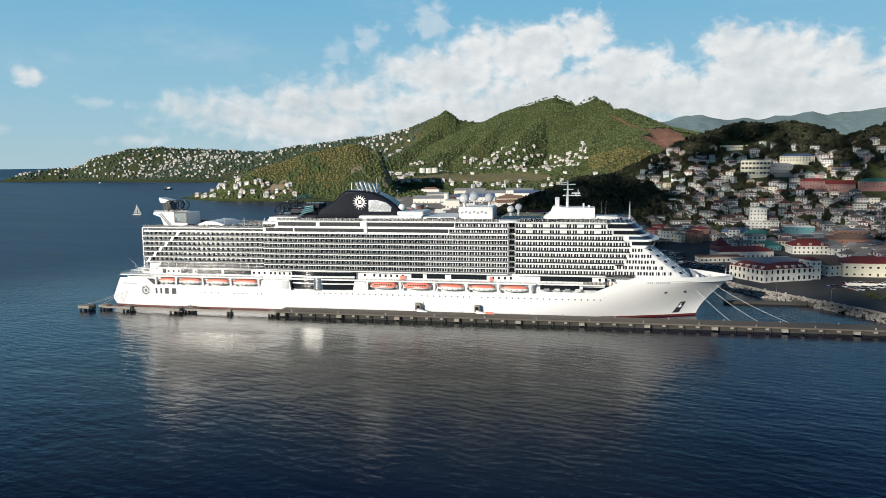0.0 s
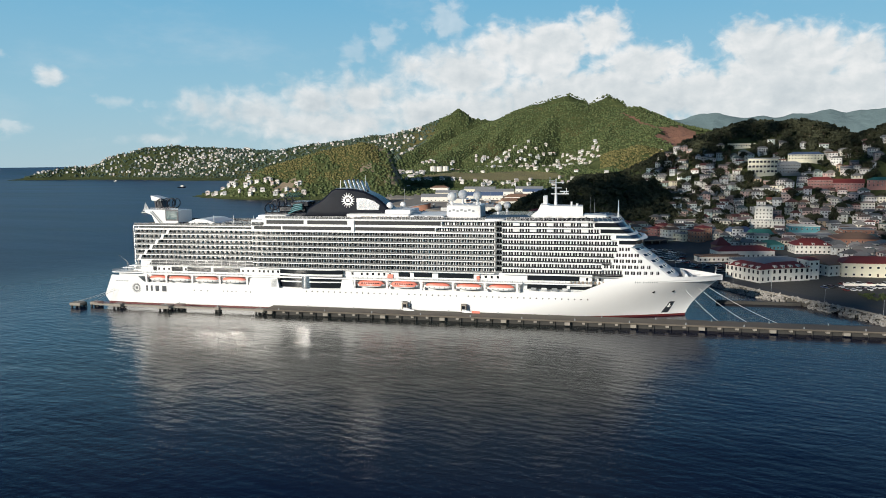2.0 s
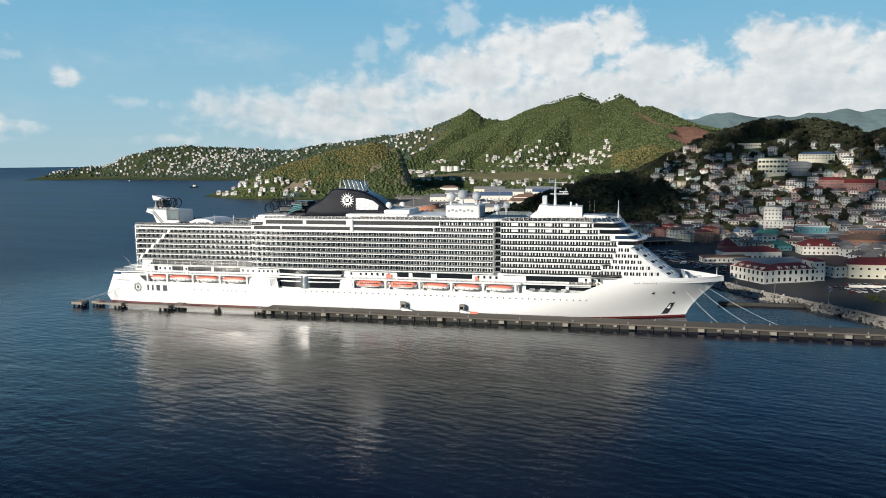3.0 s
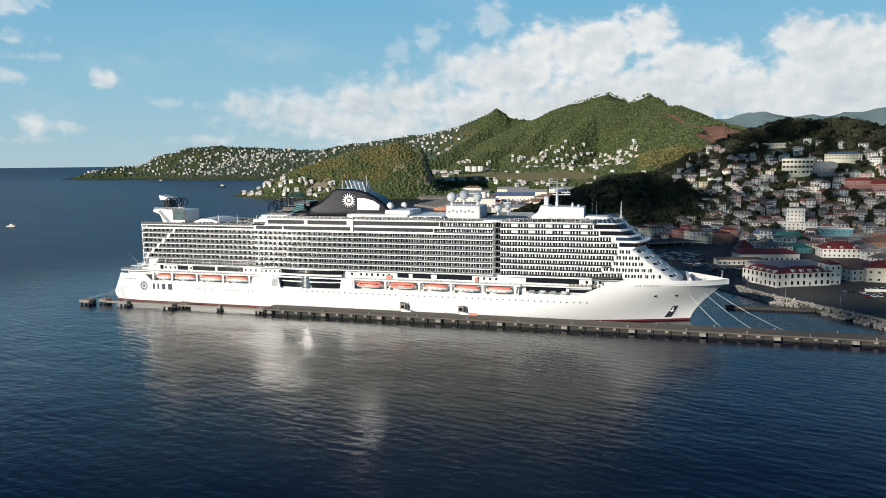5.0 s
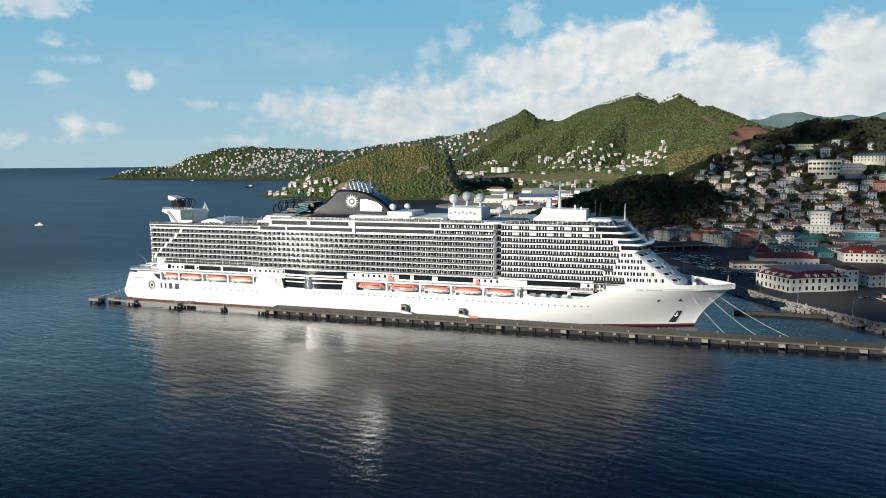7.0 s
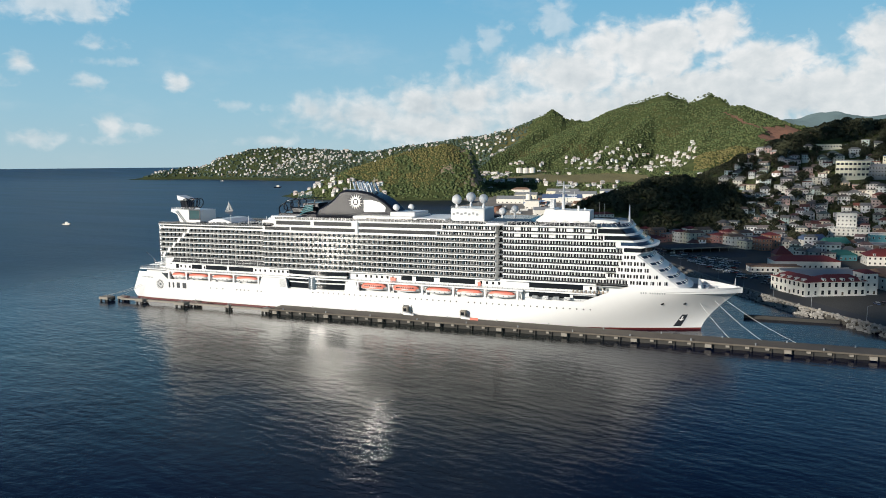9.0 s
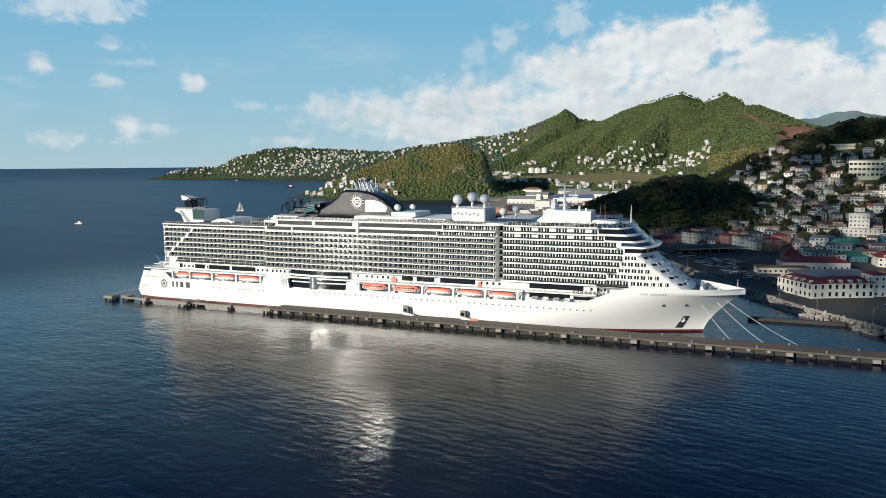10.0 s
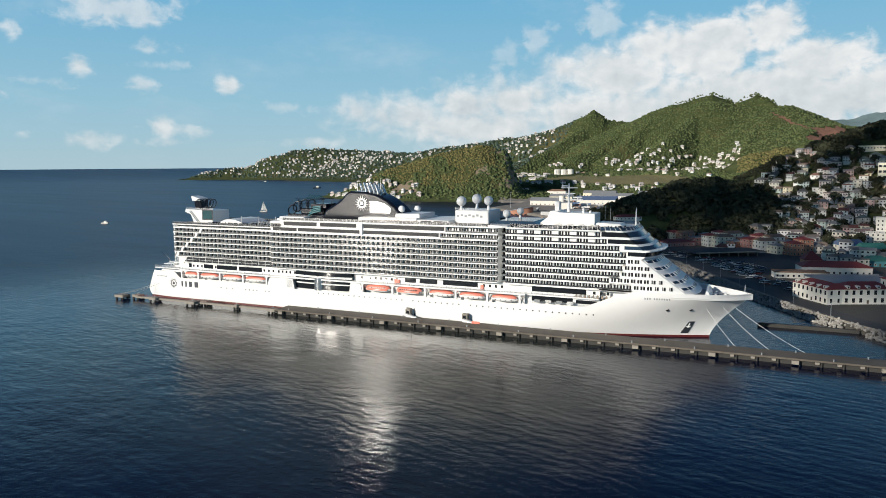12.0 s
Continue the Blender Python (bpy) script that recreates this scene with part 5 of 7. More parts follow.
hang("signal_mast", tube("signal_mast", [[(274.2, 21.5, 47.2), (274.2, 21.5, 51.8), (274.2, 21.5, 56.2)]], 0.55, M_WHITE, 8, 0.3), ship, "white signal mast")
# aft tower with screen, stack and coiled slides
tower = hang("aft_tower", slab_xz("aft_tower", [(24.5, 43.0), (38.6, 43.0), (38.6, 50.0), (19.0, 50.6), (18.2, 49.2), (22.6, 47.6)], 13, 27, M_WHITE), ship, "white aft tower with a big screen")
hang("video_screen", boxes("video_screen", [(31.0, 38.8, 12.85, 13.05, 44.6, 50.6)], M_LOGO), tower, "large dark video screen")
hang("screen_picture", boxes("screen_picture", [(31.7, 38.1, 12.78, 12.9, 45.3, 49.9)], M_SCREEN), tower, "teal picture on the screen")
stack = hang("aft_stack", slab_xz("aft_stack", [(22.6, 50.3), (27.6, 50.2), (25.8, 55.6), (21.8, 55.6)], 17, 23, M_NAVY), tower, "dark raked stack with a white top")
hang("stack_cap", slab_xz("stack_cap", [(20.6, 55.4), (26.2, 55.4), (26.6, 56.6), (20.0, 58.2)], 16.6, 23.4, M_WHITE), stack)
for i in range(5):
    hang("slide_tube", tube("slide_tube", [loop(26.6 + 2.1 * i, 15.5 + 2.2 * (i % 3), 53.9, 2.5, 0.8)], 0.26, M_NAVY, 8), tower, "black coiled slide loop")
hang("tower_stair", tube("tower_stair", [[(22, 12.6, 49.5), (28, 12.6, 43.0)], [(23, 12.6, 49.9), (29, 12.6, 43.4)]], 0.2, M_GREY, 4), tower)
railing("railing", 19, 38.6, 13.2, 50.4, tower, M_WHITE, 1.1, 1.6)
hang("pool_terrace", slab_xz("pool_terrace", [(44, 43.0), (64, 43.0), (61.5, 44.2), (57, 45.6), (51, 45.8), (47, 44.4)], 10, 31, M_WHITE), ship, "white stepped pool terrace")
for i in range(3):
    hang("lamp_post", tube("lamp_post", [[(62.5 + 11.5 * i, 9, 43.0), (62.5 + 11.5 * i, 9, 48.0)]], 0.16, M_WHITE, 6), ship)
rng = random.Random(5)
for zone, (xa, xb, ya, yb, z, count) in enumerate(((41, 87, 4.3, 9.5, 43.06, 90), (64, 87, 10, 24, 43.06, 90), (145, 188, 2.6, 5.6, 47.42, 60), (222, 256, 3.4, 8.5, 47.32, 60), (258, 270, 5, 18, 47.32, 26))):
    spans = []
    for i in range(count):
        x, y = rng.uniform(xa, xb), rng.uniform(ya, yb)
        spans += [(x, x + 0.65, y, y + 1.5, z + 0.2, z + 0.42), (x, x + 0.65, y + 1.5, y + 1.95, z + 0.2, z + 0.95)]
    hang("deck_seating", boxes("deck_seating", spans, (M_NAVY, M_GREY, M_TEAK, M_GREY, M_NAVY)[zone]), ship, "rows of deck loungers", kind="stuff")

# ---------------------------------------------------------------- lifeboats
def boat_shell(name, length, width, z_low, z_high, top, mat, belly):
    """Half of a boat: the hull below the gunwale or the canopy above it."""
    n, m = 18, 9
    verts, faces = [], []
    for i in range(n + 1):
        u = 2 * i / n - 1
        w = width / 2 * (1 - abs(u) ** (2.6 if not top else 2.2)) ** 0.5 + 0.02
        rise = (1 - abs(u) ** 4) ** 0.5 if top else (1 - 0.45 * abs(u) ** 3)
        for j in range(m + 1):
            a = math.pi * j / m
            c, s = math.cos(a), math.sin(a)
            y = w * math.copysign(abs(c) ** belly, c)
            z = z_low + (z_high - z_low) * rise * s ** 0.75 if top else z_high - (z_high - z_low) * rise * s ** 0.6
            verts.append((u * length / 2 * (1.0 if top else 1.0), y, z))
    for i in range(n):
        for j in range(m):
            a, b = i * (m + 1) + j, (i + 1) * (m + 1) + j
            faces.append((a, b, b + 1, a + 1) if not top else (a, a + 1, b + 1, b))
    return mesh_of(name, verts, faces, mat, smooth=50)


def lifeboat(x, z, length, tender):
    ob = thing("lifeboat", "orange tender boat with a window row, hung in its davits" if tender else "white lifeboat with an orange canopy, hung in its davits", "lifeboat", "lifeboats", at=(x, 1.75, z))
    hang("boat_hull", boat_shell("boat_hull", length, 3.5, 0.0, 1.7, False, M_WHITE, 0.8), ob, "white boat hull")
    hang("canopy", boat_shell("canopy", length * 0.97, 3.3, 1.7, 3.5 if tender else 3.1, True, M_ORANGE, 0.75), ob)
    hang("rub_rail", boxes("rub_rail", [(-length * 0.44, length * 0.44, -1.82, -1.66, 1.62, 1.8)], M_WHITE if not tender else M_ORANGE), ob)
    if tender:
        hang("side_panel", boxes("side_panel", [(-length * 0.4, length * 0.4, -1.72, -1.6, 0.9, 1.62)], M_ORANGE), ob)
        for i in range(8):
            hang("boat_window", boxes("boat_window", [(-4.6 + 1.2 * i, -3.9 + 1.2 * i, -1.68, -1.4, 2.0, 2.55)], M_WINDOW), ob)
        hang("wheelhouse", bevelled("wheelhouse", [(-1.2, 1.2, -0.9, 0.9, 3.2, 3.9)], M_ORANGE, 0.15), ob)
    else:
        for i in range(4):
            hang("boat_window", boxes("boat_window", [(-4.2 + 2.6 * i, -3.8 + 2.6 * i, -1.72, -1.5, 0.7, 1.1)], M_WINDOW), ob)
    for s in (-1, 1):
        hang("lifting_hook", tube("lifting_hook", [[(s * length * 0.36, 0, 3.0), (s * length * 0.36, 0, 3.9)]], 0.1, M_GREY, 5), ob)


for x, length, tender in ((32.2, 10.5, False), (45.0, 13.6, False), (61.0, 13.9, False), (76.8, 14.2, False), (152.2, 14.4, True), (169.6, 14.4, True), (186.8, 13.0, False), (202.6, 13.0, False), (218.6, 13.0, False)):
    lifeboat(x, 12.75, length, tender)
for x in (25.6, 37.6, 53.0, 69.0, 84.8, 143.8, 160.9, 178.6, 194.7, 210.6, 226.4):
    davit = hang("davit", slab_xz("davit", [(x - 0.55, 11.4), (x + 0.55, 11.4), (x + 0.45, 16.6), (x - 0.45, 16.6)], 0.25, 1.4, M_WHITE), ship)
    hang("davit_arm", tube("davit_arm", [[(x - 0.8, 3.6, 12.4), (x - 0.8, 1.2, 15.8), (x - 0.8, 0.2, 16.2)], [(x + 0.8, 3.6, 12.4), (x + 0.8, 1.2, 15.8), (x + 0.8, 0.2, 16.2)]], 0.2, M_WHITE, 5), davit)

# ---------------------------------------------------------------- pier
pier = thing("pier", "long weathered concrete pier on dark piles", "pier", kind="structure")
hang("pier_deck", bevelled("pier_deck", [(100.5, 545, -14.0, -2.6, 2.0, 2.6)], M_CONCRETE, 0.12), pier)
hang("pier_edge", boxes("pier_edge", [(100.4, 545, -14.12, -13.6, 2.45, 2.78)], M_CONCRETE), pier, "worn kerb along the edge")
cap = boxes("pile_cap", [(-1.25, 1.25, -0.3, 2.2, 0.55, 1.95)], M_CONC_EDGE)
small = boxes("pier_beam_end", [(-0.7, 0.7, -0.2, 1.6, 1.2, 2.0)], M_CONC_EDGE)
# dark block below the deck, its colour standing in for the shade there
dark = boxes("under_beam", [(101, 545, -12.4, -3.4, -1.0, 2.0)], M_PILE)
hang("under_beam", dark, pier, "dark block standing for the shade under the deck")
pile = tube("pile", [[(0, 0, -5), (0, 0, 1.8)]], 0.4, M_PILE, 10)
for i in range(60):
    x = 104.0 + 7.35 * i
    if i % 4 == 0:
        hang("pile_cap", cap, pier, at=(x, -14.2, 0.0))
    else:
        hang("pier_beam_end", small, pier, at=(x, -14.0, 0.0))
    hang("pile", pile, pier, at=(x + 1.5, -12.9, 0.0))
bollard = turned("bollard", [(0.32, 0.0), (0.26, 0.12), (0.22, 0.5), (0.36, 0.62), (0.3, 0.78), (0.05, 0.8)], M_GREY, (0, 0), 10)
for i in range(24):
    hang("bollard", bollard, pier, at=(108 + 12.2 * i, -4.2 if i % 2 else -12.6, 2.6))
# mooring dolphins and catwalk beyond the pier head
walkway = thing("catwalk", "narrow steel catwalk linking the mooring dolphins", "catwalk")
hang("walkway_deck", boxes("walkway_deck", [(2, 100.4, -11.8, -10.4, 1.9, 2.15)], M_CONC_EDGE), walkway)
hang("walkway_railing", boxes("walkway_railing", [(2, 100.4, y, y + 0.06, 2.15 + h, 2.21 + h) for y in (-11.75, -10.5) for h in (0.5, 1.0)] + [(2 + 2.4 * i, 2.08 + 2.4 * i, y, y + 0.07, 2.15, 3.2) for y in (-11.75, -10.5) for i in range(41)], M_BOOT), walkway, "rust-red pipe handrails", kind="stuff")
hang("walkway_girder", boxes("walkway_girder", [(2, 100.4, -11.7, -11.4, 1.2, 1.9), (2, 100.4, -10.8, -10.5, 1.2, 1.9)], M_CONC_EDGE), walkway)


def dolphin(x, y, w, d):
    ob = thing("mooring_dolphin", "concrete mooring dolphin on dark piles", "mooring dolphin", "mooring dolphins", at=(x, y, 0))
    hang("cap", bevelled("cap", [(-w / 2, w / 2, -d / 2, d / 2, 1.2, 2.7)], M_CONC_EDGE, 0.15), ob)
    for sx in (-0.35, 0.35):
        for sy in (-0.35, 0.35):
            hang("pile", tube("pile", [[(sx * w, sy * d, -4), (sx * w, sy * d, 1.4)]], 0.55, M_PILE, 8), ob)
    hang("bollard", bollard, ob, at=(0, 0, 2.7))
    hang("fender", boxes("fender", [(-w / 2 - 0.1, w / 2 + 0.1, d / 2, d / 2 + 0.35, 0.2, 2.4)], M_RUBBER), ob)


for x, y, w, d in ((-7.5, -12.5, 6.5, 5.0), (1.0, -9.0, 5.0, 4.0), (16.5, -11.5, 5.0, 4.5), (44.5, -12.0, 6.5, 5.5), (50.0, -8.0, 5.0, 3.5), (74.0, -11.5, 2.2, 2.6), (98.0, -12.0, 5.0, 4.5)):
    dolphin(x, y, w, d)
# gangways on the pier
for x, z in ((171.0, 4.2), (200.6, 3.6)):
    way_up = thing("gangway", "covered grey gangway on wheels beside the ship", "gangway", "gangways", at=(x, -3.2, 2.6))
    hang("cabin", bevelled("cabin", [(-1.4, 1.2, 0.2, 2.8, 0.5, 3.6)], M_CONC_EDGE, 0.1), way_up)
    hang("ramp", slab_xz("ramp", [(-0.4, 0.1), (5.0, 0.0), (5.0, 0.25), (-0.4, 1.6)], -1.6, 0.0, M_WHITE), way_up)
    hang("doorway", boxes("doorway", [(-0.9, 0.7, 0.12, 0.25, 0.6, 2.9)], M_GLASS), way_up)
tagged(hang("barrier", boxes("barrier", [(205.0, 209.0, -5.2, -5.0, 2.6, 3.7)], M_ORANGE)), "red striped barrier on the pier", "barrier")
# mooring lines
def line(a, b, sag):
    pts = [tuple(np.array(a) + (np.array(b) - np.array(a)) * s + np.array((0, 0, -4 * sag * s * (1 - s)))) for s in np.linspace(0, 1, 12)]
    tagged(new("mooring_line", tube("mooring_line", [pts], 0.09, M_ROPE, 5)), "pale mooring rope between ship and quay", "rope", "mooring lines")


for a, b, s in (((306.2, on_hull(306.2, 13.4, 0.1), 13.4), (318.0, -5.0, 3.0), 0.6), ((312.5, on_hull(312.5, 14.2, 0.1), 14.2), (330.2, -5.0, 3.0), 0.8), ((316.0, on_hull(316, 15.2, 0.1), 15.2), (343.0, -5.0, 3.0), 1.0),
                ((5.0, on_hull(5, 8.0, 0.1), 8.0), (-7.0, -12.0, 3.3), 0.5), ((3.0, on_hull(3, 6.5, 0.1), 6.5), (1.0, -9.5, 3.3), 0.2), ((8.0, on_hull(8, 8.0, 0.1), 8.0), (-6.5, -12.5, 3.3), 0.7)):
    line(a, b, s)

# ---------------------------------------------------------------- town
WALLS = material("painted_render", (0.6, 0.6, 0.55), 0.85, var=0.2, scale=0.35, bump=0.02,
                 colors=[(0.74, 0.73, 0.70), (0.70, 0.66, 0.55), (0.72, 0.71, 0.69), (0.56, 0.38, 0.34), (0.66, 0.60, 0.44), (0.76, 0.75, 0.72), (0.44, 0.53, 0.50), (0.74, 0.72, 0.70),
                         (0.72, 0.67, 0.57), (0.58, 0.56, 0.52), (0.58, 0.44, 0.31), (0.70, 0.65, 0.58)])
ROOFS = material("corrugated_roof", (0.3, 0.3, 0.3), 0.7, var=0.3, scale=0.4, bump=0.03, bump_scale=1.2,
                 colors=[(0.21, 0.20, 0.185), (0.19, 0.07, 0.052), (0.25, 0.235, 0.215), (0.13, 0.124, 0.12), (0.22, 0.125, 0.09), (0.30, 0.285, 0.265), (0.18, 0.165, 0.15), (0.20, 0.195, 0.19), (0.12, 0.15, 0.135), (0.23, 0.17, 0.135)])
M_PANE = clear_glass("house_window_glass", (0.022, 0.025, 0.03), 0.12)
M_REDROOF = material("red_metal_roof", (0.21, 0.038, 0.032), 0.6, var=0.2, scale=0.3)
M_CREAM = material("cream_render", (0.68, 0.64, 0.50), 0.85, var=0.15, scale=0.3)
M_PALE = material("white_render", (0.74, 0.71, 0.64), 0.85, var=0.12, scale=0.3)
M_PINK = material("faded_red_render", (0.36, 0.18, 0.16), 0.85, var=0.2, scale=0.3)
M_TEALWALL = material("turquoise_render", (0.085, 0.27, 0.31), 0.8, var=0.12, scale=0.3)
M_ROOFGREY = material("grey_sheet_roof", (0.26, 0.27, 0.28), 0.7, var=0.25, scale=0.3)
M_BRICKISH = material("terracotta_render", (0.42, 0.20, 0.13), 0.85, var=0.2, scale=0.3)
M_BROWNROOF = material("brown_tile_roof", (0.25, 0.15, 0.10), 0.8, var=0.3, scale=0.5)
M_BLUEROOF = material("blue_sheet_roof", (0.10, 0.15, 0.26), 0.6, var=0.2, scale=0.3)
M_GREENROOF = material("green_sheet_roof", (0.05, 0.20, 0.16), 0.6, var=0.2, scale=0.3)

PANE_SHEETS = {}


def pane_mesh(w, h, side):
    """A window: a recessed pane in a raised frame; side 0 faces -y, 1 faces +x, 2 faces -x."""
    key = (round(w, 2), round(h, 2), side)
    if key not in PANE_SHEETS:
        t = 0.09
        spans = [(-w / 2, w / 2, -0.03, 0.1, 0, h)]
        spans_f = [(-w / 2 - t, w / 2 + t, -0.10, 0.1, h, h + t), (-w / 2 - t, w / 2 + t, -0.16, 0.1, -t, 0), (-w / 2 - t, -w / 2, -0.10, 0.1, 0, h), (w / 2, w / 2 + t, -0.10, 0.1, 0, h)]
        verts, faces, pick = [], [], []
        for n, group in enumerate((spans, spans_f)):
            for x0, x1, y0, y1, z0, z1 in group:
                k = len(verts)
                for a, b, c in BOX:
                    x, y, z = x0 + (x1 - x0) * a, y0 + (y1 - y0) * b, z0 + (z1 - z0) * c
                    verts.append({0: (x, y, z), 1: (-y, x, z), 2: (y, -x, z)}[side])
                faces += [tuple(k + i for i in f) for f in BOX_FACES]
                pick += [n] * 6
        PANE_SHEETS[key] = mesh_of("window", verts, faces, [M_PANE, M_PALE], pick)
    return PANE_SHEETS[key]


def roof_mesh(kind, w, d, z, rise, mat, over=0.55):
    x, y = w / 2 + over, d / 2 + over
    low, t = z - 0.05, 0.22
    if kind == "flat":
        return boxes("roof", [(-x + 0.3, x - 0.3, -y + 0.3, y - 0.3, z, z + 0.35), (-x + 0.3, x - 0.3, -y + 0.3, -y + 0.55, z + 0.35, z + 0.9), (-x + 0.3, x - 0.3, y - 0.55, y - 0.3, z + 0.35, z + 0.9)], mat)
    if kind == "hip":
        r = max(0.0, x - y * 0.9)
        top = [(-r - 0.05, 0, z + rise), (r + 0.05, 0, z + rise)]
    else:
        top = [(-x, 0, z + rise), (x, 0, z + rise)]
    base = [(-x, -y, low), (x, -y, low), (x, y, low), (-x, y, low)]
    under = [(a, b, c - t) for a, b, c in base]
    verts = under + base + top
    faces = [(3, 2, 1, 0), (0, 1, 5, 4), (1, 2, 6, 5), (2, 3, 7, 6), (3, 0, 4, 7), (4, 5, 9, 8), (6, 7, 8, 9), (5, 6, 9), (7, 4, 8)]
    return mesh_of("roof", verts, faces, mat)


def house(w, d, storeys, kind, wall=None, roof_mat=None, rise=1.9, bays=None, storey=2.9, at=(0, 0, 0), turn=0.0, label="", gallery=False, name="house", arches=False, dormers=0, win=None, group="town houses"):
    """A house standing at its front-centre base, its front facing -y."""
    wall, roof_mat = wall or WALLS, roof_mat or ROOFS
    ob = thing(name, label or "small rendered town house with a sheet-metal roof on the slope", "building" if name != "house" else "house", group, at=at, turn=turn)
    top = storeys * storey
    body = hang("wall", boxes("wall", [(-w / 2, w / 2, -d / 2, d / 2, -6.0, top), (-w / 2 - 0.08, w / 2 + 0.08, -d / 2 - 0.08, d / 2 + 0.08, -6.0, 0.35)], wall), ob)
    hang("roof", roof_mesh(kind, w, d, top, rise, roof_mat), ob)
    bays = bays or max(2, int(w / 3.3))
    ww, wh = win or (1.15, 1.35)
    for s in range(storeys):
        for i in range(bays):
            x = -w / 2 + w * (i + 0.5) / bays
            if s == 0 and i == bays // 2:
                hang("door", boxes("door", [(x - 0.55, x + 0.55, -d / 2 - 0.06, -d / 2 + 0.1, 0.1, 2.25)], M_TRUNK), ob)
            else:
                hang("window", pane_mesh(ww, wh, 0), body, at=(x, -d / 2, s * storey + 0.95))
        side = 1 if name == "house" else max(1, int(d / 4))
        for i in range(side):
            y = -d / 2 + d * (i + 0.5) / side
            hang("window", pane_mesh(ww, wh, 2), body, at=(-w / 2, y, s * storey + 0.95))
            if name != "house":
                hang("window", pane_mesh(ww, wh, 1), body, at=(w / 2, y, s * storey + 0.95))
    if gallery:
        z = (storeys - 1) * storey
        hang("balcony", boxes("balcony", [(-w / 2, w / 2, -d / 2 - 1.5, -d / 2, z - 0.12, z + 0.08), (-w / 2, w / 2, -d / 2 - 1.5, -d / 2 - 1.42, z + 0.85, z + 0.95)] + [(-w / 2 + w * i / 14 - 0.04, -w / 2 + w * i / 14 + 0.04, -d / 2 - 1.5, -d / 2 - 1.43, z, z + 0.9) for i in range(15)], M_PALE), ob)
        for x in (-w / 2 + 0.1, 0.0, w / 2 - 0.1):
            hang("post", boxes("post", [(x - 0.1, x + 0.1, -d / 2 - 1.48, -d / 2 - 1.28, -3.0, top)], M_PALE), ob)
    for i in range(dormers):
        x = -w / 2 + w * (i + 0.5) / dormers
        dormer = hang("dormer", boxes("dormer", [(x - 0.8, x + 0.8, -d / 2 - 0.1, -d / 2 + 2.2, top - 0.1, top + 1.5)], wall), ob)
        hang("window", pane_mesh(0.8, 0.9, 0), dormer, at=(x, -d / 2 - 0.1, top + 0.3))
    return ob


def ground_z(x, y):
    return float(land_height(np.array([x]), np.array([y]))[0])


placed = []                                            # taken ground: x, y, radius


def landmark(x, y, turn, z=None, **kw):
    placed.append((x, y, max(kw["w"], kw["d"]) * 0.62))
    return house(at=(x, y, ground_z(x, y) if z is None else z), turn=turn, **kw)


# harbour terminal: two white wings with red roofs meeting at the quay
landmark(357.5, 118.5, -56, w=27, d=13, storeys=2, storey=4.1, kind="hip", wall=M_PALE, roof_mat=M_REDROOF, rise=2.6, bays=8, win=(1.3, 2.2), dormers=5, name="terminal_wing", label="white two-storey harbour terminal wing under a red roof", group="terminal wings")
landmark(376.5, 119.5, 23, w=26, d=13, storeys=2, storey=4.1, kind="hip", wall=M_PALE, roof_mat=M_REDROOF, rise=2.8, bays=7, win=(1.5, 2.3), dormers=5, name="terminal_wing", label="white two-storey harbour terminal wing under a red roof", group="terminal wings")
landmark(392.0, 127.0, 23, w=7, d=11, storeys=3, storey=4.0, kind="hip", wall=M_PALE, roof_mat=M_REDROOF, rise=1.6, bays=2, name="terminal_tower", label="square white terminal tower with a low red roof", group="terminal wings")
landmark(377.0, 150.0, 20, w=42, d=30, storeys=1, storey=7.0, kind="flat", wall=M_PALE, roof_mat=M_ROOFGREY, bays=8, name="terminal_hall", label="flat grey-roofed hall behind the terminal", group="terminal wings")
landmark(408.0, 150.0, 25, w=16, d=26, storeys=2, storey=3.6, kind="gable", wall=M_PALE, roof_mat=M_BROWNROOF, rise=4.2, bays=4, name="warehouse", label="pale shed with a dark brown pitched roof", group="sheds")
landmark(432.0, 144.0, 0, w=36, d=18, storeys=2, storey=4.4, kind="hip", rise=3.2, wall=M_CREAM, roof_mat=M_REDROOF, bays=8, win=(1.4, 1.2), name="warehouse", label="cream waterfront warehouse under a dark red roof", group="sheds")
landmark(470.0, 138.0, 6, w=44, d=20, storeys=2, storey=4.2, kind="hip", wall=M_PALE, roof_mat=M_REDROOF, bays=10, name="warehouse", label="white waterfront warehouse with a red roof", group="sheds")
# market building with the long red roof
landmark(373.0, 222.0, 12, w=42, d=16, storeys=1, storey=5.4, kind="hip", wall=M_PALE, roof_mat=M_REDROOF, rise=3.0, bays=12, name="market_hall", label="long white market hall under a red roof", group="market halls")
landmark(361.0, 240.0, 12, w=11, d=11, storeys=1, storey=7.0, kind="hip", wall=M_BRICKISH, roof_mat=M_REDROOF, rise=5.5, bays=2, name="market_pavilion", label="square pavilion with a steep red pyramid roof", group="market halls")
landmark(352.0, 196.0, 12, w=32, d=9, storeys=1, storey=3.6, kind="flat", wall=M_PALE, roof_mat=M_BROWNROOF, bays=10, name="market_hall", label="low white shop row with a brown flat roof", group="market halls")
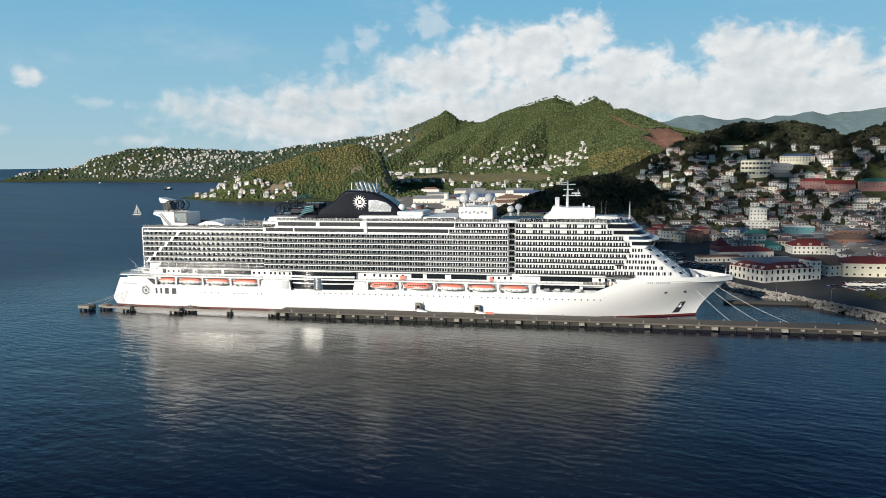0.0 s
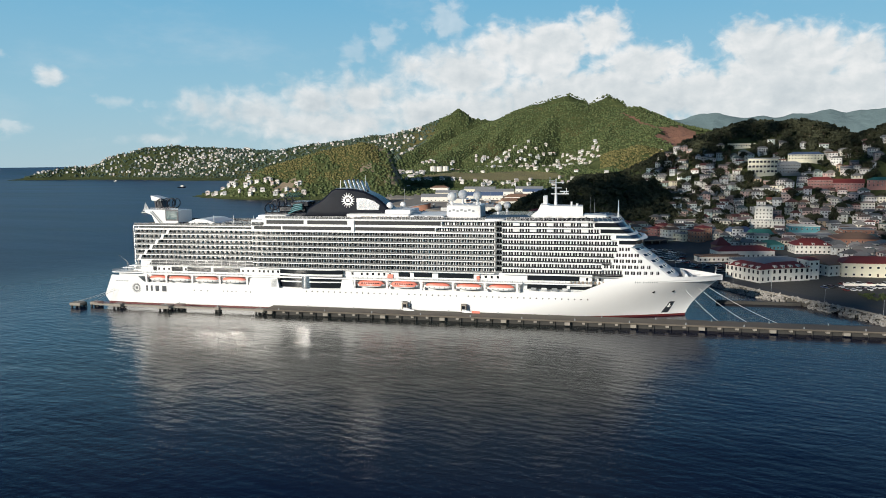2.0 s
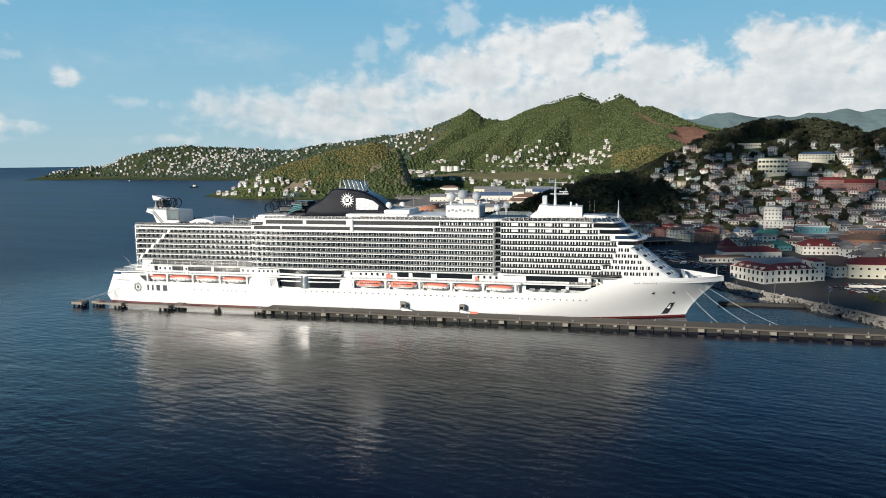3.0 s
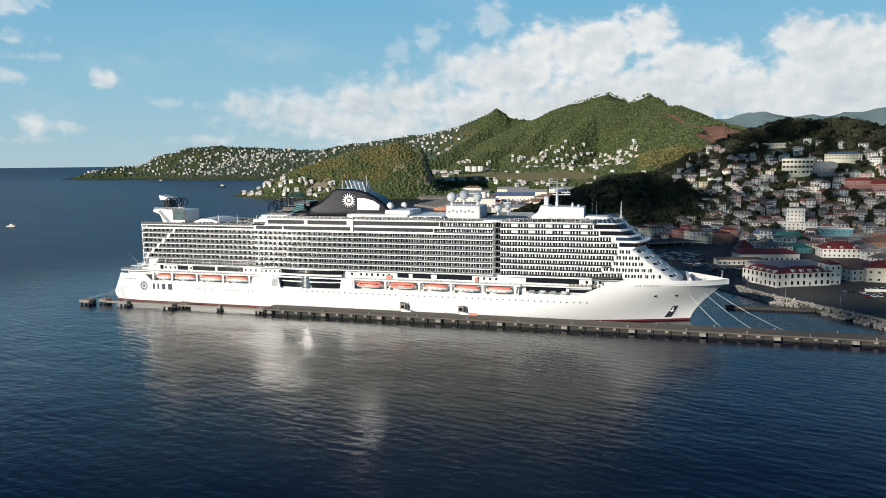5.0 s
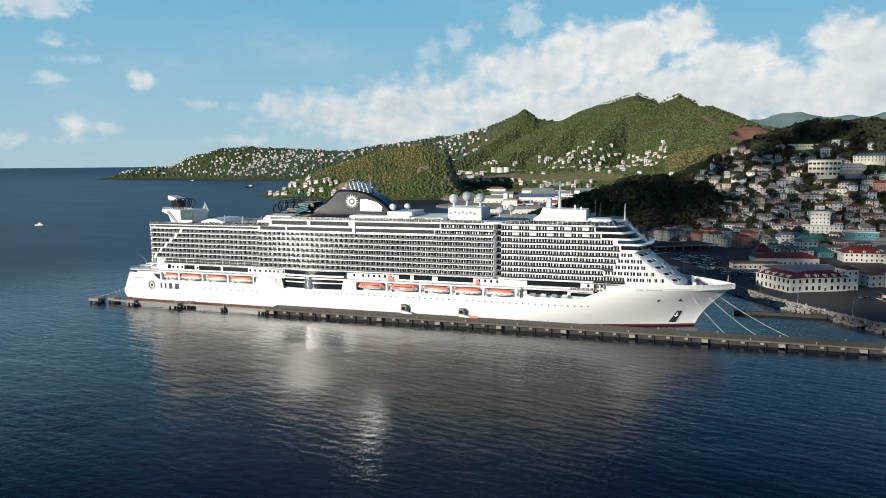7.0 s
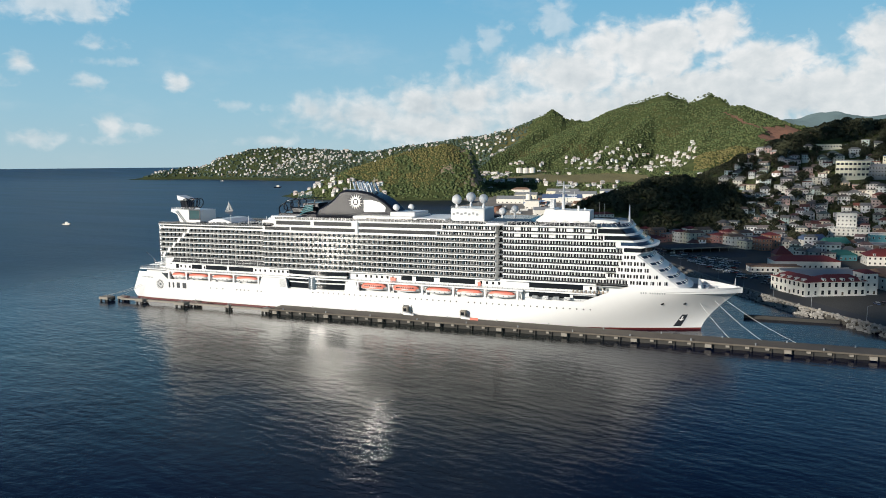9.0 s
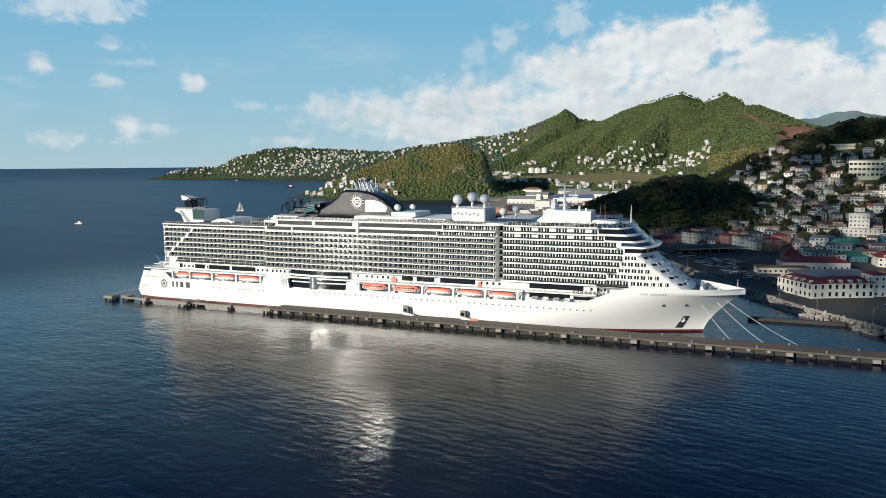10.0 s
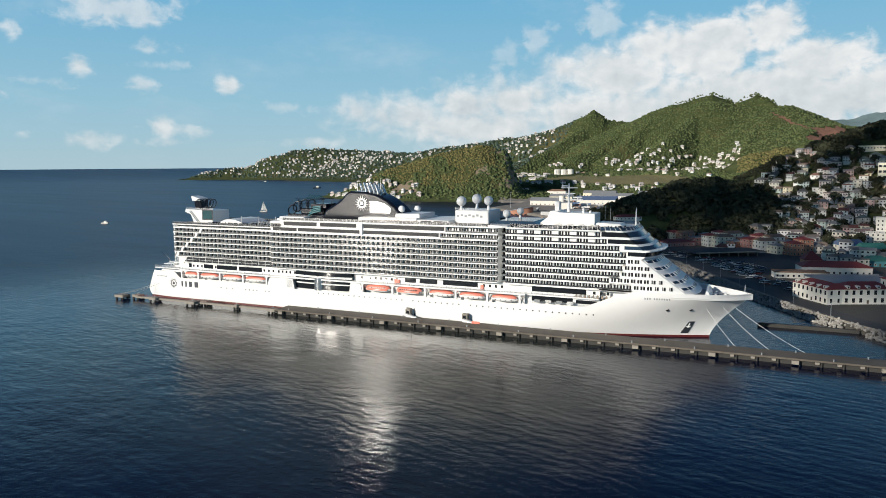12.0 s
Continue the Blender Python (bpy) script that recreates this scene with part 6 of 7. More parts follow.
# larger houses behind the quay
landmark(428.0, 252.0, 4, w=26, d=16, storeys=2, storey=3.4, kind="hip", wall=M_PALE, roof_mat=M_REDROOF, rise=4.5, bays=8, dormers=3, name="town_block", label="white block with a dark red hipped roof and dormers", group="town blocks")
landmark(450.0, 351.0, -4, w=25, d=16, storeys=3, storey=4.0, kind="flat", wall=M_TEALWALL, roof_mat=M_PALE, bays=6, name="town_block", label="bright turquoise flat-roofed block", group="town blocks")
landmark(409.0, 330.0, 20, w=17, d=15, storeys=2, storey=3.3, kind="gable", wall=M_PALE, roof_mat=M_GREENROOF, rise=4.0, bays=4, name="town_block", label="white gabled house with a green roof", group="town blocks")
landmark(396.0, 356.0, 30, w=18, d=18, storeys=2, storey=3.0, kind="gable", wall=M_PALE, roof_mat=M_BLUEROOF, rise=4.0, bays=4, name="town_block", label="white gabled hall with a blue sheet roof", group="town blocks")
landmark(404.0, 272.0, 6, w=18, d=13, storeys=1, storey=4.4, kind="hip", wall=M_TEALWALL, roof_mat=M_GREENROOF, rise=3.0, bays=6, name="town_block", label="low turquoise house with a pale green roof", group="town blocks")
landmark(431.0, 404.5, -6, w=33, d=9, storeys=3, storey=3.2, kind="gable", wall=M_PALE, roof_mat=M_PALE, rise=1.4, bays=9, dormers=8, name="town_block", label="long white block with a row of arched dormers", group="town blocks")
landmark(446.0, 318.0, 6, w=40, d=18, storeys=2, storey=3.6, kind="flat", wall=M_ROOFGREY, roof_mat=M_ROOFGREY, bays=10, name="town_block", label="wide grey flat-roofed market block", group="town blocks")
landmark(474.0, 294.0, 0, w=32, d=24, storeys=2, storey=4.0, kind="hip", wall=M_BRICKISH, roof_mat=M_BROWNROOF, rise=4.2, bays=8, name="town_block", label="large terracotta block with a brown hipped roof", group="town blocks")
landmark(512.0, 284.0, -4, w=30, d=24, storeys=2, storey=4.0, kind="hip", wall=M_CREAM, roof_mat=M_BROWNROOF, rise=4.0, bays=7, name="town_block", label="cream block with a brown hipped roof", group="town blocks")
landmark(490.0, 338.0, -6, w=24, d=16, storeys=3, storey=3.5, kind="flat", wall=M_BRICKISH, roof_mat=M_ROOFGREY, bays=6, name="town_block", label="terracotta three-storey flat-roofed block", group="town blocks")
landmark(432.0, 420.0, -8, w=16, d=12, storeys=5, storey=3.6, kind="flat", wall=M_PALE, roof_mat=M_PALE, bays=5, name="town_block", label="tall white four-storey town block", group="town blocks")
landmark(453.5, 528.0, -10, w=31, d=14, storeys=3, storey=5.4, kind="flat", wall=M_CREAM, roof_mat=M_ROOFGREY, bays=8, win=(2.8, 2.3), name="school_block", label="tall cream three-storey school block on the hillside", group="hill blocks")
landmark(479.0, 520.0, -12, w=24, d=11, storeys=3, storey=3.6, kind="hip", wall=M_ROOFGREY, roof_mat=M_ROOFGREY, rise=2.4, bays=9, name="school_block", label="grey stone school building on the hillside", group="hill blocks")
landmark(502.0, 543.0, -14, w=36, d=12, storeys=2, storey=3.2, kind="hip", wall=M_CREAM, roof_mat=M_BLUEROOF, rise=2.6, bays=11, name="school_block", label="long cream school with a blue-grey roof", group="hill blocks")
landmark(442.0, 590.0, -10, w=31, d=9, storeys=1, storey=3.2, kind="flat", wall=M_CREAM, roof_mat=M_CREAM, bays=11, name="school_block", label="long yellow block below the wooded ridge", group="hill blocks")
landmark(504.0, 490.0, -13, w=25, d=13, storeys=2, storey=3.4, kind="hip", wall=M_PINK, roof_mat=M_REDROOF, rise=3.0, bays=9, name="hill_block", label="faded red hillside block with a red roof", group="hill blocks")
landmark(527.0, 477.0, -15, w=28, d=13, storeys=2, storey=3.4, kind="gable", wall=M_PINK, roof_mat=M_REDROOF, rise=4.0, bays=9, name="hill_block", label="faded red gabled hillside block", group="hill blocks")
landmark(566.0, 468.0, -18, w=46, d=14, storeys=2, storey=3.4, kind="hip", wall=M_PINK, roof_mat=M_GREENROOF, rise=3.0, bays=12, name="hill_block", label="long faded red block with a green roof", group="hill blocks")
# reddish shop row along the waterfront street
for i in range(20):
    s = (i % 12) / 11.5
    back = 15.0 if i >= 12 else 0.0
    landmark(354 - 124 * s + back * 0.5, 316 + 78 * s + back, 33 + 3 * (i % 2), z=2.6 + back * 0.12, w=9.5 + 1.6 * (i % 3), d=12, storeys=2 + (i % 3 != 1), storey=3.3, kind=("hip", "flat", "gable")[i % 3], wall=(M_BRICKISH, M_CREAM, M_PALE, M_PINK)[i % 4], roof_mat=(M_REDROOF, M_ROOFGREY, M_BROWNROOF)[i % 3], bays=3, name="shop_house",
             label="two or three storey shop house on the waterfront street", group="shop houses")
landmark(262, 352, 33, w=26, d=18, storeys=1, storey=4.0, kind="hip", wall=M_PINK, roof_mat=M_REDROOF, name="bus_shelter", label="low hall with a red roof beside the car park", group="market halls", bays=6)
landmark(213, 388, 40, w=24, d=12, storeys=2, storey=3.2, kind="hip", wall=M_PALE, roof_mat=M_REDROOF, name="shop_house", label="white shop house with a red roof at the quay", group="shop houses", bays=6)
landmark(195, 372, 40, w=12, d=10, storeys=2, storey=3.2, kind="flat", wall=M_PALE, roof_mat=M_ROOFGREY, name="shop_house", label="white flat-roofed shop house at the quay", group="shop houses", bays=3)

# ordinary houses, built once and copied over the slope
rng = random.Random(11)
PROTOS = []
for w, d, n, kind, gal in ((8, 7, 2, "hip", False), (9.5, 7.5, 2, "hip", True), (7, 6.5, 1, "gable", False), (8.5, 8, 2, "gable", False), (11, 8, 2, "hip", False), (8, 7, 2, "flat", False),
                           (10, 7, 1, "hip", False), (9, 7, 2, "flat", True), (11.5, 8, 2, "hip", True), (6.5, 6.5, 2, "hip", False)):
    w, d = w * 0.9, d * 0.9
    PROTOS.append((max(w, d), house(w, d, n, kind, gallery=gal, rise=1.5 + 0.12 * w, at=(900, 520, ground_z(900, 520)))))


def wooded(x, y):
    """Where the forest hill and the upper ridge keep houses out."""
    hill = np.hypot((x - 250) / 98, (y - 448) / 66) < 1
    ridge = ((y > 600) & (x > 440)) | (y > 640)
    return hill | ridge


spots = 0
tries = 0
while spots < 290 and tries < 60000:
    tries += 1
    x, y = rng.uniform(300, 720), rng.uniform(150, 700)
    if y > 590 and (x > 430 or rng.random() < 0.5) and rng.random() < 0.85:
        continue
    if (y < 255 and x < 440) or x > 480 + 0.25 * (y - 250) + 60 or x < 205 + 0.22 * y or (y < 330 and x < 372) or bool(wooded(x, y)):
        continue
    z = ground_z(x, y)
    if z < 2.0 or z > 92 or (z > 62 and rng.random() < 0.6):
        continue
    size, proto = PROTOS[spots % len(PROTOS)] if y < 590 else PROTOS[(0, 2, 6)[spots % 3]]
    r = size * 0.46
    if any((x - a) ** 2 + (y - b) ** 2 < (r + c * 0.92) ** 2 for a, b, c in placed):
        continue
    placed.append((x, y, r))
    spots += 1
    if spots <= len(PROTOS):
        proto.matrix_world = pose(x, y, z, 0, 0, rng.gauss(-4, 16))
    else:
        copy_thing(proto, pose(x, y, z, 0, 0, rng.gauss(-4, 16)))

# ---------------------------------------------------------------- trees
def tree_parts(seed, tall, spread):
    """Meshes of one broad-leaved tree: a tapered trunk with limbs, and a crown of many leaf clumps with gaps."""
    r = random.Random(seed)
    paths = [[(0, 0, -1.5), (0.1, 0, tall * 0.3), (0.2, 0.1, tall * 0.62)]]
    tips = []
    for i in range(6):
        a = 6.283 * i / 6 + r.uniform(-0.4, 0.4)
        reach = spread * r.uniform(0.45, 0.8)
        tip = (reach * math.cos(a), reach * math.sin(a), tall * r.uniform(0.55, 0.85))
        tips.append(tip)
        paths.append([(0.1, 0.05, tall * r.uniform(0.28, 0.45)), (tip[0] * 0.5, tip[1] * 0.5, tip[2] * 0.82), tip])
    tips.append((0, 0, tall * 0.9))
    trunk = tube("trunk", paths, 0.035 * tall, M_TRUNK, 6, 0.35)
    verts, faces = [], []
    for tip in tips:
        for c in range(26):
            d = Vector((r.gauss(0, 1), r.gauss(0, 1), r.gauss(0, 0.75))).normalized()
            p = Vector(tip) + d * spread * 0.42 * r.uniform(0.55, 1.0)
            for leaf in range(3):
                n = Vector((r.gauss(0, 1), r.gauss(0, 1), r.gauss(0.6, 1))).normalized()
                u = n.orthogonal().normalized()
                v = n.cross(u)
                s = spread * r.uniform(0.09, 0.17)
                k = len(verts)
                q = p + Vector((r.gauss(0, 0.4), r.gauss(0, 0.4), r.gauss(0, 0.3)))
                verts += [tuple(q - u * s), tuple(q - v * s * 0.7 + n * s * 0.3), tuple(q + u * s), tuple(q + v * s * 0.7 + n * s * 0.2)]
                faces.append((k, k + 1, k + 2, k + 3))
    return trunk, mesh_of("crown", verts, faces, M_LEAF_DARK)


TREES = []
for seed, tall, spread in ((1, 9, 4.4), (2, 11, 5.2), (3, 7.5, 4.0), (4, 13, 5.6), (5, 8.5, 5.4)):
    trunk, crown = tree_parts(seed, tall, spread)
    ob = thing("tree", "dark green broad-leaved tree among the houses", "tree", "town trees", at=(560, 560, ground_z(560, 560)))
    hang("trunk", trunk, ob)
    hang("crown", crown, ob)
    TREES.append(ob)
rng = random.Random(21)
grown = 0
for attempt in range(20000):
    if grown >= 210:
        break
    x, y = rng.uniform(300, 700), rng.uniform(265, 640)
    if x > 480 + 0.25 * (y - 250) + 70 or x < 205 + 0.22 * y or (y < 330 and x < 400) or ground_z(x, y) < 2.0:
        continue
    if rng.random() > min(1.0, (y - 200) / 260):
        continue
    if any((x - a) ** 2 + (y - b) ** 2 < (c * 0.8 + 2.0) ** 2 for a, b, c in placed):
        continue
    proto = TREES[grown % len(TREES)]
    m = pose(x, y, ground_z(x, y), 0, 0, rng.uniform(0, 360))
    if grown < len(TREES):
        proto.matrix_world = m
    else:
        copy_thing(proto, m)
    grown += 1


def clump_mesh(name, x, y, z, size, mat, rng, leaves=46):
    """Crowns of loose leaf clumps, many in one mesh, for woods too thick to count."""
    n = len(x)
    d = rng.normal(size=(n, leaves, 3))
    d /= np.linalg.norm(d, axis=-1, keepdims=True)
    r = rng.uniform(0.55, 1.0, (n, leaves, 1))
    centre = np.stack([x, y, z + size * 0.75], -1)[:, None, :]
    p = centre + d * r * size[:, None, None] * np.array([1.0, 1.0, 0.8])
    nrm = d + rng.normal(scale=0.55, size=d.shape)
    nrm /= np.linalg.norm(nrm, axis=-1, keepdims=True)
    u = np.cross(nrm, np.array([0.3, 0.2, 1.0]))
    u /= np.linalg.norm(u, axis=-1, keepdims=True) + 1e-6
    v = np.cross(nrm, u)
    s = (size[:, None] * rng.uniform(0.22, 0.42, (n, leaves)))[..., None]
    quad = np.stack([p - u * s, p - v * s * 0.8, p + u * s, p + v * s * 0.8], 2)
    verts = quad.reshape(-1, 3)
    faces = np.arange(len(verts)).reshape(-1, 4)
    me = bpy.data.meshes.new(name)
    me.vertices.add(len(verts))
    me.vertices.foreach_set("co", verts.reshape(-1))
    me.loops.add(len(verts))
    me.loops.foreach_set("vertex_index", faces.reshape(-1).astype(np.int32))
    me.polygons.add(len(faces))
    me.polygons.foreach_set("loop_start", (np.arange(len(faces)) * 4).astype(np.int32))
    me.materials.append(mat)
    me.update(calc_edges=True)
    return me


def thicket(seed, count, box, keep, size, name, label, leaves=46):
    rng = np.random.default_rng(seed)
    x, y = rng.uniform(box[0], box[1], count), rng.uniform(box[2], box[3], count)
    z = land_height(x, y)
    ok = keep(x, y, z)
    for a, b, c in placed:
        ok &= (x - a) ** 2 + (y - b) ** 2 > (c * 0.85 + 1.5) ** 2
    x, y, z = x[ok], y[ok], z[ok]
    s = size * rng.uniform(0.6, 1.3, len(x))
    tagged(new(name, clump_mesh(name, x, y, z, s, M_LEAF_DARK, rng, leaves)), label, "forest", kind="stuff")


thicket(31, 4200, (110, 400, 360, 600), lambda x, y, z: (z > 4) & (np.hypot((x - 250) / 112, (y - 448) / 76) < 1.05), 4.4, "forest", "dense dark forest on the steep harbour hill", 44)
thicket(32, 3400, (380, 1000, 560, 800), lambda x, y, z: (z > 78) & (y < 720), 4.6, "forest", "dark woods along the ridge above the town", 52)
thicket(33, 7600, (300, 820, 270, 720), lambda x, y, z: (z > 4) & (x < 600 + 0.35 * (y - 250)), 2.7, "shrubs", "dark bushes and garden trees between the houses", 26)

# ---------------------------------------------------------------- houses on the far slopes, too many to count
def small_house(sheet, px, py, pz, w, d, h, t, rng, rows=1):
    """Walls, overhanging hipped or gabled roof and dark openings of one small house, added to a joined mesh."""
    verts, faces, pick = sheet
    c, s = math.cos(t), math.sin(t)

    def at(u, v, z):
        return (px + u * c - v * s, py + u * s + v * c, pz + z)
    k = len(verts)
    base = [(-w / 2, -d / 2), (w / 2, -d / 2), (w / 2, d / 2), (-w / 2, d / 2)]
    rise, ridge = rng.uniform(1.2, 2.4), w * rng.choice([0.2, 0.3, 0.56])
    for z, f in ((-4.0, 1.0), (h, 1.0), (h - 0.05, 1.12), (h + 0.15, 1.12)):
        verts += [at(u * f, v * f, z) for u, v in base]
    verts += [at(-ridge, 0, h + rise), at(ridge, 0, h + rise)]
    faces += [(k + i, k + (i + 1) % 4, k + 4 + (i + 1) % 4, k + 4 + i) for i in range(4)]
    faces += [(k + 11, k + 10, k + 9, k + 8)] + [(k + 8 + i, k + 8 + (i + 1) % 4, k + 12 + (i + 1) % 4, k + 12 + i) for i in range(4)]
    q, m = k + 12, k + 16
    faces += [(q, q + 1, m + 1, m), (q + 2, q + 3, m, m + 1), (q + 1, q + 2, m + 1), (q + 3, q, m)]
    pick += [0] * 4 + [1] * 9
    bays = 3 if w < 10 else 4
    for row in range(rows):
        z0, z1 = h * (row + 0.32) / rows, h * (row + 0.76) / rows
        cells = [((-w / 2 + w * (i + 0.28) / bays, -d / 2 - 0.06), (-w / 2 + w * (i + 0.74) / bays, -d / 2 - 0.06)) for i in range(bays)]
        cells += [((-w / 2 - 0.06, d * 0.2), (-w / 2 - 0.06, -d * 0.02))]
        for (u0, v0), (u1, v1) in cells:
            e = len(verts)
            verts += [at(u0, v0, z0), at(u1, v1, z0), at(u1, v1, z1), at(u0, v0, z1)]
            faces.append((e, e + 1, e + 2, e + 3))
            pick.append(2)


def far_houses(seed, count, box, low, high, size):
    rng = np.random.default_rng(seed)
    a = np.radians(rng.uniform(box[0], box[1], count * 4))
    r = rng.uniform(box[2], box[3], count * 4)
    x, y = 290 + r * np.sin(a), -325 + r * np.cos(a)
    z = land_height(x, y)
    ok = (z > low) & (z < high) & ~is_open(x, y) & ~knoll(x, y) & (fbm(x, y, 260.0, 2, 9.0) > rng.uniform(-0.9, 0.35, len(x)))
    sheet = ([], [], [])
    for px, py, pz in list(zip(x[ok], y[ok], z[ok]))[:count]:
        small_house(sheet, px, py, pz + 1.6, size * rng.uniform(0.7, 1.4), size * rng.uniform(0.6, 1.0), rng.choice([3.4, 5.6, 6.2]), rng.normal(0.1, 0.35), rng)
    return mesh_of("far_houses", sheet[0], sheet[1], [M_FARWALL, M_FARROOF, M_PANE], sheet[2])


def hill_houses(seed, count):
    """The small houses that fill the gaps of the town."""
    rng = np.random.default_rng(seed)
    sheet, done = ([], [], []), 0
    near = [(a, b, c) for a, b, c in placed]
    tries_x, tries_y = rng.uniform(300, 800, 7000), rng.uniform(160, 640, 7000)
    tries_z = land_height(tries_x, tries_y)
    for x, y, z in zip(tries_x, tries_y, tries_z):
        if done >= count:
            break
        if (y < 262 and x < 445) or (y < 330 and x < 392) or x > 560 + 0.35 * (y - 250) or x < 205 + 0.22 * y or bool(wooded(x, y)):
            continue
        w, d = rng.uniform(6.5, 11.5), rng.uniform(5.5, 8.0)
        if z < 2 or z > 84 or (z > 58 and rng.random() < 0.55) or any((x - a) ** 2 + (y - b) ** 2 < (w * 0.42 + c * 0.8) ** 2 for a, b, c in near):
            continue
        near.append((x, y, w * 0.48))
        rows = int(rng.choice([1, 2, 2, 2, 3])) if y < 480 else int(rng.choice([1, 2, 2]))
        small_house(sheet, x, y, z + 0.6, w, d, 2.9 * rows + 0.2, math.radians(rng.normal(-5, 15)), rng, rows)
        done += 1
    return mesh_of("hill_houses", sheet[0], sheet[1], [M_TOWNWALL, M_TOWNROOF, M_PANE], sheet[2])


M_TOWNWALL = material("town_walls", (0.66, 0.64, 0.58), 0.85, var=0.15, scale=0.3, island=[(0.76, 0.75, 0.72), (0.68, 0.61, 0.48), (0.74, 0.73, 0.71), (0.54, 0.37, 0.33), (0.74, 0.73, 0.69), (0.44, 0.52, 0.50), (0.77, 0.76, 0.74), (0.66, 0.56, 0.52), (0.75, 0.74, 0.72)])
M_TOWNROOF = material("town_roofs", (0.3, 0.3, 0.3), 0.75, var=0.25, scale=0.35, island=[(0.22, 0.21, 0.195), (0.17, 0.06, 0.05), (0.30, 0.285, 0.27), (0.14, 0.132, 0.125), (0.22, 0.14, 0.10), (0.34, 0.33, 0.31), (0.17, 0.16, 0.15)])
tagged(new("hill_houses", hill_houses(46, 250)), "small white, cream and pastel houses packed between the others on the slope", "houses", kind="stuff")
M_FARWALL = material("pale_house_walls", (0.66, 0.64, 0.58), 0.85, var=0.1, scale=0.2, island=[(0.72, 0.72, 0.71), (0.64, 0.60, 0.52), (0.72, 0.72, 0.71), (0.60, 0.52, 0.48), (0.70, 0.70, 0.68)])
M_FARROOF = material("pale_house_roofs", (0.5, 0.45, 0.4), 0.75, var=0.15, scale=0.2, island=[(0.46, 0.45, 0.44), (0.32, 0.19, 0.15), (0.56, 0.55, 0.54), (0.36, 0.31, 0.28), (0.52, 0.52, 0.51)])
for seed, count, box, low, high, size, text in ((41, 400, (-46, -27, 2900, 3900), 16, 160, 7.6, "white houses scattered over the far peninsula"),
                                               (42, 240, (-27, -14, 2500, 3400), 60, 225, 7.8, "white houses along the far ridge"),
                                               (43, 430, (-24, 6, 1640, 2150), 10, 96, 8.2, "pale houses scattered over the lower hill slopes"),
                                               (44, 90, (-37, -24, 1360, 1640), 4, 40, 7.0, "pale houses round the foot of the headland"),
                                               (45, 70, (-24, 0, 1950, 2300), 60, 140, 8.0, "pale houses higher on the hill slopes")):
    tagged(new("far_houses", far_houses(seed, count, box, low, high, size)), text, "houses", kind="stuff")

# ---------------------------------------------------------------- port across the bay
for i, x in enumerate((-158, -141, -124)):
    tank = thing("storage_tank", "white cylindrical fuel storage tank on the hillside", "storage tank", "storage tanks", at=(x, 1560 + 4 * i, ground_z(x, 1560 + 4 * i)))
    hang("shell", turned("shell", [(8.2, -6), (8.2, 13.5)], M_PALE, (0, 0), 28), tank)
    hang("lid", turned("lid", [(8.4, 13.5), (8.4, 13.9), (4.5, 15.0), (0.3, 15.4)], M_PALE, (0, 0), 28), tank)
    hang("ladder", boxes("ladder", [(-0.4, 0.4, -8.5, -8.25, 0, 13.8)], M_GREY), tank)
for x, y, turn, w, d, h, kind, wall, roof_m, text in ((58, 770, 10, 22, 18, 12, "flat", M_PALE, M_ROOFGREY, "pale block in the port"),
                                                     (-5, 905, 6, 60, 26, 8, "gable", M_PALE, M_ROOFGREY, "pale port shed with a grey roof"), (70, 960, 6, 70, 30, 8, "gable", M_PALE, M_BLUEROOF, "long port shed with a blue-grey roof"),
                                                     (140, 930, 6, 56, 26, 7, "hip", M_PALE, M_BROWNROOF, "port shed with a brown roof"), (-20, 1060, 4, 44, 22, 8, "gable", M_CREAM, M_ROOFGREY, "cream port shed with a grey roof"),
                                                     (70, 1110, 4, 80, 26, 8, "gable", M_PALE, M_ROOFGREY, "long pale port shed with a grey roof"), (160, 1090, 4, 60, 26, 9, "gable", M_PALE, M_BLUEROOF, "long port shed with a blue-grey roof"),
                                                     (-60, 1180, 4, 40, 20, 8, "hip", M_PALE, M_BROWNROOF, "pale port building with a brown roof"), (20, 1240, 0, 70, 24, 8, "gable", M_CREAM, M_ROOFGREY, "long cream port shed"), (130, 1250, 0, 60, 24, 8, "gable", M_PALE, M_ROOFGREY, "long pale port shed with a grey roof"),
                                                     (110, 640, 20, 40, 18, 8, "gable", M_PALE, M_ROOFGREY, "pale shed by the inner harbour"), (160, 700, 20, 50, 20, 8, "gable", M_PALE, M_BROWNROOF, "brown-roofed shed by the inner harbour")):
    house(w, d, 1, kind, wall, roof_m, rise=d * 0.2, bays=max(3, int(w / 7)), storey=h, at=(x, y, ground_z(x, y)), turn=turn, label=text, name="port_shed", group="port sheds", win=(2.2, 1.6))
hall = thing("round_hall", "round rust-coloured port hall under a slanting grey roof", "building", at=(4, 712, ground_z(4, 712)))
RIM = [(20 * math.cos(radians(a)), 16 * math.sin(radians(a))) for a in range(0, 360, 15)]
shell = hang("wall", mesh_of("wall", [(x, y, -3) for x, y in RIM] + [(x, y, 11.5 + 0.16 * x) for x, y in RIM], [(i, (i + 1) % 24, 24 + (i + 1) % 24, 24 + i) for i in range(24)], M_BRICKISH, smooth=40), hall)
hang("roof", mesh_of("roof", [(x * 1.08, y * 1.08, 11.5 + 0.19 * x) for x, y in RIM] + [(x * 1.08, y * 1.08, 12.3 + 0.19 * x) for x, y in RIM], [tuple(range(23, -1, -1)), tuple(range(24, 48))] + [(i, (i + 1) % 24, 24 + (i + 1) % 24, 24 + i) for i in range(24)], M_ROOFGREY), hall)
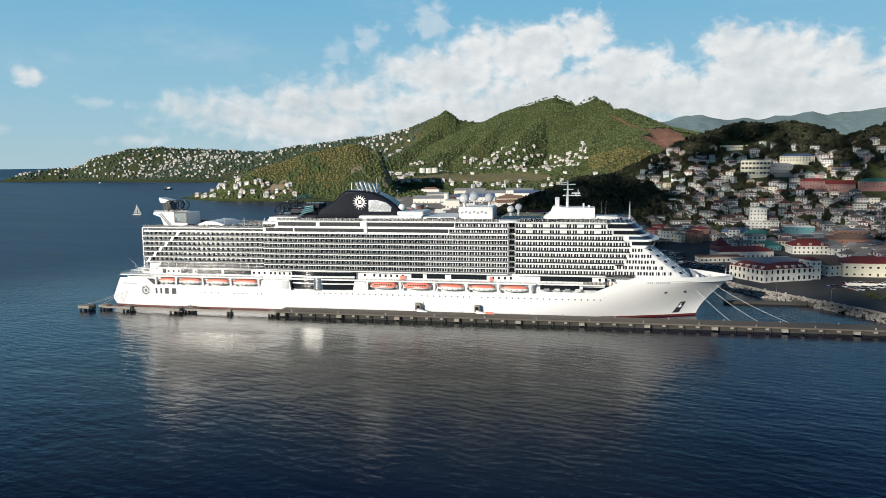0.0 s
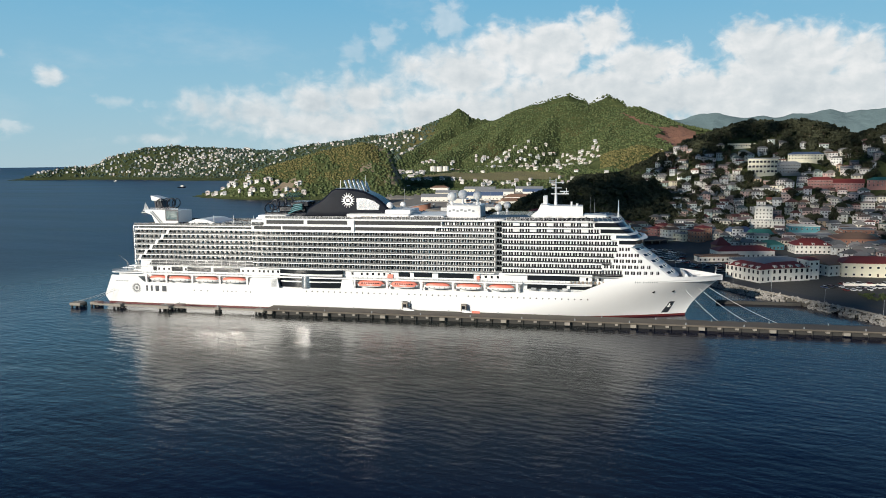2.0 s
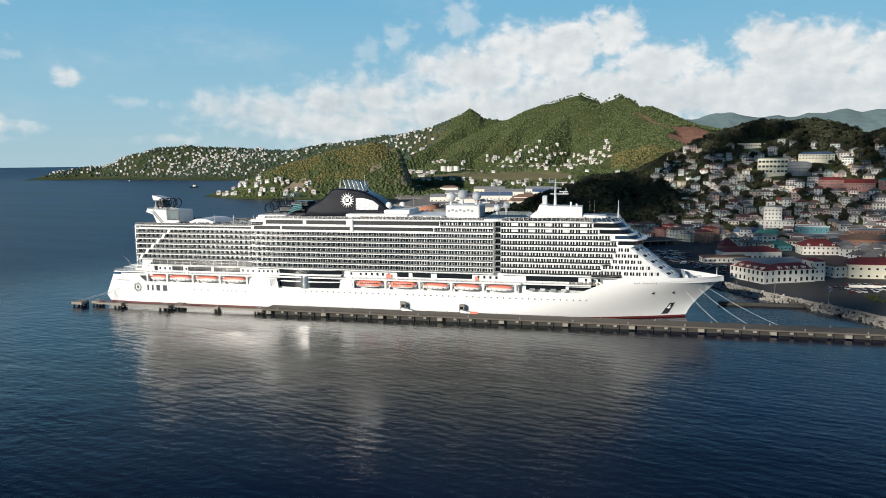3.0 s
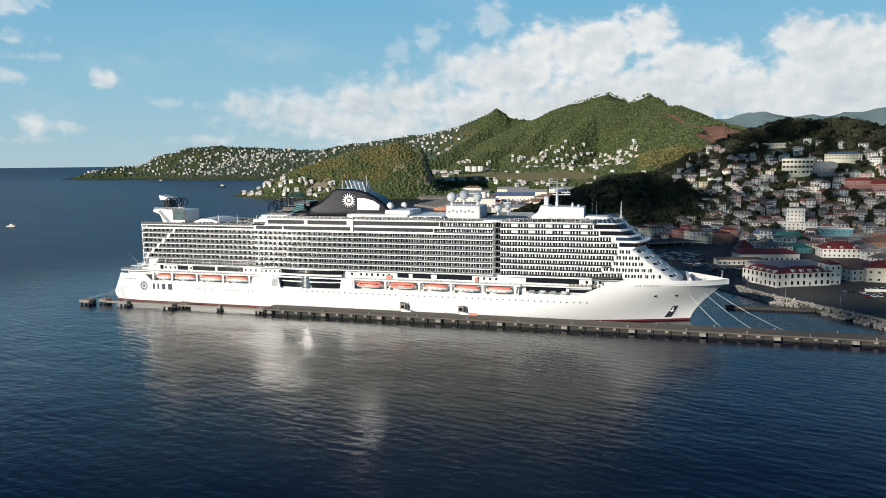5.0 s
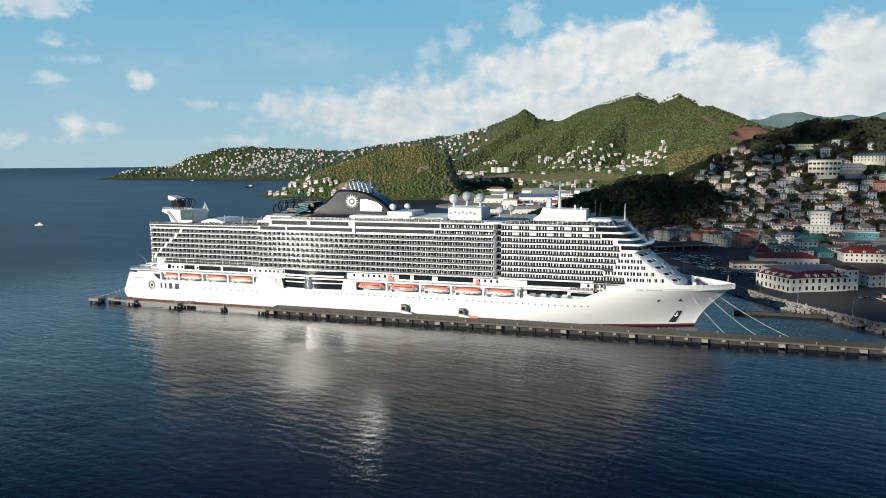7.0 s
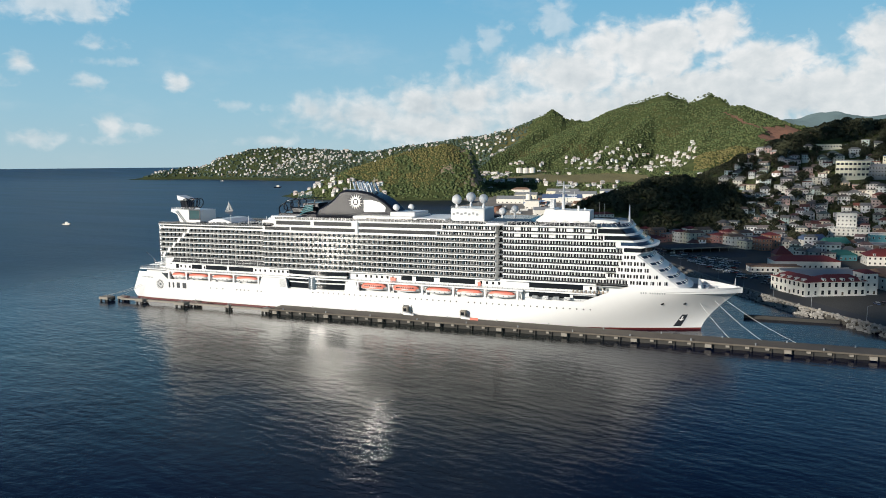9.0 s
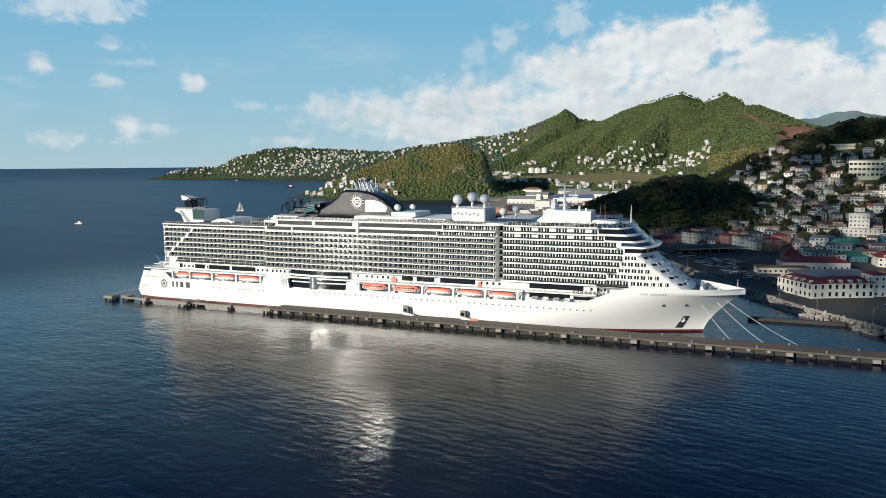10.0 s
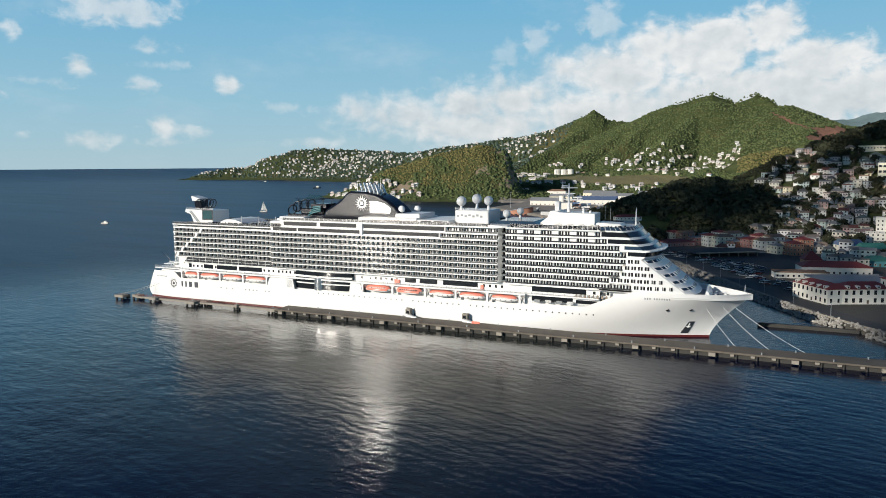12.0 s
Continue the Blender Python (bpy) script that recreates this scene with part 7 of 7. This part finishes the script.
for i in range(6):
    x, y = 20.1 * math.cos(radians(205 + 20 * i)), 16.1 * math.sin(radians(205 + 20 * i))
    hang("doorway", boxes("doorway", [(x - 1.8, x + 1.8, y - 0.3, y + 0.3, 0.0, 5.0)], M_PANE), shell)
PORT_PAINT = material("container_paint", (0.4, 0.4, 0.4), 0.6, var=0.2, scale=0.4, colors=[(0.62, 0.62, 0.60), (0.30, 0.10, 0.07), (0.10, 0.16, 0.28), (0.66, 0.65, 0.62), (0.42, 0.30, 0.22), (0.55, 0.56, 0.56)])


def container():
    ribs = [(-6.05 + 0.55 * i, -5.8 + 0.55 * i, -1.28, 1.28, 0.15, 2.45) for i in range(23)]
    return boxes("shipping_container", [(-6.1, 6.1, -1.22, 1.22, 0.05, 2.6)] + ribs, PORT_PAINT)


CONTAINER = container()
rng = random.Random(29)
for i in range(90):
    x, y = rng.uniform(20, 240), rng.uniform(650, 1010)
    stack = rng.choice((0, 0, 1))
    if math.hypot(x - 4, y - 712) < 32 or any(abs(x - a) < 42 and abs(y - b) < 20 for a, b in ((58, 770), (70, 960), (140, 930), (110, 640), (160, 700))):
        continue
    turn = rng.choice((4, 10, 96))
    for level in range(stack + 1):
        box = tagged(new("shipping_container", CONTAINER), "painted steel shipping container in the port yard", "container", "shipping containers")
        box.matrix_world = pose(x, y, ground_z(x, y) + 2.6 * level, 0, 0, turn)
silo = thing("silo", "pale cylindrical silo in the port", "silo", at=(38, 830, ground_z(38, 830)))
hang("shell", turned("shell", [(4.6, -1), (4.6, 19), (4.0, 20)], M_PALE, (0, 0), 20), silo)
hang("base_house", boxes("base_house", [(-6, 6, -5, 5, 0, 5)], M_PALE), silo)
for x, y, h in ((-40, 800, 26), (20, 870, 24), (90, 900, 22)):
    post = thing("light_mast", "tall slim floodlight mast in the port", "light mast", "light masts", at=(x, y, ground_z(x, y)))
    hang("pole", tube("pole", [[(0, 0, 0), (0, 0, h)]], 0.3, M_GREY, 8, 0.5), post)
    hang("lamp_head", boxes("lamp_head", [(-1.6, 1.6, -0.3, 0.3, h - 0.4, h + 0.4)], M_GREY), post)

# ---------------------------------------------------------------- shore: jetty, riprap, wall, car park
jetty = thing("jetty", "low stone jetty in the harbour corner, coloured dark for cloud shade", "jetty", kind="structure")
# jetty in the dark pile colour, which stands in for cloud shade on it
hang("jetty_deck", bevelled("jetty_deck", [(327.0, 368, 51.6, 54.6, -1.0, 1.3)], M_PILE, 0.2), jetty)
hang("jetty_wall", boxes("jetty_wall", [(326.6, 368, 51.2, 51.7, -1.0, 1.6)], M_PILE), jetty)
revetment = thing("rock_revetment", "sloping bank of pale grey boulders along the shore", "revetment", kind="structure")


def boulder(seed):
    r = np.random.default_rng(seed)
    v = ICO_V * (1 + r.uniform(-0.28, 0.28, (len(ICO_V), 1))) * np.array([1.0, 0.8, 0.7])
    return mesh_of("boulder", v.tolist(), ICO_F.tolist(), M_ROCK)


STONES = [boulder(s) for s in range(7)]
rng = random.Random(8)
count = 0
rest_v, rest_f = [], []
for i in range(1500):
    y = rng.uniform(-40, 250)
    out_by = rng.uniform(-1.2, 5.8)
    x = float(shore_x(np.array([y]))[0]) + 1.5 - out_by * 0.92
    if 47 < y < 58 and out_by > 1.0:
        continue
    z = 2.6 - out_by * 0.5 + rng.uniform(-0.2, 0.3)
    s = rng.uniform(0.55, 1.25)
    turn = Euler((rng.uniform(0, 6), rng.uniform(0, 6), rng.uniform(0, 6)))
    mesh = STONES[i % 7]
    if count < 300 and 5 < y < 110 and i % 2 == 0:
        ob = hang("boulder", mesh, revetment)
        ob.location, ob.rotation_euler, ob.scale = (x, y, z), turn, (s, s, s)
        count += 1
    else:
        k = len(rest_v)
        m = Matrix.LocRotScale((x, y, z), turn, (s, s, s))
        rest_v += [tuple(m @ v.co) for v in mesh.vertices]
        rest_f += [tuple(k + j for j in p.vertices) for p in mesh.polygons]
hang("boulder_bank", mesh_of("boulder_bank", rest_v, rest_f, M_ROCK), revetment, kind="stuff")
# quay road and kerbs
def along_shore(name, inner, outer, z0, z1, mat, ya=-60, yb=300):
    ys = np.linspace(ya, yb, 60)
    xs = shore_x(ys)
    verts, faces = [], []
    for x, y in zip(xs, ys):
        verts += [(x + inner, y, z0), (x + outer, y, z0), (x + outer, y, z1), (x + inner, y, z1)]
    for i in range(59):
        a, b = 4 * i, 4 * i + 4
        faces += [(a + 3, b + 3, b + 2, a + 2), (a, a + 3, b + 3, b)[::-1], (a + 1, b + 1, b + 2, a + 2)[::-1]]
    return mesh_of(name, verts, faces, mat)


tagged(new("road", along_shore("road", 7.0, 19.0, 2.4, 2.66, M_ASPHALT)), "dark asphalt quay road", "road", kind="structure")
tagged(new("pavement", along_shore("pavement", 3.0, 7.0, 2.4, 2.8, M_CONCRETE)), "worn concrete quay walk", "pavement", kind="structure")
tagged(new("sea_wall", along_shore("sea_wall", 2.4, 3.0, 1.5, 3.5, M_CONC_EDGE)), "low concrete sea wall above the boulders", "wall", kind="structure")
tagged(new("car_park", boxes("car_park", [(296, 340, 262, 318, 2.5, 2.68)], M_ASPHALT)), "asphalt car park by the waterfront", "car park", kind="structure")
deck = thing("parking_deck", "low flat concrete parking deck on posts", "parking deck", at=(302, 296, 2.6), turn=33)
hang("slab", bevelled("slab", [(-30, 30, -14, 14, 3.2, 3.8)], M_ASPHALT, 0.1), deck)
hang("parapet", boxes("parapet", [(-30, 30, -14.1, -13.8, 3.4, 4.4)], M_CONC_EDGE), deck)
for i in range(7):
    for y in (-10, 9):
        hang("post", boxes("post", [(-25 + 8.2 * i, -24.3 + 8.2 * i, y, y + 0.7, -0.2, 3.2)], M_CONC_EDGE), deck)
PAINT = material("car_paint", (0.5, 0.5, 0.5), 0.3, var=0.05, colors=[(0.62, 0.62, 0.62), (0.55, 0.56, 0.58), (0.05, 0.05, 0.055), (0.66, 0.66, 0.65), (0.16, 0.03, 0.03), (0.20, 0.21, 0.23), (0.60, 0.60, 0.58), (0.06, 0.09, 0.16)])


def car(long, high):
    ob = thing("car", "small parked car near the waterfront", "car", "parked cars", at=(330, 180, 2.7))
    h = high
    hang("body", slab_xz("body", [(-long / 2, 0.35), (long / 2, 0.35), (long / 2, 0.8), (long * 0.3, 0.98), (-long / 2 + 0.1, 1.0)], -0.85, 0.85, PAINT), ob)
    hang("cabin", slab_xz("cabin", [(-long * 0.42, 0.97), (long * 0.26, 0.97), (long * 0.12, h), (-long * 0.36, h)], -0.78, 0.78, M_PANE), ob)
    hang("car_roof", boxes("car_roof", [(-long * 0.36, long * 0.12, -0.76, 0.76, h, h + 0.06)], PAINT), ob)
    for sx in (-0.3, 0.3):
        for sy in (-0.8, 0.8):
            bm = bmesh.new()
            bmesh.ops.create_cone(bm, cap_ends=True, segments=10, radius1=0.33, radius2=0.33, depth=0.22, matrix=Matrix.Translation((sx * long, sy, 0.33)) @ Matrix.Rotation(radians(90), 4, "X"))
            hang("wheel", finish("wheel", bm, M_RUBBER), ob)
    return ob


CARS = [car(4.3, 1.5), car(4.7, 1.75), car(4.0, 1.45)]
rng = random.Random(17)
parked = 0
bays = []
for row, off in enumerate((23.5, 29.5, 39.0, 45.0, 55.0)):
    for i in range(34):
        y = 158 + 4.3 * i
        x = float(shore_x(np.array([y]))[0]) + off
        if rng.random() < 0.62 and all((x - a) ** 2 + (y - b) ** 2 > (c + 2.5) ** 2 for a, b, c in placed) and math.hypot(x - 302, y - 296) > 26:
            bays.append((x, y, rng.gauss(10, 5) + 180 * (row % 2)))
for x0, y0, turn, n in ((404, 104, 15, 6), (428, 108, 10, 8), (391, 92, 20, 4), (410, 92, 16, 7), (400, 84, 18, 5), (343, 142, 60, 5), (440, 96, 8, 6)):
    bays += [(x0 + 3.2 * i, y0 + 0.9 * i, turn + 90) for i in range(n)]
bays = bays[:88] + bays[-41:]
for i, (x, y, turn) in enumerate(bays):
    proto = CARS[i % 3]
    m = pose(x, y, 2.69, 0, 0, turn)
    if i < 3:
        proto.matrix_world = m
    else:
        copy_thing(proto, m)
# low white wall and sheds beside the terminal yard
tagged(new("garden_wall", boxes("garden_wall", [(404, 446, 101.5, 102.0, 2.5, 4.1)] + [(404 + 6 * i, 404.5 + 6 * i, 101.3, 102.2, 2.5, 4.4) for i in range(8)], M_PALE)), "low white wall with piers beside the yard", "wall", kind="structure")
landmark(452, 92, -4, w=14, d=10, storeys=1, storey=3.4, kind="hip", wall=M_PALE, roof_mat=M_REDROOF, rise=2.4, bays=4, name="kiosk", label="small white kiosk under a red roof by the quay", group="kiosks")
# garden strip and lamp posts on the quay
strip = np.random.default_rng(51)
x, y = strip.uniform(402, 450, 90), strip.uniform(58, 74, 90)
tagged(new("hedge", clump_mesh("hedge", x, y, np.full(90, 2.3), strip.uniform(0.9, 1.7, 90), M_LEAF, strip, 40)), "green and yellowish hedge beside the quay road", "hedge", kind="stuff")
for i in range(9):
    y = 20 + 26 * i
    x = float(shore_x(np.array([y]))[0]) + 5.0
    lamp = thing("street_lamp", "slim grey street lamp on the quay", "street lamp", "street lamps", at=(x, y, 2.75))
    hang("pole", tube("pole", [[(0, 0, 0), (0, 0, 7.2), (1.4, 0, 7.8)]], 0.09, M_GREY, 6), lamp)
    hang("lamp_head", boxes("lamp_head", [(1.2, 2.0, -0.15, 0.15, 7.7, 7.85)], M_GREY), lamp)

# ---------------------------------------------------------------- boats
sail = thing("sailboat", "small white sailing boat with raised sails", "sailboat", at=(-405, 628, 0), turn=20)
hang("hull", slab_xz("hull", [(-5.5, 0.0), (5.2, 0.0), (6.8, 1.3), (-6.0, 1.1)], -1.5, 1.5, M_PALE), sail)
hang("mast", tube("mast", [[(0.6, 0, 1), (0.6, 0, 16.5)]], 0.12, M_GREY, 6), sail)
hang("mainsail", mesh_of("mainsail", [(0.4, 0, 2.2), (-5.0, 0.5, 2.2), (0.4, 0, 16.0), (-2.2, 0.6, 8.0)], [(0, 2, 3, 1), (1, 3, 2, 0)], M_TENT), sail)
hang("jib", mesh_of("jib", [(1.0, 0, 14.0), (6.4, 0, 1.6), (1.2, 0.5, 2.2)], [(0, 1, 2), (2, 1, 0)], M_TENT), sail)
for x, y, s, text in ((-930, 1570, 1.0, "small dark and white fishing vessel at anchor"), (-456, 364, 0.45, "small motor boat on the open water"), (-830, 1720, 0.4, "tiny white yacht at anchor"), (-770, 1690, 0.35, "tiny white yacht at anchor"), (-1640, 2230, 0.5, "small white boat off the point"), (-700, 1660, 0.35, "tiny white yacht at anchor")):
    boat = thing("boat", text, "boat", "boats", at=(x, y, 0), turn=15)
    hang("hull", slab_xz("hull", [(-11 * s, 0.0), (10 * s, 0.0), (13.5 * s, 4.0 * s), (-11.5 * s, 2.6 * s)], -3 * s, 3 * s, M_NAVY if s == 1.0 else M_PALE), boat)
    hang("wheelhouse", bevelled("wheelhouse", [(-2 * s, 6 * s, -2.4 * s, 2.4 * s, 2.6 * s, 8.0 * s)], M_PALE, 0.2 * s), boat)
    hang("mast", tube("mast", [[(-5 * s, 0, 2 * s), (-5 * s, 0, 11 * s)]], 0.2 * s, M_GREY, 5), boat)

# ---------------------------------------------------------------- the cumulus cloud whose shade lies on the town
def shade_cloud():
    """Heaps of cloud floating towards the sun from the town, behind the camera."""
    r = np.random.default_rng(77)
    lift = 620.0
    off = to_sun * (lift / to_sun.z)
    outline = [(150, 350), (222, 330), (238, 262), (298, 208), (356, 202), (368, 100), (380, 30), (560, -60), (900, -80), (1250, 250), (1150, 1100), (600, 1090), (470, 1000), (395, 860), (330, 730), (240, 650), (150, 560)]
    n = 3300
    x, y = r.uniform(100, 1280, n), r.uniform(-100, 1120, n)
    inside = np.zeros(len(x), bool)
    for (xa, ya), (xb, yb) in zip(outline, outline[1:] + outline[:1]):
        cross = ((ya > y) != (yb > y)) & (x < (xb - xa) * (y - ya) / (yb - ya + 1e-9) + xa)
        inside ^= cross
    thin = (x > 395) & (r.uniform(0, 1, n) < 0.40)
    inside &= ~thin
    x, y = x[inside], y[inside]
    size = r.uniform(7, 12, len(x))
    return crowns("cloud", x + off.x, y + off.y, np.full(len(x), lift) + r.uniform(-9, 9, len(x)), size, M_CLOUD, r, True)


M_CLOUD = material("cloud_white", (0.85, 0.85, 0.86), 1.0, var=0.03, scale=0.01, gloss=0.0)
tagged(new("cloud", shade_cloud()), "white cumulus cloud drifting over the harbour mouth", "cloud", kind="structure")
